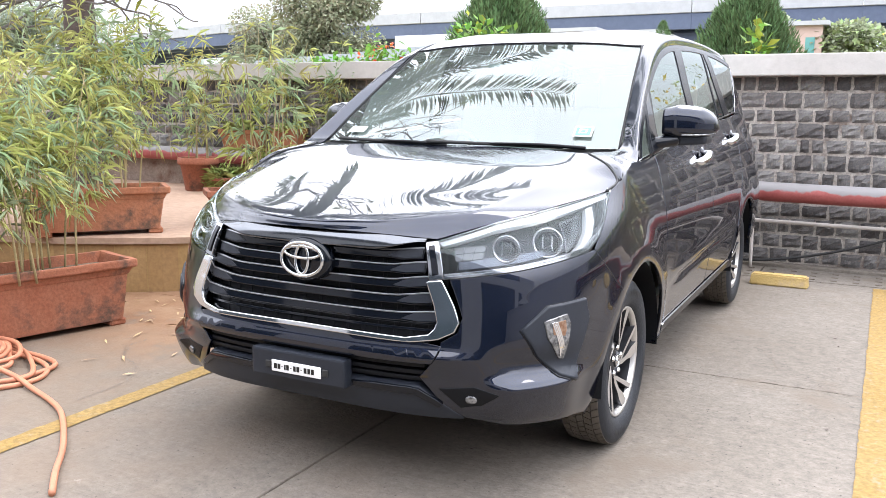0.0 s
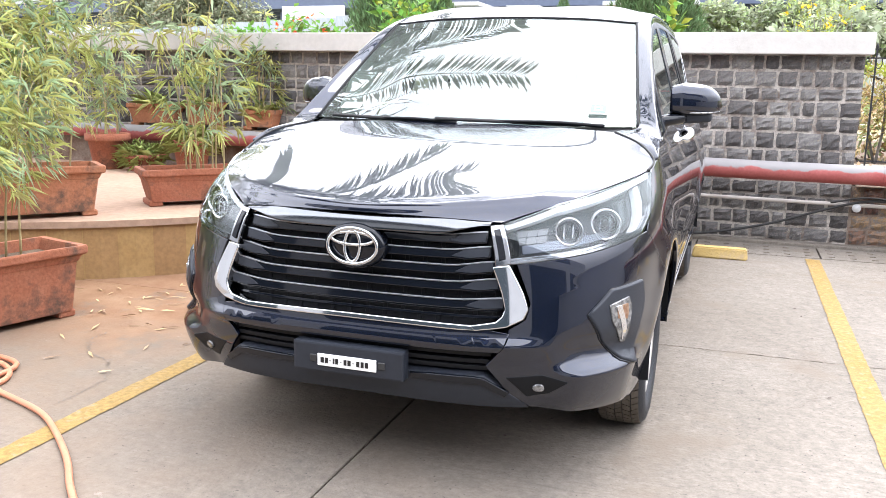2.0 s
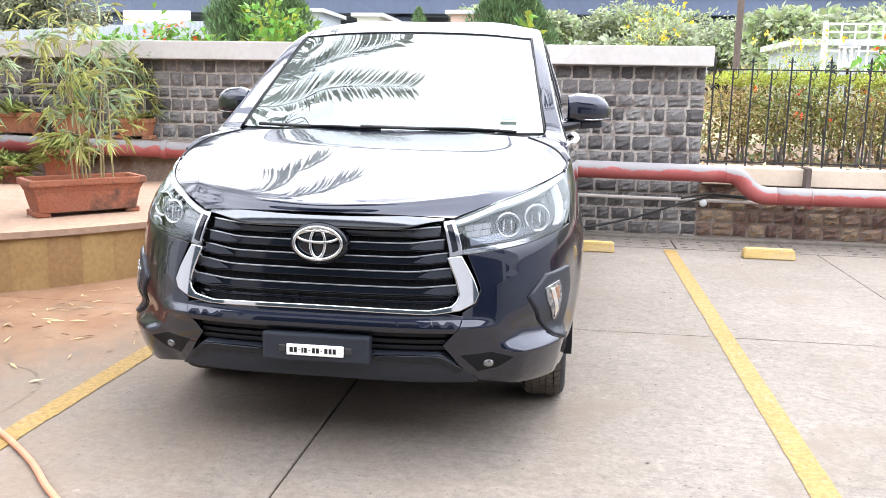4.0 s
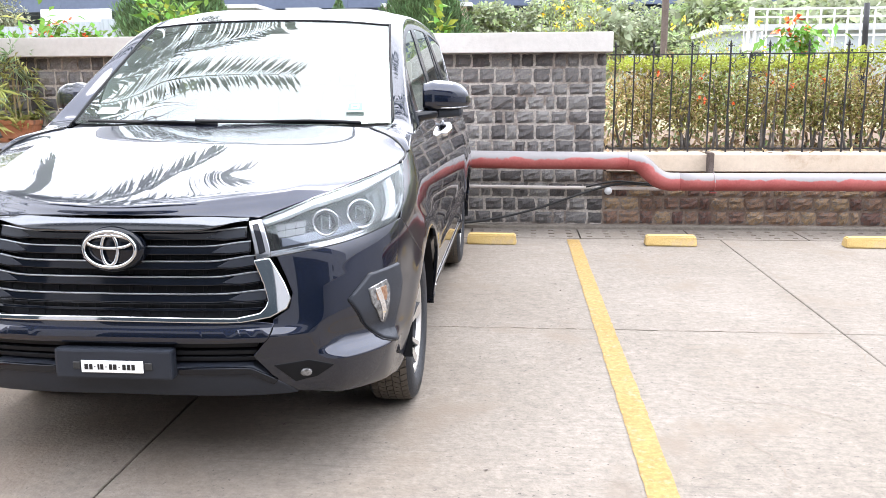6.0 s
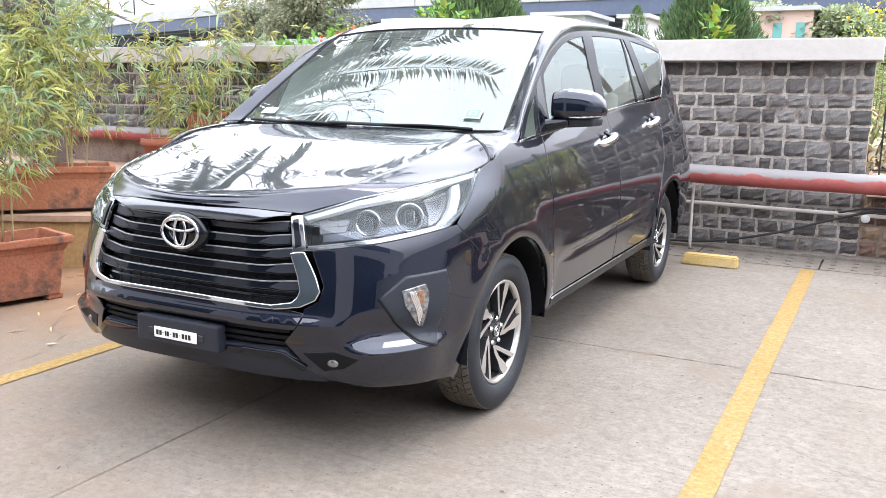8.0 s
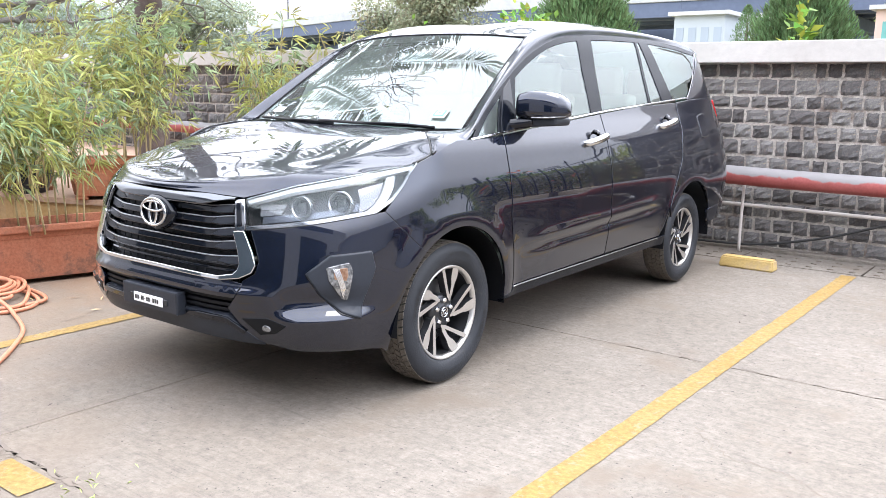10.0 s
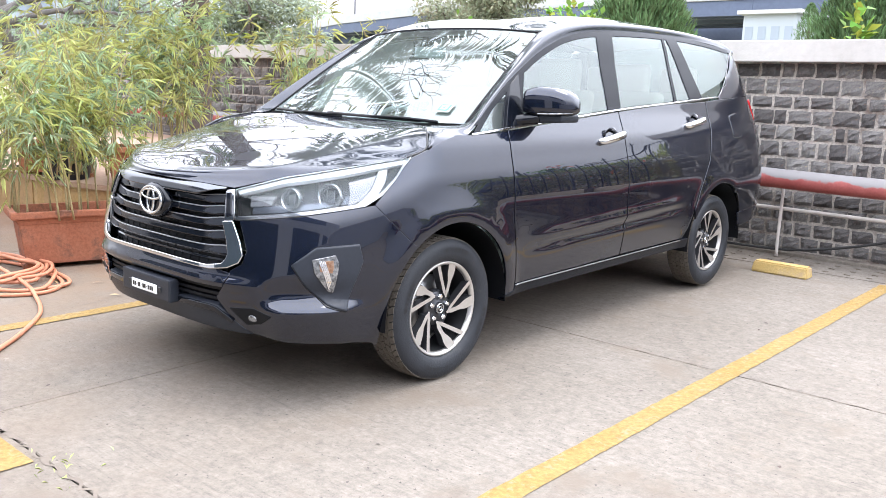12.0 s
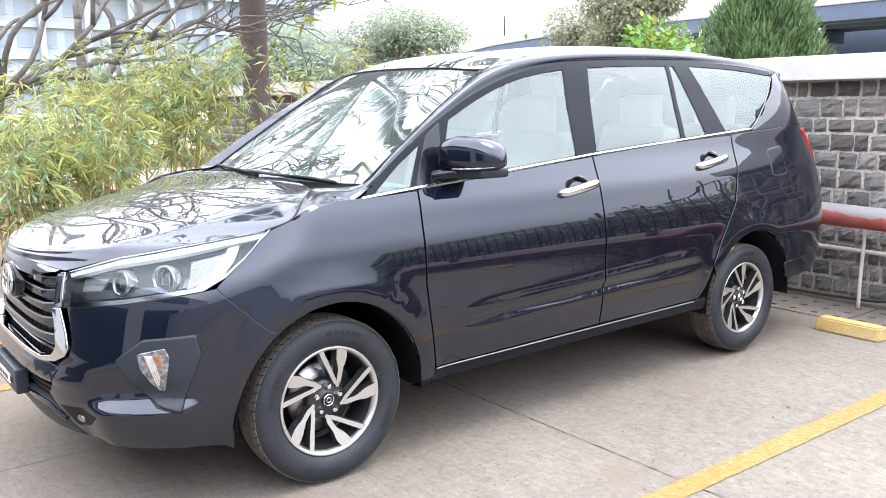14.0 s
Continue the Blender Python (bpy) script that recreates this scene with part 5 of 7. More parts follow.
both("lip_gloss", [P(.20, .421), P(.40, .422), P(.43, .418), P(.50, .372), P(.49, .362), P(.42, .403), P(.20, .404)], MAT["gloss_black"], car, out=.010, depth=.012, lip=.004)
for m in (False, True):
    pod = part("fog_pod", panel_mesh("fog_pod", POD, MAT["grey_plastic"], out=.012, depth=.03, lip=.008, mirror=m, cell=.025), car, "dark grey corner pod")
    part("pod_shadow", panel_mesh("pod_shadow", [P(.716, .611), P(.772, .682), Q(-.488, .690), Q(-.477, .622), Q(-.543, .424), Q(-.620, .450), P(.76, .527)], MAT["gloss_black"], out=.004, depth=.01, lip=.003, mirror=m, cell=.025), pod)
    lampme = panel_mesh("turn_lamp", [P(.768, .634), Q(-.588, .650), Q(-.578, .62), Q(-.600, .508), Q(-.614, .512), P(.778, .585)], MAT["light_lamp"], out=.018, depth=.01, lip=.004, mirror=m, cell=.02)
    turn = part("turn_lamp", lampme, pod, "small clear and amber turn lamp")
    part("amber_bulb", panel_mesh("amber_bulb", [P(.784, .628), Q(-.597, .632), Q(-.596, .604), Q(-.603, .585), P(.788, .592), P(.786, .606)], MAT["amber"], out=.0195, depth=.004, lip=.002, mirror=m, cell=.02), pod, "amber bulb behind clear ribs")
    for k in range(4):
        x = .0035 * k
        part("lens_rib", panel_mesh("lens_rib", [P(.781 + x, .630), P(.783 + x, .630), Q(-.612 + .002 * k, .522 + .01 * k), Q(-.615 + .002 * k, .522 + .01 * k)], MAT["reflector"], out=.0205, depth=.003, lip=.001, mirror=m, cell=.02), pod)
    fog = part("fog_recess", panel_mesh("fog_recess", [P(.50, .424), P(.60, .432), P(.66, .410), P(.615, .372), P(.555, .360)], MAT["matt_black"], out=.003, depth=.01, lip=.004, mirror=m, cell=.02), car)
    part("fog_lamp", panel_mesh("fog_lamp", [P(.589 + .013 * math.cos(t), .391 + .010 * math.sin(t)) for t in np.linspace(0, 2 * math.pi, 14, endpoint=False)], MAT["light_lamp"], out=.010, depth=.01, lip=.005, mirror=m, cell=.01), fog, "small round fog lamp")

# number plate with its holder; the characters are plain bars
holder = part("plate_holder", bm_mesh("plate_holder", box_bm(-.192, .192, -.948, -.90, .395, .492, .008, 2), MAT["grey_plastic"]), car, "dark plate holder")
plate = part("number_plate", box("number_plate", -.102, .102, -.9545, -.949, .418, .458, MAT["plate_white"], .002, 1), holder, "small white number plate")
for k, (x, w) in enumerate(((-.084, .012), (-.069, .011), (-.056, .005), (-.044, .006), (-.033, .010), (-.019, .005), (-.004, .010), (.010, .011), (.024, .005), (.040, .011), (.055, .010), (.070, .011))):
    part("plate_bar", box("plate_bar", x - w / 2, x + w / 2, -.9556, -.9543, .429 if w > .0055 else .437, .447 if w > .0055 else .4395, MAT["ink"]), holder)
for x in (-.118, .118):
    part("plate_clip", box("plate_clip", x - .012, x + .012, -.9525, -.946, .428, .452, MAT["cable"], .002, 1), holder)


# wheels
def wheel_parts():
    """One wheel about the x axis, outer face towards +x, centred on the origin."""
    R = WHEEL_R
    base = new("wheel", lathe("wheel", ((0, -.03), (.16, -.03), (.16, -.09), (.20, -.1)), MAT["matt_black"], 36, axis="x"))
    prof = [(.226, .058), (.232, .074), (.246, .086), (.270, .093), (.298, .094), (.320, .088), (.3335, .076), (.338, .070)]
    tyre_side = lathe("tyre", prof + [(R - .012, .070), (R - .012, -.070)] + [(r, -h) for r, h in prof[::-1]], MAT["tyre"], 72, axis="x")
    tyre = part("tyre", tyre_side, base, "black tyre with a dusty tread")
    n = 60
    for rows, (h0, h1) in enumerate(((-.074, -.048), (-.044, -.016), (-.012, .012), (.016, .044), (.048, .074))):
        verts, faces = [], []
        for k in range(n):
            skew = (.3 if rows % 2 else -.3) * (2 * math.pi / n)
            a0, a1 = 2 * math.pi * k / n, 2 * math.pi * (k + .86) / n
            drop = .005 if rows in (0, 4) else 0
            q = len(verts)
            for r in (R - .016, R):
                for a, h, e in ((a0, h0, drop if rows == 0 else 0), (a1, h0, drop if rows == 0 else 0), (a1 + skew, h1, drop if rows == 4 else 0), (a0 + skew, h1, drop if rows == 4 else 0)):
                    rr = r - (e if r == R else 0)
                    verts.append((h, rr * math.cos(a), rr * math.sin(a)))
            faces += [(q + 4, q + 5, q + 6, q + 7), (q, q + 1, q + 5, q + 4), (q + 1, q + 2, q + 6, q + 5), (q + 2, q + 3, q + 7, q + 6), (q + 3, q, q + 4, q + 7)]
        part("tread_rib", mesh_of("tread_rib", verts, faces, MAT["tread"]), base)
    for a0, span, r in ((-32, 30, .282), (148, 30, .282), (66, 34, .288), (246, 34, .288)):
        for k in range(6):
            a = radians(a0 + span * k / 6)
            b = radians(a0 + span * (k + (.72, .5, .66, .4, .3, .7)[k]) / 6)
            verts = []
            for rr, hh in ((r - .010, .0940), (r + .010, .0947)):
                for ang in (a, b):
                    verts.append((hh + .0008, rr * math.cos(ang), rr * math.sin(ang)))
            part("sidewall_bar", mesh_of("sidewall_bar", verts, [(0, 1, 3, 2)], MAT["tyre_mark"]), base)
    rim = part("rim", lathe("rim", ((.205, -.08), (.214, -.07), (.205, .02), (.210, .062), (.2165, .072), (.2245, .076), (.2285, .074), (.229, .066), (.227, .056)), MAT["alloy"], 72, axis="x"), base, "ten-spoke machined alloy rim")
    part("rim_barrel", lathe("rim_barrel", ((.207, .055), (.202, .02), (.200, -.06)), MAT["alloy_dark"], 60, axis="x"), base)
    part("brake_disc", lathe("brake_disc", ((.06, -.012), (.148, -.012), (.150, -.02), (.148, -.03)), MAT["steel"], 48, axis="x"), base, "steel brake disc")
    part("hub", lathe("hub", ((.0, .046), (.034, .046), (.040, .040), (.066, .040), (.082, .036), (.088, .020), (.084, -.01)), MAT["alloy_dark"], 40, axis="x"), base)
    cap = part("hub_cap", lathe("hub_cap", ((0, .056), (.022, .055), (.0275, .052), (.030, .046), (.030, .036)), MAT["gloss_black"], 32, axis="x"), base, "black hub cap with bright emblem ring")
    part("cap_ring", lathe("cap_ring", ((.0205, .0552), (.0215, .0572), (.024, .0572), (.025, .0540)), MAT["chrome"], 32, axis="x"), base)
    part("cap_oval", lathe("cap_oval", ((.008, .0562), (.009, .0576), (.0115, .0576), (.0125, .0560)), MAT["chrome"], 24, axis="x"), base)
    for k in range(5):
        a = radians(90 + 72 * k)
        part("wheel_nut", lathe("wheel_nut", ((0, .004), (.009, .003), (.0130, -.003), (.0138, -.022)), MAT["reflector"], 6, axis="x", smooth=False), base, at=pose(.054, .056 * math.cos(a), .056 * math.sin(a)))
        for ahead, w0, w1, bow in ((-11.5, .022, .048, .006), (14, .018, .021, 0)):
            # a straight blade from a shared foot at the hub to the rim, machined face with dark flanks
            verts, faces = [], []
            m = 13
            foot = np.array((0, .066 * math.cos(a - radians(43)), .066 * math.sin(a - radians(43))))
            end = np.array((0, .2175 * math.cos(a + radians(ahead)), .2175 * math.sin(a + radians(ahead))))
            d = (end - foot) / np.linalg.norm(end - foot)
            side = np.array((0, -d[2], d[1]))
            for i in range(m):
                t = i / (m - 1)
                c = foot + (end - foot) * t - side * bow * math.sin(math.pi * t)
                w = (w0 + (w1 - w0) * ease(t, .42, .76)) * .5 * (1 if t > .1 else .5)
                lift = .046 + .026 * t ** 1.2
                for sgn, h in ((-1, 0), (1, 0), (1, -.035), (-1, -.035)):
                    verts.append(c + side * sgn * w * (1 if h == 0 else 1.25) + np.array((lift + h, 0, 0)))
            for i in range(m - 1):
                q = 4 * i
                faces += [(q, q + 1, q + 5, q + 4), (q + 1, q + 2, q + 6, q + 5), (q + 2, q + 3, q + 7, q + 6), (q + 3, q, q + 4, q + 7)]
            me = mesh_of("spoke", verts, faces, MAT["alloy"])
            me.materials.append(MAT["alloy_dark"])
            for p in me.polygons:
                if p.index % 4:
                    p.material_index = 1
            part("spoke", me, base)
    return base


wheel_f = wheel_parts()
wheel_f.parent = car
for y, s, turn in ((HUBS[0], 1, -4), (HUBS[1], 1, 12), (HUBS[0], -1, 20), (HUBS[1], -1, 50)):
    m = pose(s * .772, y, HUB_Z, 0, 0, 0 if s > 0 else 180) @ pose(0, 0, 0, turn) @ Matrix.Diagonal((1, .958, .958, 1))
    if (y, s) == (HUBS[0], 1):
        wheel_f.matrix_basis = m
    else:
        copy_thing(wheel_f, m)
for y in HUBS:
    for s in (1, -1):
        verts, faces = [], []
        n = 24
        for k in range(n + 1):
            a = math.pi * (-.02 + 1.04 * k / n)
            for x in (s * .885, s * .50):
                verts.append((x, y + (ARCH_R - .002 + (.0 if abs(x) > .6 else .02)) * math.cos(a), HUB_Z + (ARCH_R - .002) * math.sin(a)))
        faces = [(2 * k, 2 * k + 1, 2 * k + 3, 2 * k + 2) for k in range(n)]
        part("wheel_arch_liner", mesh_of("wheel_arch_liner", verts, faces, MAT["matt_black"], True), car)
        part("arch_wall", mesh_of("arch_wall", [(s * .50, y + .46 * math.cos(t), max(.25, HUB_Z + .46 * math.sin(t))) for t in np.linspace(-.18, math.pi + .18, 24)], [tuple(range(24))], MAT["matt_black"]), car)
part("engine_bay", box("engine_bay", -.50, .50, -.80, .45, .30, .86, MAT["matt_black"], .04, 2), car)

# mirrors
def mirror_part(s):
    n, m = 16, 20
    verts, faces = [], []
    for i in range(n + 1):
        t = i / n
        x = .845 + .215 * t
        taper = max(.05, (1 - (max(0, t - .45) / .55) ** 2.8) ** .5 * (.80 + .20 * min(1, t / .25)))
        h, d = .104 * taper, .080 * taper
        cy, cz = .70 + .10 * t, 1.236 - .004 * t
        for k in range(m):
            a = 2 * math.pi * k / m
            ca, sa = math.copysign(abs(math.cos(a)) ** .60, math.cos(a)), math.copysign(abs(math.sin(a)) ** .60, math.sin(a))
            verts.append((s * x, cy + d * ca, cz + h * sa * (1 - .14 * t if sa > 0 else .40)))
    for i in range(n):
        for k in range(m):
            j = (k + 1) % m
            q = (i * m + k, i * m + j, (i + 1) * m + j, (i + 1) * m + k)
            faces.append(q if s > 0 else q[::-1])
    faces += [tuple(range(m)) if s < 0 else tuple(range(m - 1, -1, -1)), tuple(n * m + k for k in range(m)) if s > 0 else tuple(n * m + k for k in range(m - 1, -1, -1))]
    verts = [(x - s * .02, y - .05, z) for x, y, z in verts]
    mir = part("door_mirror", mesh_of("door_mirror", verts, faces, MAT["paint"], True), car, "painted door mirror")
    part("mirror_foot", tube("mirror_foot", ((s * .770, .575, 1.160), (s * .825, .60, 1.172), (s * .88, .65, 1.184)), [.030, .026, .028], MAT["gloss_black"], 10, 10), mir, "black mirror foot")
    base = box_bm(.835, 1.020, .655, .80, 1.152, 1.204, .014, 3)
    for v in base.verts:
        k = (v.co.x - .835) / .21
        v.co.y += .085 * k
        v.co.z += .014 * k if v.co.z < 1.18 else 0
        v.co.x = (v.co.x - .02) * s
        v.co.y -= .05
    if s < 0:
        bmesh.ops.reverse_faces(base, faces=base.faces[:])
    part("mirror_base", bm_mesh("mirror_base", base, MAT["grey_plastic"], True), mir, "dark lower mirror shell")
    part("mirror_flasher", tube("mirror_flasher", ((s * .91, .590, 1.204), (s * .97, .635, 1.205), (s * 1.03, .715, 1.210)), [.003, .005, .003], MAT["light_lamp"], 12, 6), mir, "clear flasher strip")
    part("mirror_glass", mesh_of("mirror_glass", [(s * (.925 + .075 * math.cos(t)), .75 + .018 * math.cos(t), 1.236 + .052 * math.sin(t)) for t in np.linspace(0, 2 * math.pi, 24, endpoint=False)], [tuple(range(24)) if s < 0 else tuple(range(23, -1, -1))], MAT["chrome"]), mir)
    part("mirror_sail", panel_mesh("mirror_sail", [Q(.478, 1.137), Q(.615, 1.147), Q(.64, 1.30), Q(.655, 1.385), Q(.575, 1.335)], MAT["gloss_black"], out=.003, depth=.01, mirror=s < 0), mir)


mirror_part(1)
mirror_part(-1)

# handles
for doors, y, z in ((doors_f, 1.392, 1.070), (doors_r, 2.455, 1.138)):
    for s, door in ((1, doors[0]), (-1, doors[1])):
        x0 = skin_at(*Q(y, z))[0]
        cup = part("handle_cup", lathe("handle_cup", ((.056, .0035), (.050, .001), (.026, -.012), (0, -.016)), MAT["dark_chrome"], 28, axis="x"), door, at=pose(s * (x0 + .001), y, z, 0, 0, 0 if s > 0 else 180))
        cup.scale = (1, 1.25, 1)
        part("door_handle", tube("door_handle", ((s * (x0 - .002), y - .122, z - .020), (s * (x0 + .022), y - .100, z - .017), (s * (x0 + .038), y - .01, z), (s * (x0 + .028), y + .088, z + .014), (s * (x0 - .002), y + .118, z + .018)), [.012, .021, .022, .022, .014], MAT["chrome"], 24, 12), door, "chrome door handle")
# black panel behind the flap draws the shade of the gap round it
both("fuel_gap", rounded([Q(3.014, 1.023), Q(3.166, 1.033), Q(3.172, 1.197), Q(3.018, 1.187)], .034), MAT["cable"], car, out=.0008, depth=.004, lip=.001)
both("fuel_flap", rounded([Q(3.02, 1.03), Q(3.16, 1.04), Q(3.165, 1.19), Q(3.025, 1.18)], .03), MAT["paint"], car, out=.0028, depth=.006, lip=.002)

# inside: boards, seats, wheel
part("dashboard", sheet("dashboard", ([(-.70, .30, 1.12), (-.70, .50, 1.10), (-.70, .72, 1.05), (-.70, .80, .85)], [(0, .22, 1.125), (0, .48, 1.115), (0, .74, 1.06), (0, .84, .80)], [(.70, .30, 1.12), (.70, .50, 1.10), (.70, .72, 1.05), (.70, .80, .85)]), MAT["dash"], 24, 20, .02, flip=True), car)
part("cabin_floor", box("cabin_floor", -.76, .76, .45, 3.4, .40, .46, MAT["dash"], .01, 1), car)
part("headlining", sheet("headlining", (neg([(x * .97, y, z - .03) for x, y, z in SIDE]), [(x, y, z - .035) for x, y, z in CENTRE], [(x * .97, y, z - .03) for x, y, z in SIDE]), MAT["trim"], 30, 20, flip=False), car, "pale headlining")
both("door_lining", [Q(.52, 1.10), Q(2.7, 1.245), Q(2.7, .5), Q(.52, .5)], MAT["trim"], car, out=-.075, depth=.01, cell=.1)
part("steering_wheel", mesh_of("steering_wheel", *[q for q in oval_ring(.185, .185, .016, .016)], MAT["dash"], True), car, at=pose(-.37, .88, 1.02, -28))


def seat(x, y, w, mat_back=True):
    s = part("seat_cushion", bm_mesh("seat_cushion", box_bm(x - w / 2, x + w / 2, y - .26, y + .26, .55, .72, .06, 3), MAT["seat"], True), car, "beige seat")
    bm = box_bm(x - w / 2, x + w / 2, -.07, .07, 0, .66, .05, 3)
    for v in bm.verts:
        v.co.x = x + (v.co.x - x) * (1 - .22 * max(0, v.co.z - .3))
        v.co.y = y + .24 + v.co.y + v.co.z * .30
        v.co.z += .66
    part("seat_back", bm_mesh("seat_back", bm, MAT["seat"], True), s)
    bm = box_bm(x - .135, x + .135, y + .40, y + .49, 1.30, 1.50, .04, 3)
    part("headrest", bm_mesh("headrest", bm, MAT["seat"], True), s)


for x, y, w in ((-.37, 1.12, .50), (.37, 1.12, .50), (-.36, 1.98, .52), (.36, 1.98, .52), (-.32, 2.75, .52), (.32, 2.75, .52)):
    seat(x, y, w)
part("rear_mirror", bm_mesh("rear_mirror", box_bm(-.11, .11, .80, .83, 1.47, 1.53, .012, 2), MAT["dash"]), car)

# back end, plain, and things on the screen
BACK = [tuple(skin_at(4.72, .45)), tuple(skin_at(4.72, .85)), tuple(skin_at(4.72, 1.24))]
part("tailgate", sheet("tailgate", (neg(BACK), [(0, 3.86, .45), (0, 3.87, .85), (0, 3.79, 1.24)], BACK), MAT["paint"], 24, 24, .01), car)
GLAZED = [tuple(skin_at(4.72, 1.25)), tuple(skin_at(4.72, 1.42)), (.55, 3.44, 1.62)]
rear_glass = part("rear_window", sheet("rear_window", (neg(GLAZED), [(0, 3.785, 1.25), (0, 3.68, 1.45), (0, 3.52, 1.66)], GLAZED), MAT["side_glass"], 16, 24, .004), car)
rear_glass.visible_shadow = False
both("rear_bumper", [Q(3.13, .50), Q(3.4, .52), (4.999, .52), (4.999, .470), Q(3.55, .458), Q(3.42, .440), Q(3.30, .424), Q(3.17, .408)], MAT["paint"], car, out=.003)


def on_screen(x, w, v, h, mat, name, label, owner=None, proud=0.0):
    """A small flat sticker lying on the windscreen."""
    pts = []
    for dx, dv in ((-w / 2, 0), (w / 2, 0), (w / 2, h), (-w / 2, h)):
        t = v + dv
        u = abs(x + dx) / .72
        lo = np.array((x + dx, .19 + .095 * u * u, 1.146))
        hi = np.array(((x + dx) * .86, .925 + .067 * u * u, 1.634 - .024 * u * u))
        q = lo + (hi - lo) * t
        pts.append(q + np.array((0, -.008 - proud * .5, .014 + proud * .85)))
    me = mesh_of(name, pts, [(0, 1, 2, 3)], mat)
    return part(name, me, owner or screen, label)


permit = on_screen(.565, .078, .080, .084, MAT["paper"], "permit_sticker", "small white and green permit sticker")
on_screen(.565, .064, .088, .068, MAT["sticker_green"], "green_field", "green printed field", permit, .0012)
on_screen(.565, .034, .104, .036, MAT["paper"], "printed_mark", "", permit, .0022)
on_screen(.565, .020, .111, .021, MAT["sticker_green"], "printed_mark", "", permit, .0030)
on_screen(-.575, .10, .07, .055, MAT["paper"], "paper_slip", "white paper slip behind the glass")

# ---- pots and plants on the left ----
def rect_pot_mesh(l, w, h, taper=.84):
    """A long terracotta trough on two feet, with a moulded band and a flat overhanging rim, open and hollow."""
    bm = bmesh.new()
    loops = []
    foot = .035
    for sx, z in ((taper, foot), (taper + .006, foot + .010), (.935, h - .090), (.950, h - .084), (.965, h - .070), (.985, h - .052), (1.030, h - .046), (1.040, h - .038), (1.040, h - .008), (1.032, h), (.955, h), (.945, h - .012), (.90, h - .10)):
        ring = []
        hl, hw = l / 2 * sx, w / 2 - (1 - sx) * l / 2 * .6
        r = .010
        for cx, cy, a0 in ((hl - r, hw - r, 0), (-hl + r, hw - r, 90), (-hl + r, -hw + r, 180), (hl - r, -hw + r, 270)):
            for k in range(3):
                a = radians(a0 + 45 * k)
                ring.append(bm.verts.new((cx + r * math.cos(a), cy + r * math.sin(a), z)))
        loops.append(ring)
    for a, b in zip(loops, loops[1:]):
        for k in range(12):
            bm.faces.new((a[k], a[(k + 1) % 12], b[(k + 1) % 12], b[k]))
    bm.faces.new(loops[0][::-1])
    bm.faces.new(loops[-1])
    long_edges = [e for e in bm.edges if e.calc_length() > .12]
    bmesh.ops.subdivide_edges(bm, edges=long_edges, cuts=5, use_grid_fill=True)
    for v in bm.verts:
        v.co += Vector((noise.noise(v.co * 9), noise.noise(v.co * 9 + Vector((3, 1, 0))), .6 * noise.noise(v.co * 7 + Vector((0, 5, 2))))) * .005
    own = bm_mesh("trough", bm, MAT["terracotta"], False)
    for s in (-1, 1):
        b2 = box_bm(s * l * .40 - .05, s * l * .40 + .05, -(w / 2 - (1 - taper) * l * .3) + .004, (w / 2 - (1 - taper) * l * .3) - .004, 0, foot + .006, .008, 1)
        b2.from_mesh(own)
        b2.to_mesh(own)
        b2.free()
    return own


def trough(at, l, w, h, label, taper=.84):
    t = thing("planter_trough", label, "planter", at, "planters")
    part("trough", rect_pot_mesh(l, w, h, taper), t)
    part("soil", box("soil", -l * .44, l * .44, -w * .38, w * .38, h - .10, h - .055, MAT["soil"], .01, 1), t)
    return t


def round_pot(at, r, h, label, mat="terracotta"):
    t = thing("round_pot", label, "pot", at, "round pots")
    part("pot_wall", lathe("pot_wall", ((0, 0), (r * .66, 0), (r * .70, .01), (r * .92, h * .78), (r * 1.02, h * .79), (r * 1.06, h * .84), (r * 1.04, h * .99), (r * .98, h), (r * .90, h * .98), (r * .86, h * .80)), MAT[mat], 36), t)
    part("soil", lathe("soil", ((0, h * .86), (r * .5, h * .855), (r * .87, h * .84)), MAT["soil"], 24), t)
    return t


trough(pose(-2.56, .02, 0, 0, 0, 75), .95, .40, .40, "weathered terracotta trough on the yard floor, bamboo in it", .86)
trough(pose(-3.30, 1.10, TH, 0, 0, 51), .92, .36, .34, "cracked terracotta trough on the terrace edge with bamboo", .86)
trough(pose(-2.72, 2.16, TH, 0, 0, 48), .80, .34, .27, "shallow terracotta trough on the terrace edge, thin bamboo", .86)
trough(pose(-4.80, 4.45, .80, 0, 0, 1), .60, .17, .24, "small terracotta trough on the stone bench")
trough(pose(-4.18, 4.45, .80, 0, 0, -2), .40, .17, .27, "short terracotta trough on the stone bench")
trough(pose(-3.50, 4.45, .80, 0, 0, 0), .36, .17, .21, "box-shaped terracotta trough on the stone bench")
trough(pose(-4.55, .72, TH, 0, 0, 12), .8, .34, .30, "terracotta trough by the terrace edge")
round_pot(pose(-4.95, 3.86, TH), .21, .36, "round terracotta pot with a sapling on the terrace")
round_pot(pose(-4.50, 3.84, TH), .20, .17, "shallow terracotta pot of feathery fern")
round_pot(pose(-3.95, 3.86, TH), .19, .34, "terracotta pot of fine grassy fern")
round_pot(pose(-3.95, 1.45, TH), .17, .26, "round terracotta pot standing on the terrace")
round_pot(pose(-3.72, .95, TH), .15, .24, "small terracotta pot behind the bamboo")
round_pot(pose(-4.25, .35 + .35, TH), .24, .30, "dark blue-black plastic tub on the terrace", "tub")

rng = np.random.default_rng(11)


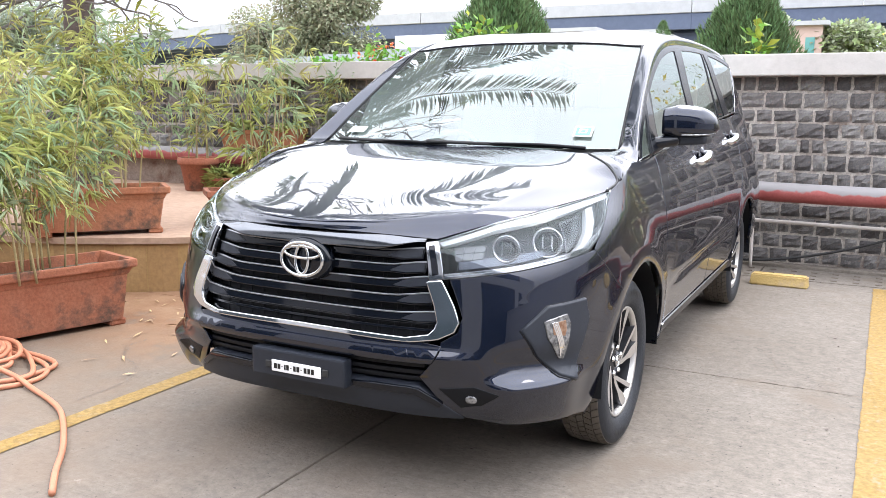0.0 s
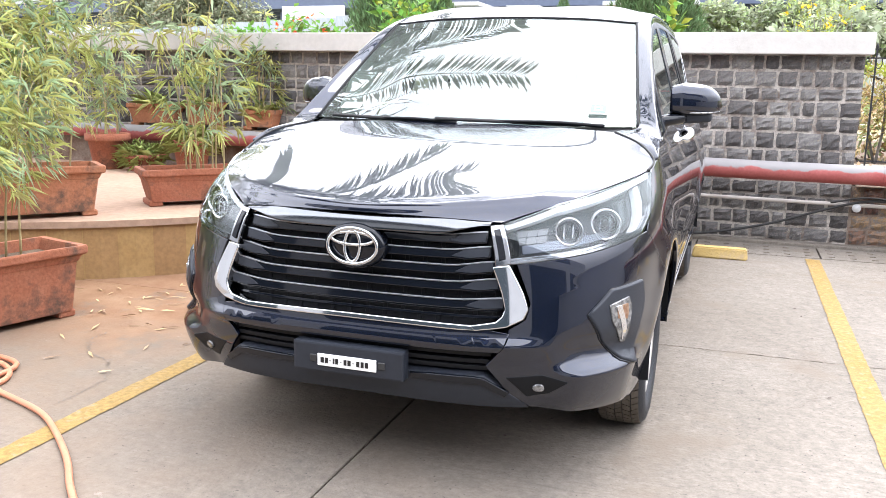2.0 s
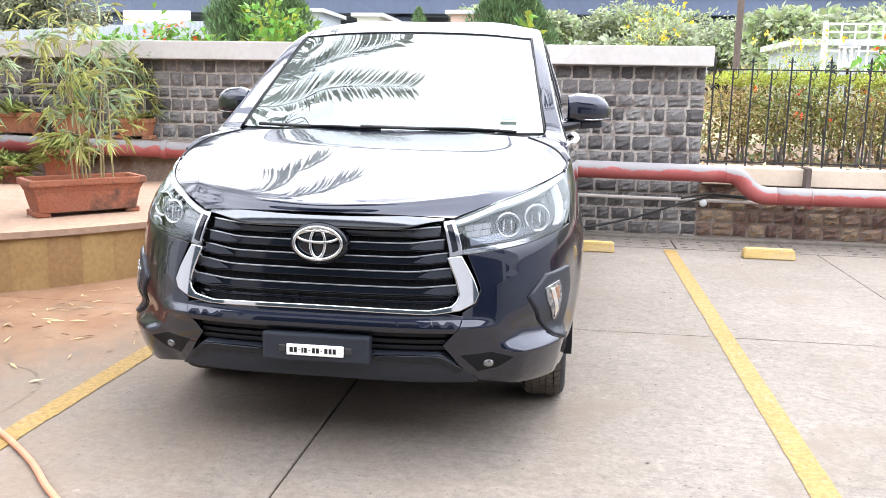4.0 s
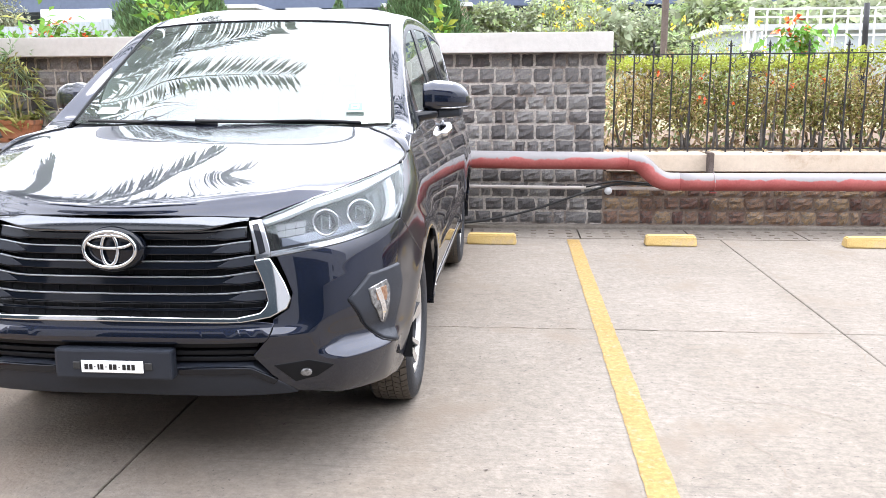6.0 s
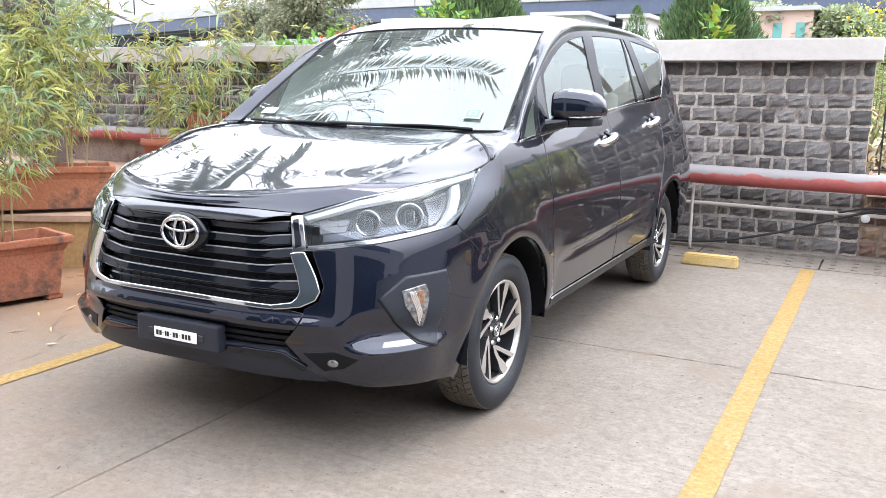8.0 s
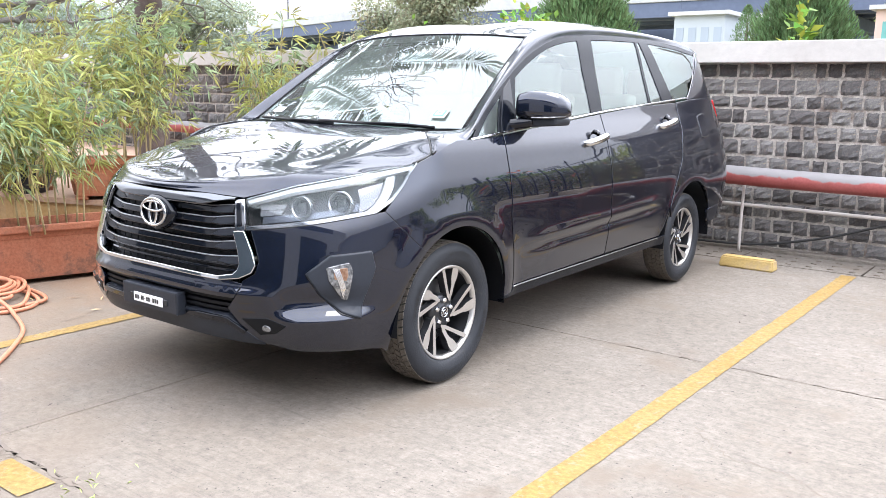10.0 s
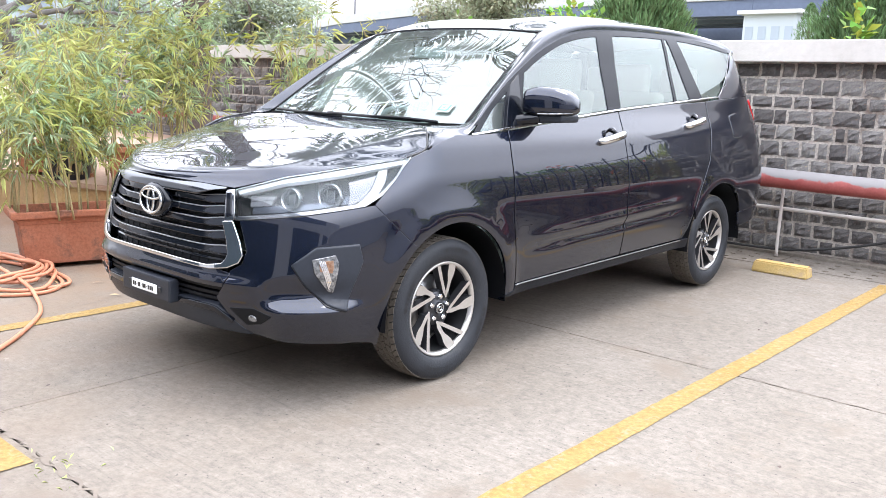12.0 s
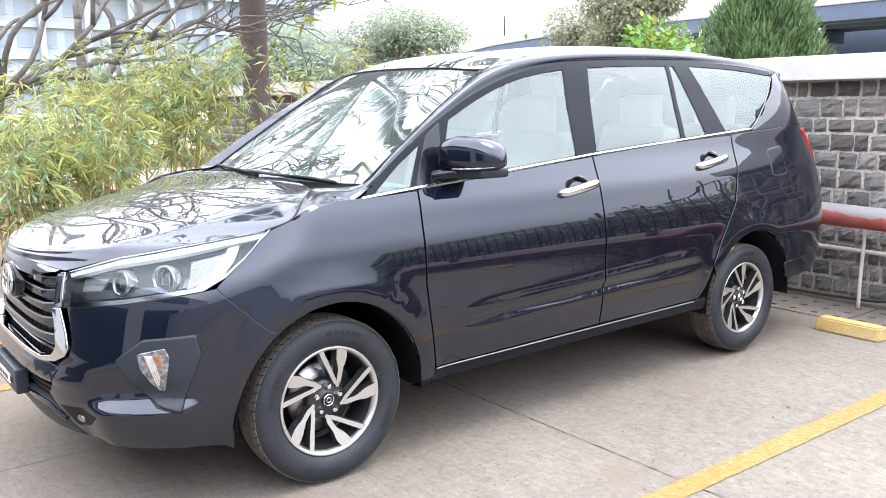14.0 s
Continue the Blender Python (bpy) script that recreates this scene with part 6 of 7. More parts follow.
def bamboo(at, count, height, spread, leaves, label, lean=.22, leaf=.118, mats=("bamboo_leaf", "bamboo_leaf_deep"), low=.35, group="bamboo clumps", reach=(.9, .5)):
    """A clump of thin canes with sprays of narrow drooping leaves."""
    b = thing("bamboo", label, "bamboo", pose(*at), group)
    joints = []
    verts_all = []
    for c in range(count):
        x, y = rng.uniform(-reach[0] / 2, reach[0] / 2) * .8, rng.uniform(-reach[1] / 2, reach[1] / 2) * .8
        h = height * rng.uniform(.68, 1.05)
        dx, dy = rng.normal(0, lean, 2) * h
        pts = [(x, y, -.02), (x + dx * .12, y + dy * .12, h * .35), (x + dx * .4, y + dy * .4, h * .7), (x + dx, y + dy, h)]
        part("cane", tube("cane", pts, [.0075, .006, .004, .002], MAT["cane"], 12, 5), b)
        line = rails(pts, 26)
        for i in range(26):
            if line[i][2] > low * h:
                joints.append(line[i])
    joints = np.array(joints)
    for mat, share in zip(mats, (.58, .42)):
        n = int(leaves * share * .98)
        # sprays: small twigs that carry five to seven leaves each
        k = n // 6
        root = joints[rng.integers(0, len(joints), k)]
        out = rng.normal(0, 1, (k, 3)) * np.array([1, 1, .45])
        out /= np.linalg.norm(out, axis=1, keepdims=True)
        tip = root + out * rng.uniform(.04, spread, (k, 1)) + np.array([0, 0, -.05]) * rng.random((k, 1))
        places = np.repeat(tip, 6, 0) + rng.normal(0, .010, (k * 6, 3))
        ways = np.repeat(out, 6, 0) + rng.normal(0, .62, (k * 6, 3)) + np.array([0, 0, -.40])
        me = leaf_cloud("leaves", places, ways, rng.uniform(.50, 1.28, k * 6) * leaf, rng.uniform(.040, .068, k * 6) * leaf, MAT[mat], rng, .22)
        ob = part("leaves", me, b)
        ob["kind"] = "stuff"
    return b


bamboo((-2.53, .05, .36), 11, 1.30, .26, 2470, "bushy yellow-green bamboo growing in the floor trough", reach=(.45, .85), low=.45)
bamboo((-2.62, -.45, .36), 7, 1.1, .24, 975, "smaller bamboo clump in the floor trough", reach=(.3, .3))
bamboo((-3.30, 1.10, TH + .28), 12, 1.35, .28, 2990, "tall bushy bamboo in the terrace trough", reach=(.6, .6))
bamboo((-3.95, .55, TH + .1), 16, 1.35, .30, 1950, "dense bamboo behind the floor trough", reach=(.8, .5))
bamboo((-4.75, 1.0, TH + .1), 14, 1.55, .32, 1820, "dense bamboo at the back of the terrace", reach=(.9, .6))
bamboo((-5.1, -.3, .0), 14, 1.75, .34, 1950, "bamboo thicket beside the terrace", reach=(1.1, .6))
bamboo((-4.0, -.75, .0), 10, 1.6, .30, 1690, "bamboo thicket by the yard edge", reach=(.8, .5))
bamboo((-2.66, 2.20, TH + .2), 8, 1.45, .24, 676, "thin sparse bamboo in the shallow trough", .14, .14, low=.25, reach=(.40, .20))
bamboo((-4.95, 3.86, TH + .3), 6, 1.35, .22, 676, "thin sparse bamboo growing in a round pot", .12, .13, low=.25, reach=(.26, .26))
bamboo((-3.50, 4.45, .95), 6, 1.0, .20, 468, "short sparse bamboo growing in a bench trough", .14, .13, low=.20, reach=(.28, .12))
bamboo((-4.18, 4.45, .98), 5, 1.05, .20, 390, "thin bamboo shoots in a bench trough", .16, .13, low=.25, reach=(.3, .12))


def tuft(at, n, length, width, label, mat="fern", upright=.6, name="potted_fern"):
    t = thing(name, label, "plant", pose(*at), "small plants")
    ways = rng.normal(0, 1, (n, 3)) * np.array([.9, .9, .35]) + np.array([0, 0, upright])
    me = leaf_cloud("leaves", rng.normal(0, .065, (n, 3)) * np.array([1, 1, .55]), ways, rng.uniform(.6, 1.1, n) * length, np.full(n, width), MAT[mat], rng, .35)
    ob = part("leaves", me, t)
    ob["kind"] = "stuff"


tuft((-4.50, 3.84, TH + .14), 1500, .20, .0016, "feathery green fern in a shallow pot")
tuft((-3.95, 3.86, TH + .30), 1700, .22, .0016, "fine grassy fern spilling from its pot")

tuft((-4.80, 4.45, 1.01), 70, .26, .012, "thin green plant in a bench trough", "fern", 1.0)
tuft((-4.18, 4.45, 1.03), 60, .22, .010, "thin dry plant in a bench trough", "fern", 1.0)
tuft((-3.50, 4.45, .98), 60, .26, .012, "spindly plant in a bench trough", "bamboo_leaf", 1.0)

# fallen leaves by the trough
n = 80
places = np.stack([rng.normal(-1.95, .55, n), rng.normal(.62, .5, n), np.full(n, .008)], 1)
places = np.array([p for p in places if p[0] < -1.2 and (p[0] - TC[0]) ** 2 + (p[1] - TC[1]) ** 2 > (TR + .06) ** 2 and not (-2.8 < p[0] < -2.25 and -.5 < p[1] < .5)])
ways = rng.normal(0, 1, (len(places), 3)) * np.array([1, 1, .02])
fallen = thing("fallen_leaves", "dry bamboo leaves lying on the stained floor", "leaves", kind="stuff", me=leaf_cloud("fallen_leaves", places, ways, rng.uniform(.07, .12, len(places)), rng.uniform(.005, .008, len(places)), MAT["dry_leaf"], rng, .0, .05))
n = 70
places = np.stack([rng.uniform(-1.5, 4.5, n), rng.uniform(-2.5, 3.8, n), np.full(n, .004)], 1)
ways = rng.normal(0, 1, (n, 3)) * np.array([1, 1, .05])
thing("yard_litter", "tiny dark leaf bits scattered on the concrete", "litter", kind="stuff", me=leaf_cloud("yard_litter", places, ways, rng.uniform(.012, .035, n), rng.uniform(.003, .007, n), MAT["bark"], rng, .0, .05))

tuft((.61, -1.60, -.005), 34, .035, .003, "tiny green weed growing in the slab joint", "fern", 1.0, "weed")

# coiled hose
hose = thing("garden_hose", "pinkish orange rubber hose coiled on the floor", "hose")
pts = []
for k in range(58):
    a = k * .60 + .25 * math.sin(k * .37)
    r = .40 + .10 * math.sin(k * .53 + 1) + .05 * math.sin(k * 1.9)
    pts.append((-2.42 + r * 1.12 * math.cos(a) + .05 * math.sin(k * .8), -.66 + r * .72 * math.sin(a), .014 + .0013 * k + .004 * math.sin(k * 1.7)))
pts += [(-1.98, -.66, .05), (-1.68, -.71, .014), (-1.42, -.80, .014), (-1.25, -.90, .013), (-1.0, -1.10, .013), (-.84, -1.26, .013), (-.70, -1.385, .013)]
part("hose_coil", tube("hose_coil", pts, .0125, MAT["rubber"], 5 * len(pts), 8), hose)
pts2 = [(-2.35, -.40, .03), (-2.05, -.40, .014), (-1.86, -.50, .013), (-1.80, -.66, .013), (-1.92, -.86, .013), (-2.2, -1.02, .02), (-2.5, -1.0, .03)]
part("hose_loop", tube("hose_loop", pts2, .0125, MAT["rubber"], 40, 8), hose)


# ---- trees ----
def limb_tree(name, label, base, first, levels, seed, radius, mat, spread=.75, shrink=.72, lift=.25, group="", forks=()):
    """Bare forking limbs, joined as one branch mesh per order of branching."""
    r = random.Random(seed)
    t = thing(name, label, "tree", pose(*base), group)
    tips = [(Vector((0, 0, 0)), Vector(first), radius)]
    if forks:
        part("trunk", tube("trunk", ((0, 0, 0), tuple(Vector(first) * .5 + Vector((.03, -.02, 0))), first), [radius * 1.4, radius * 1.1, radius], MAT[mat], 9, 9), t)
        tips = [(Vector(first), Vector(d), radius * .74) for d in forks]
    out = []
    for lv in range(levels):
        nxt = []
        verts, faces = [], []
        for p, d, rad in tips:
            bend = Vector((r.gauss(0, .12), r.gauss(0, .12), r.gauss(.05, .08))) * d.length
            q = p + d
            pts = [tuple(p), tuple(p + d * .5 + bend), tuple(q)]
            me = tube("tmp", pts, [rad, rad * .86, rad * .74], None, 7, 7, caps=True)
            me.name = "limb"
            me.materials.append(MAT[mat])
            if lv < 4:
                part("limb", me, t)
            else:
                o = len(verts)
                verts += [v.co.copy() for v in me.vertices]
                faces += [tuple(o + i for i in f.vertices) for f in me.polygons]
                bpy.data.meshes.remove(me)
            for _ in range(2 if r.random() < .72 or lv == 0 else 3):
                w = Vector((r.gauss(0, 1), r.gauss(0, 1), r.gauss(.2, .6))).normalized()
                nd = (d.normalized() + w * spread + Vector((0, 0, lift))).normalized() * d.length * r.uniform(shrink - .12, shrink + .14)
                nxt.append((q, nd, rad * .74))
        if verts:
            twigs = part("twig_tangle", mesh_of("twig_tangle", verts, faces, MAT[mat], True), t)
            twigs["kind"] = "stuff"
        tips = nxt
        out = [q for q, _, _ in tips]
    return t, out


frangi, tips = limb_tree("frangipani", "bare grey forking frangipani tree with few leaves", (-5.0, -.12, .35), (.06, .16, 1.22), 6, 8, .040, "branch", spread=.66, shrink=.80, lift=.02, forks=((.1, 1.0, .30), (.05, .80, .50), (.0, .42, .68), (-.25, 1.15, .17), (.2, -.2, .6), (-.5, .1, .5), (.35, .75, .62), (.45, .35, .80), (.3, 1.25, .50)))
tp = np.array([tuple(p) for p in tips])
pick = tp[rng.integers(0, len(tp), 90)].repeat(4, 0)
ob = part("leaves", leaf_cloud("leaves", pick + rng.normal(0, .02, (360, 3)), rng.normal(0, 1, (360, 3)) + np.array([0, 0, .3]), rng.uniform(.12, .24, 360), rng.uniform(.018, .030, 360), MAT["hedge_top"], rng, .25), frangi)
ob["kind"] = "stuff"
frangi2, tips2 = limb_tree("frangipani", "second bare frangipani tree behind the bamboo", (-7.2, 1.2, .35), (.3, .1, 1.2), 6, 21, .08, "branch", spread=.85, shrink=.72, lift=.10)

# palm: ringed trunk and a crown of arching feather fronds
def frond(tip, rise, seed, leaflet=.52, pairs=80):
    """A frond from the crown at the origin to its tip: an arched rib with two rows of long drooping leaflets."""
    r = np.random.default_rng(seed)
    tip = np.array(tip, float)
    bend = tip * np.array((.5, .5, .30)) + np.array((0, 0, rise))
    k = np.linspace(0, 1, 30)[:, None]
    spine = 2 * k * (1 - k) * bend + k * k * tip
    ts = np.repeat(np.linspace(.14, .995, pairs), 2)
    side = np.tile([-1.0, 1.0], pairs)[:, None]
    base = np.stack([np.interp(ts, k[:, 0], spine[:, i]) for i in range(3)], 1)
    ahead = 2 * (1 - 2 * ts[:, None]) * bend + 2 * ts[:, None] * tip
    ahead /= np.linalg.norm(ahead, axis=1, keepdims=True)
    across = np.cross(ahead, [0, 0, 1])
    across /= np.linalg.norm(across, axis=1, keepdims=True) + 1e-9
    ways = across * side + ahead * (.55 + .5 * ts[:, None]) + np.array((0, 0, -.42)) + r.normal(0, .13, base.shape)
    lengths = leaflet * np.sin(np.pi * (.16 + .62 * ts)) ** .75 * r.uniform(.8, 1.1, len(ts))
    me = leaf_cloud("frond", base, ways, lengths, np.full(len(ts), .023), MAT["frond"], r, .20, .3)
    rib = tube("tmp", [tuple(p) for p in spine[::4]], [.030, .016, .005], None, 22, 5)
    bm = bmesh.new()
    bm.from_mesh(me)
    bm.from_mesh(rib)
    bm.to_mesh(me)
    bm.free()
    bpy.data.meshes.remove(rib)
    return me


def palm_tree(x, y, height, tips, label):
    """Tips: where each frond ends, as an offset from the crown, and how far it arches up."""
    t = thing("palm", label, "palm tree", pose(x, y, .35), "palms")
    prof = []
    for k in range(int(height / .042)):
        z = k * .042
        prof.append((.150 - .006 * z + .010 * ((k % 3) / 2) + .05 * math.exp(-z * 3), z))
    part("trunk", lathe("trunk", prof, MAT["bark"], 18), t)
    part("root_foot", lathe("root_foot", ((.24, -.36), (.23, -.1), (.20, .02)), MAT["bark"], 18), t)
    for k, (tip, rise) in enumerate(tips):
        part("frond", frond(tip, rise, k + 1), t, at=pose(0, 0, height - .05))


around = random.Random(6)
CROWN = [((4.3, .75, 1.3), .9), ((3.1, .75, 1.05), 1.0), ((4.6, -.5, 1.6), .9), ((4.0, 1.3, -.44), 1.1), ((3.4, 2.2, -.5), 1.2), ((2.4, .3, -1.2), 1.4), ((3.3, 1.0, .2), 1.3), ((1.6, 1.9, 1.6), .9), ((.6, .4, 2.8), .3), ((2.2, -1.8, 1.0), 1.0), ((1.9, 1.3, -1.0), 1.2)]
for k in range(6):
    a, far = radians(100 + k * 30 + around.uniform(-9, 9)), around.uniform(2.6, 3.9)
    CROWN.append(((far * math.cos(a), far * math.sin(a), around.uniform(-.9, 1.5)), around.uniform(.7, 1.3)))
palm_tree(-5.30, 2.70, 4.0, CROWN, "palm with ringed dark trunk and arching feather fronds")

# ---- fence, hedge and garden behind the wall ----
fence = thing("iron_fence", "black wrought iron fence with spear finials on the ledge", "fence")
FY, FZ0, FZ1 = 4.74, .69, 1.60
bar_mesh = bm_mesh("bar", box_bm(-.0065, .0065, -.0065, .0065, 0, FZ1 - FZ0 - .02, .001, 1), MAT["iron"])
tall_mesh = bm_mesh("bar", box_bm(-.007, .007, -.007, .007, 0, FZ1 - FZ0 + .04, .001, 1), MAT["iron"])


def finial_mesh():
    """A flat spear with two curled side leaves."""
    v, f = [], []
    me = lathe("tmp", ((.005, 0), (.010, .005), (.005, .012), (.009, .028), (.012, .040), (.007, .058), (0, .078)), None, 8)
    bm = bmesh.new()
    bm.from_mesh(me)
    for s in (-1, 1):
        t = tube("tmp2", ((0, 0, .008), (s * .015, 0, .024), (s * .026, 0, .028), (s * .028, 0, .016)), [.0045, .0045, .003], None, 9, 5)
        bm.from_mesh(t)
        bpy.data.meshes.remove(t)
    bpy.data.meshes.remove(me)
    return bm_mesh("finial", bm, MAT["iron"], True)


def hoop_mesh():
    me = tube("hoop", ((-.045, 0, 0), (-.042, 0, -.05), (-.062, 0, -.082), (-.085, 0, -.07), (-.083, 0, -.045)), .0045, MAT["iron"], 16, 5)
    return me


fin, hoop = finial_mesh(), hoop_mesh()
k, x = 0, 2.16
while x < 9.5:
    if k % 2 == 0:
        part("post", tall_mesh, fence, at=pose(x, FY, FZ0))
        part("finial", fin, fence, at=pose(x, FY, FZ1 + .035))
    else:
        part("bar", bar_mesh, fence, at=pose(x, FY, FZ0))
    part("scroll", hoop, fence, at=pose(x + .09, FY, FZ1 - .018))
    x += .173
    k += 1
part("rail", box("rail", 2.09, 9.6, FY - .005, FY + .005, FZ1 - .022, FZ1 - .010, MAT["iron"]), fence)
part("rail", box("rail", 2.09, 9.6, FY - .005, FY + .005, FZ0 + .03, FZ0 + .042, MAT["iron"]), fence)


def scatter(name, label, category, boxes, leaves, length, width, mat, group="", twigs=0, shape=None, ups=.3, seed=3, foot=None):
    """A bush: leaves scattered through soft lumps, on a few woody stems."""
    r = np.random.default_rng(seed)
    t = thing(name, label, category, group=group)
    total = sum(w for *_, w in boxes)
    for n_mat, (m, share) in enumerate(mat):
        places, outs = [], []
        for cx, cy, cz, rx, ry, rz, w in boxes:
            k = int(leaves * share * w / total)
            d = r.normal(0, 1, (k, 3))
            d /= np.linalg.norm(d, axis=1, keepdims=True)
            rad = r.random((k, 1)) ** .42
            lump = 1 + .22 * np.sin(d[:, :1] * 5 + seed) * np.sin(d[:, 1:2] * 4 + 1) + .12 * np.sin(d[:, 2:] * 9)
            places.append(np.array([cx, cy, cz]) + d * rad * lump * np.array([rx, ry, rz]))
            outs.append(d)
        places, outs = np.concatenate(places), np.concatenate(outs)
        ways = outs + r.normal(0, .8, places.shape) + np.array([0, 0, ups])
        me = leaf_cloud("foliage", places, ways, r.uniform(.6, 1.2, len(places)) * length, r.uniform(.7, 1.2, len(places)) * width, MAT[m], r, .2)
        ob = part("foliage", me, t)
        ob["kind"] = "stuff"
    for k in range(twigs):
        cx, cy, cz, rx, ry, rz, w = boxes[k % len(boxes)]
        x0, y0 = cx + r.uniform(-.5, .5) * rx, cy + r.uniform(-.4, .4) * ry
        part("stem", tube("stem", ((x0, y0, foot or cz - rz * 1.05), (x0 + r.normal(0, .05), y0, cz - rz * .3), (x0 + r.normal(0, .2) * rx, y0 + r.normal(0, .2) * ry, cz + rz * .6)), [.014, .010, .004], MAT["branch"], 9, 5), t)
    return t


hb = [(2.45 + i * .42, 5.12 + .05 * (i % 3), 1.16, .34, .24, .34, 1) for i in range(17)]
scatter("hedge", "clipped yellow-green hedge, thin and twiggy below", "hedge", hb, 26000, .048, .013, (("hedge", .85), ("dry_leaf", .15)), twigs=60, seed=5, foot=.66)
ht = [(2.4 + i * .40, 5.10, 1.50 + .14 * min(1, max(0, i - 4) / 3), .30, .24, .06 + .10 * min(1, max(0, i - 4) / 3), 1) for i in range(18)]
scatter("hedge", "bright new growth along the hedge top", "hedge", ht, 11000, .042, .012, (("hedge_top", 1.0),), seed=6, ups=.9)
hz = [(2.3 + i * .6, 5.55, .90, .5, .36, .34, 1) for i in range(13)]
scatter("undergrowth", "low green and brown growth behind the hedge", "shrub", hz, 7000, .08, .02, (("wild", .35), ("dry_leaf", .65)), twigs=30, seed=7, foot=.66)
n = 420
places = np.stack([rng.uniform(2.1, 9, n), rng.uniform(4.6, 5.6, n), np.full(n, .69)], 1)
thing("leaf_litter", "dry brown leaves under the hedge", "leaves", kind="stuff", me=leaf_cloud("leaf_litter", places, rng.normal(0, 1, (n, 3)) * np.array([1, 1, .25]), rng.uniform(.05, .09, n), rng.uniform(.012, .02, n), MAT["dry_leaf"], rng, 0, .1))


def blossoms(name, label, centre, n, size, mat, spread, leaf=120):
    t = thing(name, label, "flower", pose(*centre), "flowers")
    p = rng.normal(0, 1, (n, 3)) * np.array(spread)
    k = 6
    places = np.repeat(p, k, 0) + rng.normal(0, size * .2, (n * k, 3))
    ob = part("petals", leaf_cloud("petals", places, rng.normal(0, 1, (n * k, 3)) + np.array([0, -.4, .4]), np.full(n * k, size), np.full(n * k, size * .34), MAT[mat], rng, .1), t)
    ob["kind"] = "stuff"
    if leaf:
        q = rng.normal(0, 1, (leaf, 3)) * np.array(spread) * 1.3 - np.array([0, 0, spread[2]])
        ob = part("foliage", leaf_cloud("foliage", q, rng.normal(0, 1, (leaf, 3)), np.full(leaf, .12), np.full(leaf, .026), MAT["broad"], rng, .25), t)
        ob["kind"] = "stuff"
    return t


blossoms("orange_flower", "orange-red flower heads on a leafy bush behind the wall", (-3.55, 5.30, 1.90), 10, .055, "bloom_orange", (.10, .08, .10), 160)
blossoms("orange_flower", "smaller orange flowers beside the leafy bush", (-3.18, 5.30, 1.83), 5, .05, "bloom_orange", (.09, .06, .04), 120)
blossoms("orange_flower", "red-orange flower cluster on a tall leafy stem", (4.02, 5.55, 1.80), 9, .06, "bloom_orange", (.11, .06, .07), 150)
blossoms("orange_flower", "scattered red flowers inside the hedge", (3.4, 5.0, 1.35), 12, .035, "bloom_orange", (.55, .1, .10), 0)
scatter("garden_bush", "low green leafy bush behind the wall", "shrub", [(-4.25, 5.4, 1.72, .40, .3, .16, 1)], 420, .10, .028, (("broad", 1.0),), seed=9)
scatter("garden_bush", "round bush of broad glossy leaves behind the wall", "shrub", [(-2.6, 6.3, 1.45, .62, .5, .80, 1)], 2100, .14, .038, (("broad", .75), ("hedge_top", .25)), twigs=8, seed=10)
scatter("sapling", "bright green leafy sapling before the conifer", "shrub", [(.28, 7.4, 1.45, .16, .14, .85, 1)], 330, .18, .05, (("hedge_top", .5), ("broad", .5)), twigs=6, seed=12)


def conifer(at, h, r, label, n, seed):
    """An egg-shaped clipped conifer of upright scaly sprays."""
    q = np.random.default_rng(seed)
    t = thing("conifer", label, "tree", pose(*at), "conifers")
    part("trunk", tube("trunk", ((0, 0, 0), (0, 0, h * .5), (0, 0, h * .9)), [.07, .05, .015], MAT["bark"], 9, 8), t)
    z = q.random(n) ** .9
    prof = np.sin(np.pi * np.clip(.10 + .90 * z, 0, 1)) ** .62 * (1 - .35 * z)
    a = q.uniform(0, 2 * np.pi, n)
    lump = 1 + .14 * np.sin(a * 5 + z * 14) + .08 * np.sin(a * 11 - z * 23)
    rad = r * prof * lump * (q.random(n) ** .30)
    places = np.stack([rad * np.cos(a), rad * np.sin(a), .12 * h + z * h * .88], 1)
    ways = np.stack([np.cos(a) * .55, np.sin(a) * .55, np.full(n, 1.0)], 1) + q.normal(0, .30, (n, 3))
    ob = part("foliage", leaf_cloud("foliage", places, ways, q.uniform(.06, .12, n) * (r / .8), q.uniform(.008, .014, n) * (r / .8), MAT["thuja"], q, -.05), t)
    ob["kind"] = "stuff"


conifer((-.05, 8.8, .62), 2.35, .78, "dense dark green conifer behind the wall", 26000, 1)
conifer((-4.85, 11.8, .62), 3.1, 1.15, "broad dark green conifer on the land beyond", 26000, 2)
conifer((-2.05, 12.6, .62), 2.25, .40, "small pointed conifer farther off", 7000, 3)


def flowery(cx, cy, w, h, seed, label):
    scatter("flowering_bush", label, "shrub", [(cx + w * dx, cy + .2 * dx, .62 + h * .5, w * .55, .6, h * .55, 1) for dx in (-.6, 0, .55)], 2600, .10, .014, (("wild", .8), ("hedge_top", .2)), "flowering bushes", 10, seed=seed)
    q = np.random.default_rng(seed)
    n = 24
    p = np.stack([cx + q.normal(0, .55, n) * w, cy - .3 + q.normal(0, .4, n), .62 + h * q.uniform(.55, 1.12, n)], 1)
    k = 5
    pl = np.repeat(p, k, 0) + q.normal(0, .02, (n * k, 3))
    thing("yellow_blossoms", "yellow blossoms on tall bushes beyond the wall", "flower", kind="stuff", me=leaf_cloud("yellow_blossoms", pl, q.normal(0, 1, (n * k, 3)), np.full(n * k, .06), np.full(n * k, .022), MAT["bloom_yellow"], q, .1))


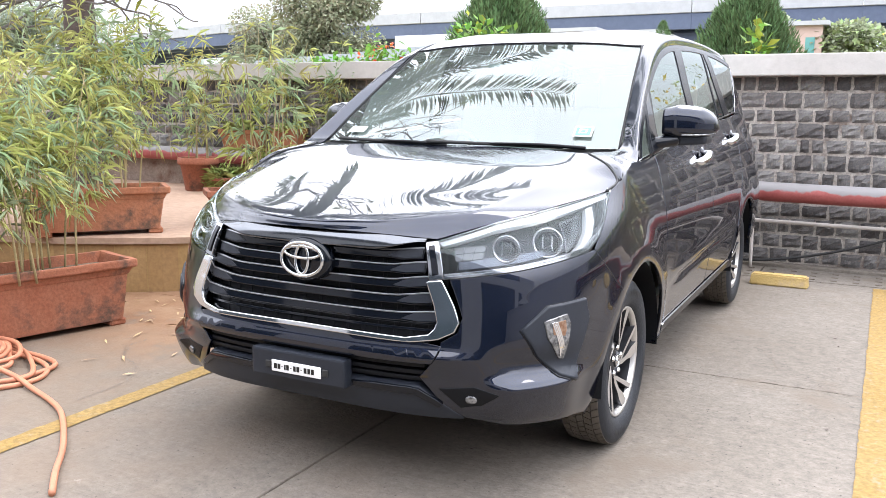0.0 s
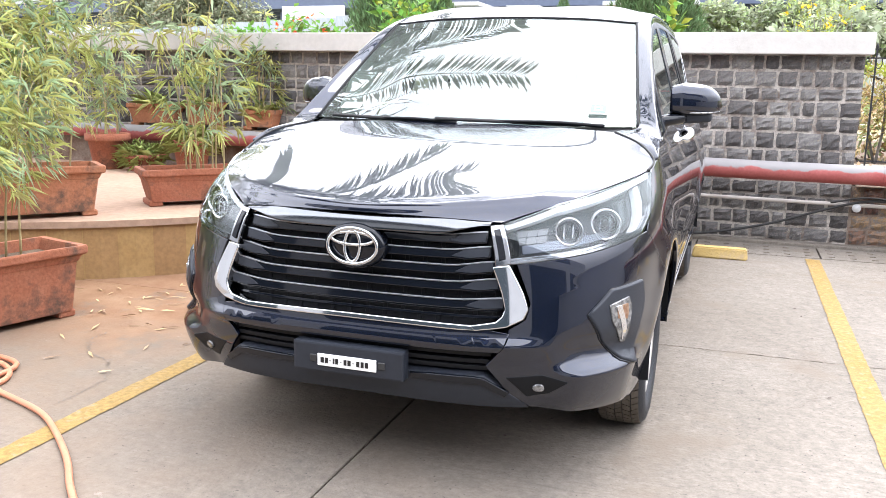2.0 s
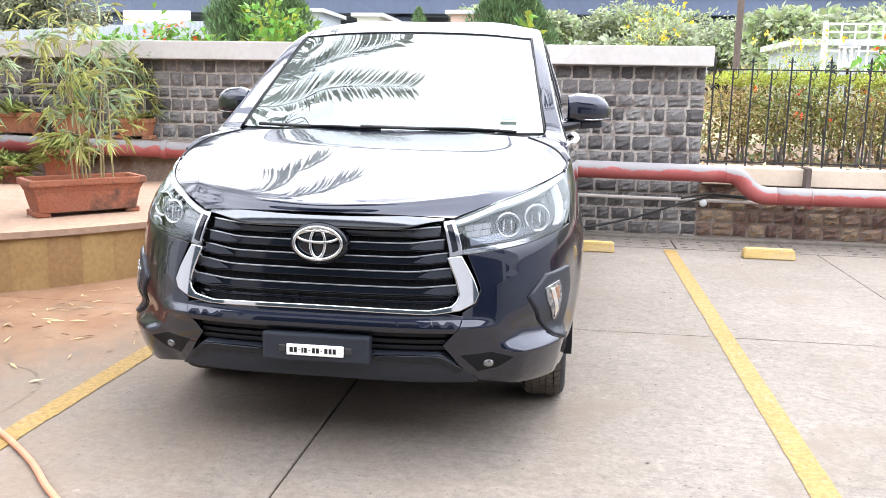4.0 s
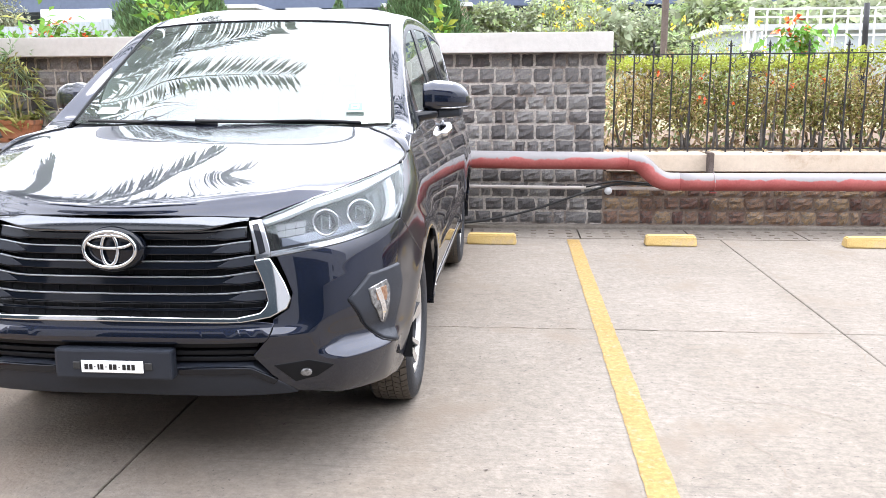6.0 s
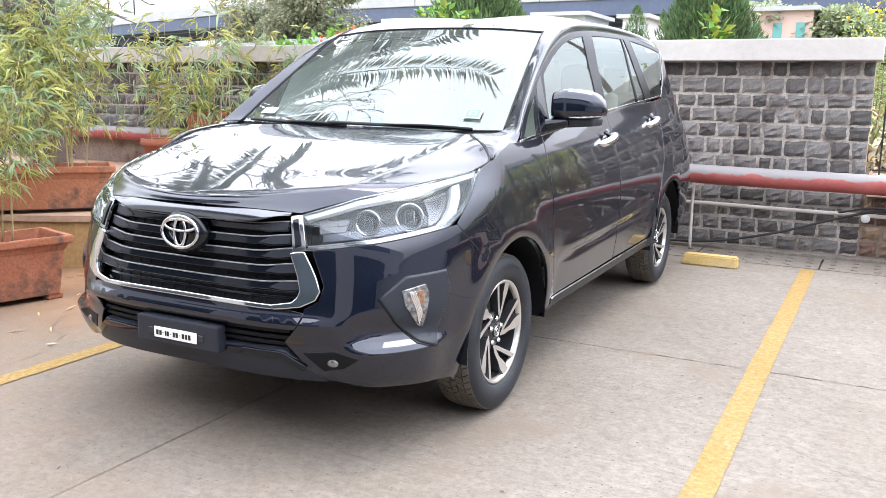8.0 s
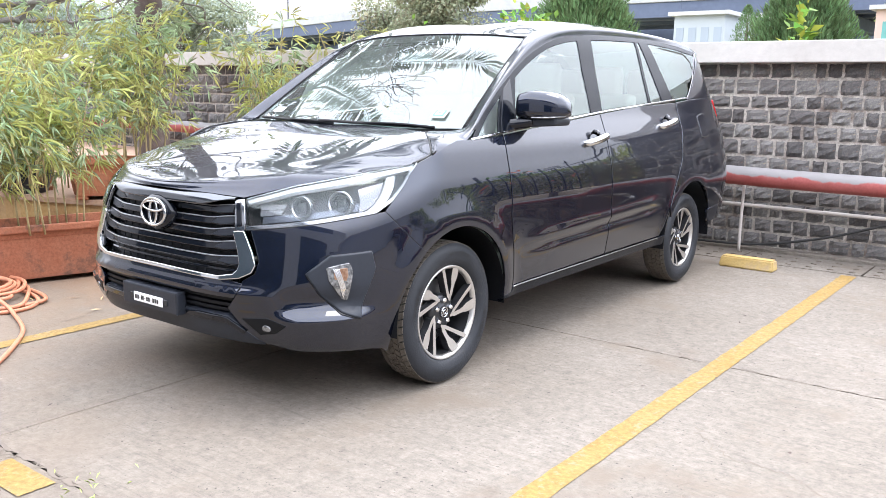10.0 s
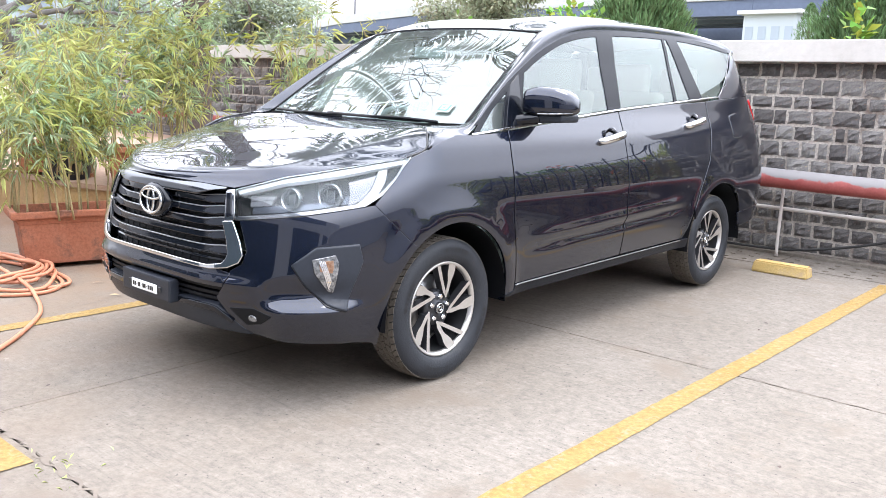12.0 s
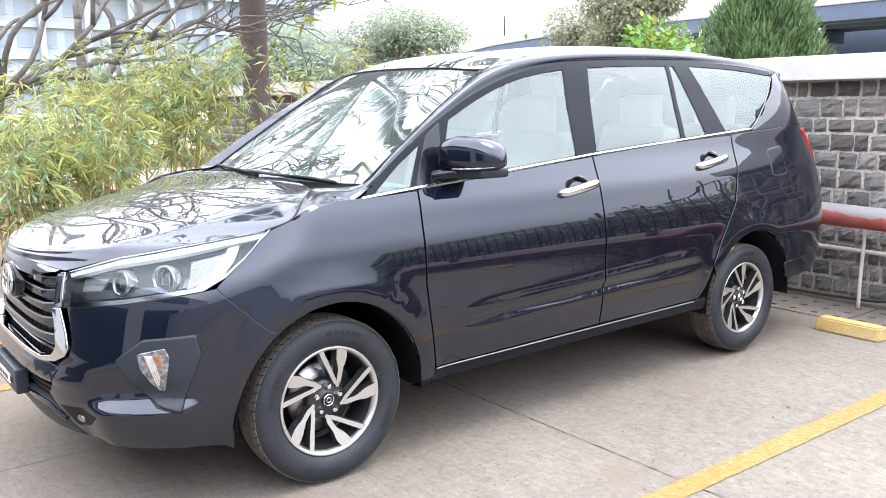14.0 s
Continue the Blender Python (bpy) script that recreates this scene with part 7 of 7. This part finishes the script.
flowery(2.1, 10.2, .55, 2.0, 31, "tall bush with yellow blossoms beyond the wall")
flowery(4.5, 11.2, .65, 1.6, 32, "leafy bush with scattered yellow blossoms")
flowery(6.6, 13, .8, 1.3, 33, "leafy bush with few yellow blossoms")
scatter("dry_grass", "tall dry grass on the land beyond", "grass", [(2.6 + i * 1.3, 14 + (i % 3), 1.1, 1.0, .8, .7, 1) for i in range(10)], 5000, .30, .012, (("dry_leaf", .8), ("wild", .2)), seed=41, ups=1.4)
thing("post", "brown weathered pole standing beyond the garden", "pole", me=tube("post", ((4.74, 18, .5), (4.74, 18, 3), (4.74, 18, 7)), .085, MAT["bark"], 6, 10))

# corrugated fence and pale hoarding far left
tin = thing("sheet_fence", "pale corrugated metal sheet fence", "fence")
for k in range(9):
    verts, faces = [], []
    n = 36
    for i in range(n + 1):
        x = -1.2 * k - 4.9 + i * 1.18 / n
        for z in (.5, 2.92 - .02 * k):
            verts.append((x - 2.4, 16 + .02 * math.sin(i * math.pi / 2) + .4 * k, z))
    faces = [(2 * i, 2 * i + 2, 2 * i + 3, 2 * i + 1) for i in range(n)]
    part("sheet", mesh_of("sheet", verts, faces, MAT["tin"]), tin)
thing("hoarding", "plain white hoarding below the bridge", "board", me=box("hoarding", -11.8, -9.8, 19.6, 19.7, .5, 3.43, MAT["white_wall"], .02, 1))

# elevated road on piers, bending away to the west
bridge = thing("flyover", "long pale concrete flyover with dark soffit on piers", "bridge")
LINE = [(118, 47.0), (70, 47.0), (30, 47.0), (0, 47.0), (-26, 47.0), (-44, 48.2), (-60, 53.5), (-80, 63), (-112, 79)]
for p, q in zip(LINE, LINE[1:]):
    way = Vector((p[0] - q[0], p[1] - q[1]))
    turn = math.degrees(math.atan2(way.y, way.x))
    count = max(1, round(way.length / 10))
    span = way.length / count
    for k in range(count):
        at = pose(q[0] + way.x * k / count, q[1] + way.y * k / count, 0, 0, 0, turn)
        part("deck", box("deck", -.02, span + .02, 0, 9, 6.42, 6.75, MAT["deck"], .02, 1), bridge, at=at)
        part("parapet", box("parapet", .02, span - .02, -.14, .10, 6.70, 7.42, MAT["deck"], .03, 1), bridge, at=at)
        # dark beam added so the underside's painted shade starts below the parapet
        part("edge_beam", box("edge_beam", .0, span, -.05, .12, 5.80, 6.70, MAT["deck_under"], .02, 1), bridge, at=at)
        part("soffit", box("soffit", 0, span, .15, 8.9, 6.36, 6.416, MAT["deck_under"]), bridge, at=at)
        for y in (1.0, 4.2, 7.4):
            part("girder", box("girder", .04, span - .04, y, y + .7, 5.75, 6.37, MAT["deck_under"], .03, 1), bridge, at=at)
for k, x in enumerate((-62, -44, -27.0, -9, 9, 27, 45, 63)):
    y = 47 if x > -30 else 49 if x > -50 else 55
    part("pier", tube("pier", ((x, y + 3.2, .2), (x, y + 3.2, 3.5), (x, y + 3.2, 5.1)), [.55, .55, .62], MAT["deck"], 8, 20), bridge)
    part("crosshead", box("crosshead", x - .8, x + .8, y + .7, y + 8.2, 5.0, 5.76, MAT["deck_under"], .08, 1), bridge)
# box in the same shade-dark colour, filling the darkness under the deck
part("abutment_wall", box("abutment_wall", -37, -7.5, 57.2, 58, .2, 6.9, MAT["deck_under"], .03, 1), bridge, "wall under the deck in the soffit's dark blue")
part("lamp_post", tube("lamp_post", ((-58, 53.2, 7.2), (-58, 53.2, 9.3)), .06, MAT["iron"], 3, 8), bridge)


def block(name, label, x0, x1, y0, y1, z1, rows, cols, mat="white_wall", base=.5, win=(.5, .45), pane="dark_glass"):
    """A plain far building with rows of recessed windows and a roof slab."""
    b = thing(name, label, "building")
    part("wall", box("wall", x0, x1, y0, y1, base - 1, z1, MAT[mat]), b)
    part("roof_slab", box("roof_slab", x0 - .25, x1 + .25, y0 - .25, y1 + .25, z1, z1 + .18, MAT["deck"]), b)
    for r in range(rows):
        for c in range(cols):
            cx, cz = x0 + (x1 - x0) * (c + .5) / cols, base + (z1 - base) * (r + .55) / rows
            w, h = (x1 - x0) / cols * win[0] / 2, (z1 - base) / rows * win[1] / 2
            wd = part("window", box("window", cx - w, cx + w, y0 - .03, y0 + .02, cz - h, cz + h, MAT[pane]), b)
            part("window_sill", box("window_sill", cx - w - .05, cx + w + .05, y0 - .09, y0 - .031, cz - h - .06, cz - h, MAT["deck"]), wd)
    return b


block("white_building", "low pale grey building behind railings", 7.4, 16, 23, 27, 2.85, 1, 6, "hazy_wall")
rail = thing("railing", "white metal railing of upright bars before the low building", "railing")
for k in range(24):
    part("bar", box("bar", 7.72 + k * .36, 7.765 + k * .36, 21.6, 21.64, 1.9, 3.36, MAT["white_wall"]), rail)
for z in (2.62, 3.12, 3.34):
    part("rail", box("rail", 7.7, 16.1, 21.59, 21.65, z, z + .05, MAT["white_wall"]), rail)
part("post", box("post", 7.62, 7.72, 21.56, 21.68, .6, 3.42, MAT["white_wall"]), rail)
lantern = thing("garden_lantern", "white box lantern on a thin post behind the fence", "lamp", pose(3.685, 5.9, .6))
part("lantern_post", tube("lantern_post", ((0, 0, 0), (0, 0, .5), (0, 0, 1.05)), .014, MAT["iron"], 4, 8), lantern)
part("lantern_base", box("lantern_base", -.088, .088, -.088, .088, 1.04, 1.105, MAT["white_wall"], .02, 2), lantern)
part("lantern_roof", box("lantern_roof", -.085, .085, -.085, .085, 1.245, 1.27, MAT["white_wall"], .008, 1), lantern)
for sx in (-.068, 0, .068):
    for sy in (-.068, .068):
        part("lantern_bar", box("lantern_bar", sx - .013, sx + .013, sy - .013, sy + .013, 1.10, 1.25, MAT["white_wall"], .003, 1), lantern)
thing("post", "dark iron post standing behind the hedge", "pole", me=tube("post", ((4.82, 5.9, .6), (4.81, 5.9, 1.5), (4.80, 5.9, 2.12)), .028, MAT["iron"], 6, 10))
block("pink_house", "faded pink house with teal shutters beyond", -5.0, -1.2, 38, 44, 5.0, 2, 4, "pink_wall", .5, (.4, .45), "teal_shutter")
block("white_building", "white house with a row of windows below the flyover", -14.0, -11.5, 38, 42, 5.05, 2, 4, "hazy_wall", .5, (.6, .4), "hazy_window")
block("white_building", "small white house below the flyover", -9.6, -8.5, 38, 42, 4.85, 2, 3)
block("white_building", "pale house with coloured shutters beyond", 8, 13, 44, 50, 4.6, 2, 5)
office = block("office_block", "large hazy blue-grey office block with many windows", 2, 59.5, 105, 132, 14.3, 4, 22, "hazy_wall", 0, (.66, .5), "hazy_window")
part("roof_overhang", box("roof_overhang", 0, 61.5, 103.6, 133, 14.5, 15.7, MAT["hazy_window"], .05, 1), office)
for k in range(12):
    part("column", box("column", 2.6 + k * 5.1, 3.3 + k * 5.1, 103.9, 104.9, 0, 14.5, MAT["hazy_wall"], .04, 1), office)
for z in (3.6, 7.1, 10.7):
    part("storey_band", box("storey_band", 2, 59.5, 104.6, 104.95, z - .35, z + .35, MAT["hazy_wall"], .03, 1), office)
office.matrix_world = pose(0, 0, 0, 0, 0, 90)


def far_tree(cx, cy, base, w, h, n, mats, seed, label="tall hazy tree beyond the wall", leaf=.42):
    q = np.random.default_rng(seed)
    t = thing("far_tree", label, "tree", pose(cx, cy, base), "far trees")
    part("trunk", tube("trunk", ((0, 0, -.3), (.1, 0, h * .25), (0, .1, h * .55)), [.05 * h, .04 * h, .015 * h], MAT["bark"], 8, 8), t)
    lumps = [(q.uniform(-.62, .62) * w, q.uniform(-.4, .4) * w, h * q.uniform(.36, .84), q.uniform(.28, .46)) for _ in range(15)]
    for lx, ly, lz, lr in lumps[:6]:
        part("limb", tube("limb", ((0, 0, h * .2), (lx * .5, ly * .5, lz * .75), (lx, ly, lz)), [.018 * h, .010 * h, .003 * h], MAT["bark"], 8, 6), t)
    for m, share in mats:
        places, outs = [], []
        for lx, ly, lz, lr in lumps:
            k = int(n * share / len(lumps))
            d = q.normal(0, 1, (k, 3))
            d /= np.linalg.norm(d, axis=1, keepdims=True)
            places.append(np.array([lx, ly, lz]) + d * (q.random((k, 1)) ** .45) * lr * np.array([w * 1.05, w, h * .36]))
            outs.append(d)
        places, outs = np.concatenate(places), np.concatenate(outs)
        ob = part("crown", leaf_cloud("crown", places, outs + q.normal(0, .7, places.shape), q.uniform(.6, 1.2, len(places)) * leaf, q.uniform(.25, .4, len(places)) * leaf, MAT[m], q, .2), t)
        ob["kind"] = "stuff"


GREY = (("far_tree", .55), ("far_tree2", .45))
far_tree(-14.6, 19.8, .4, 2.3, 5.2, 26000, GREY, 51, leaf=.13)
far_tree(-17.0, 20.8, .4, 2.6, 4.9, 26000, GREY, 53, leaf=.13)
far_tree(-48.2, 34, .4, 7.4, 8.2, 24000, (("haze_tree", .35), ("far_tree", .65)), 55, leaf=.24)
far_tree(-53, 27.5, .4, 6.5, 7.4, 20000, (("haze_tree", .8), ("wild", .2)), 58, "tall green tree in haze-pale leaf colours", leaf=.26)
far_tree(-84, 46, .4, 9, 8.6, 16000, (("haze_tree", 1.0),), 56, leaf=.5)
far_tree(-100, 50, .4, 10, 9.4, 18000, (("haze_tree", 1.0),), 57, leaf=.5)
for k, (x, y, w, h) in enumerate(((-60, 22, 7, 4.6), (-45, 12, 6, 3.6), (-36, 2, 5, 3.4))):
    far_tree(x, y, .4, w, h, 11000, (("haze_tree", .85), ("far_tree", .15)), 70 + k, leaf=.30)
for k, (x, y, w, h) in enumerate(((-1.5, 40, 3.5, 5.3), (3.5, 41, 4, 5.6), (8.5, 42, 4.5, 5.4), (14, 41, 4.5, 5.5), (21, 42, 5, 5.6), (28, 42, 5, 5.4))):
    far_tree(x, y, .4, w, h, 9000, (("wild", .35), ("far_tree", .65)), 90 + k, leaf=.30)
far_tree(10.5, 30, .4, 4, 4.4, 5000, (("wild", .5), ("far_tree", .5)), 59, leaf=.4)
far_tree(3.0, 33, .4, 3, 4.0, 4000, (("far_tree", 1.0),), 60, leaf=.4)
far_tree(17, 34, .4, 5, 5.0, 5000, (("far_tree", 1.0),), 61, leaf=.5)
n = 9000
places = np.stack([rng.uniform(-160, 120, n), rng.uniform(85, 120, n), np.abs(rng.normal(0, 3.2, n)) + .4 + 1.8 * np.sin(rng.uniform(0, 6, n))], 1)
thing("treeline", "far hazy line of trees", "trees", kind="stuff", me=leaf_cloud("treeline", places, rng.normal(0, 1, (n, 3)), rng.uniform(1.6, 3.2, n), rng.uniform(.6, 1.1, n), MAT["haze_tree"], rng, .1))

# unseen walls added around the yard to block low sky and darken reflections
unseen_front = thing("wall_south", "unseen plain building front added behind the yard", "wall", kind="structure")
part("front_wall", box("front_wall", -30, 34, -9.5, -9, -.3, 7.0, MAT["plain_wall"]), unseen_front)
for x0, x1, z0, z1 in ((-14, -6.5, .2, 3.4), (-4.2, 3.8, .2, 3.4), (6.4, 15, .2, 3.4), (17, 24, .2, 3.4), (-9, 2, 5.2, 7.0), (5, 18, 5.2, 7.0)):
    part("shop_window", box("shop_window", x0, x1, -9.0, -8.97, z0, z1, MAT["dark_glass"]), unseen_front)

# unseen too: added to darken the low reflections in the car's side
east = thing("wall_east", "unseen plain grey wall added beside the yard", "wall", kind="structure")
part("side_wall", box("side_wall", 12, 12.3, -9.5, 21, -.3, 2.1, MAT["plain_wall"]), east)
part("wall_cap", box("wall_cap", 11.95, 12.35, -9.5, 21, 2.1, 2.2, MAT["coping"]), east)

# ---- wall stones ----
courses(WALL_X0, WALL_X1, .03, WALL_TOP, wall_north, -.35, WALL_X1, 4)
courses(WALL_X1, 16, .03, .525, wall_low, WALL_X1, 5.2, 6, shared=rusty_shared, joined="stone_joined_rusty")
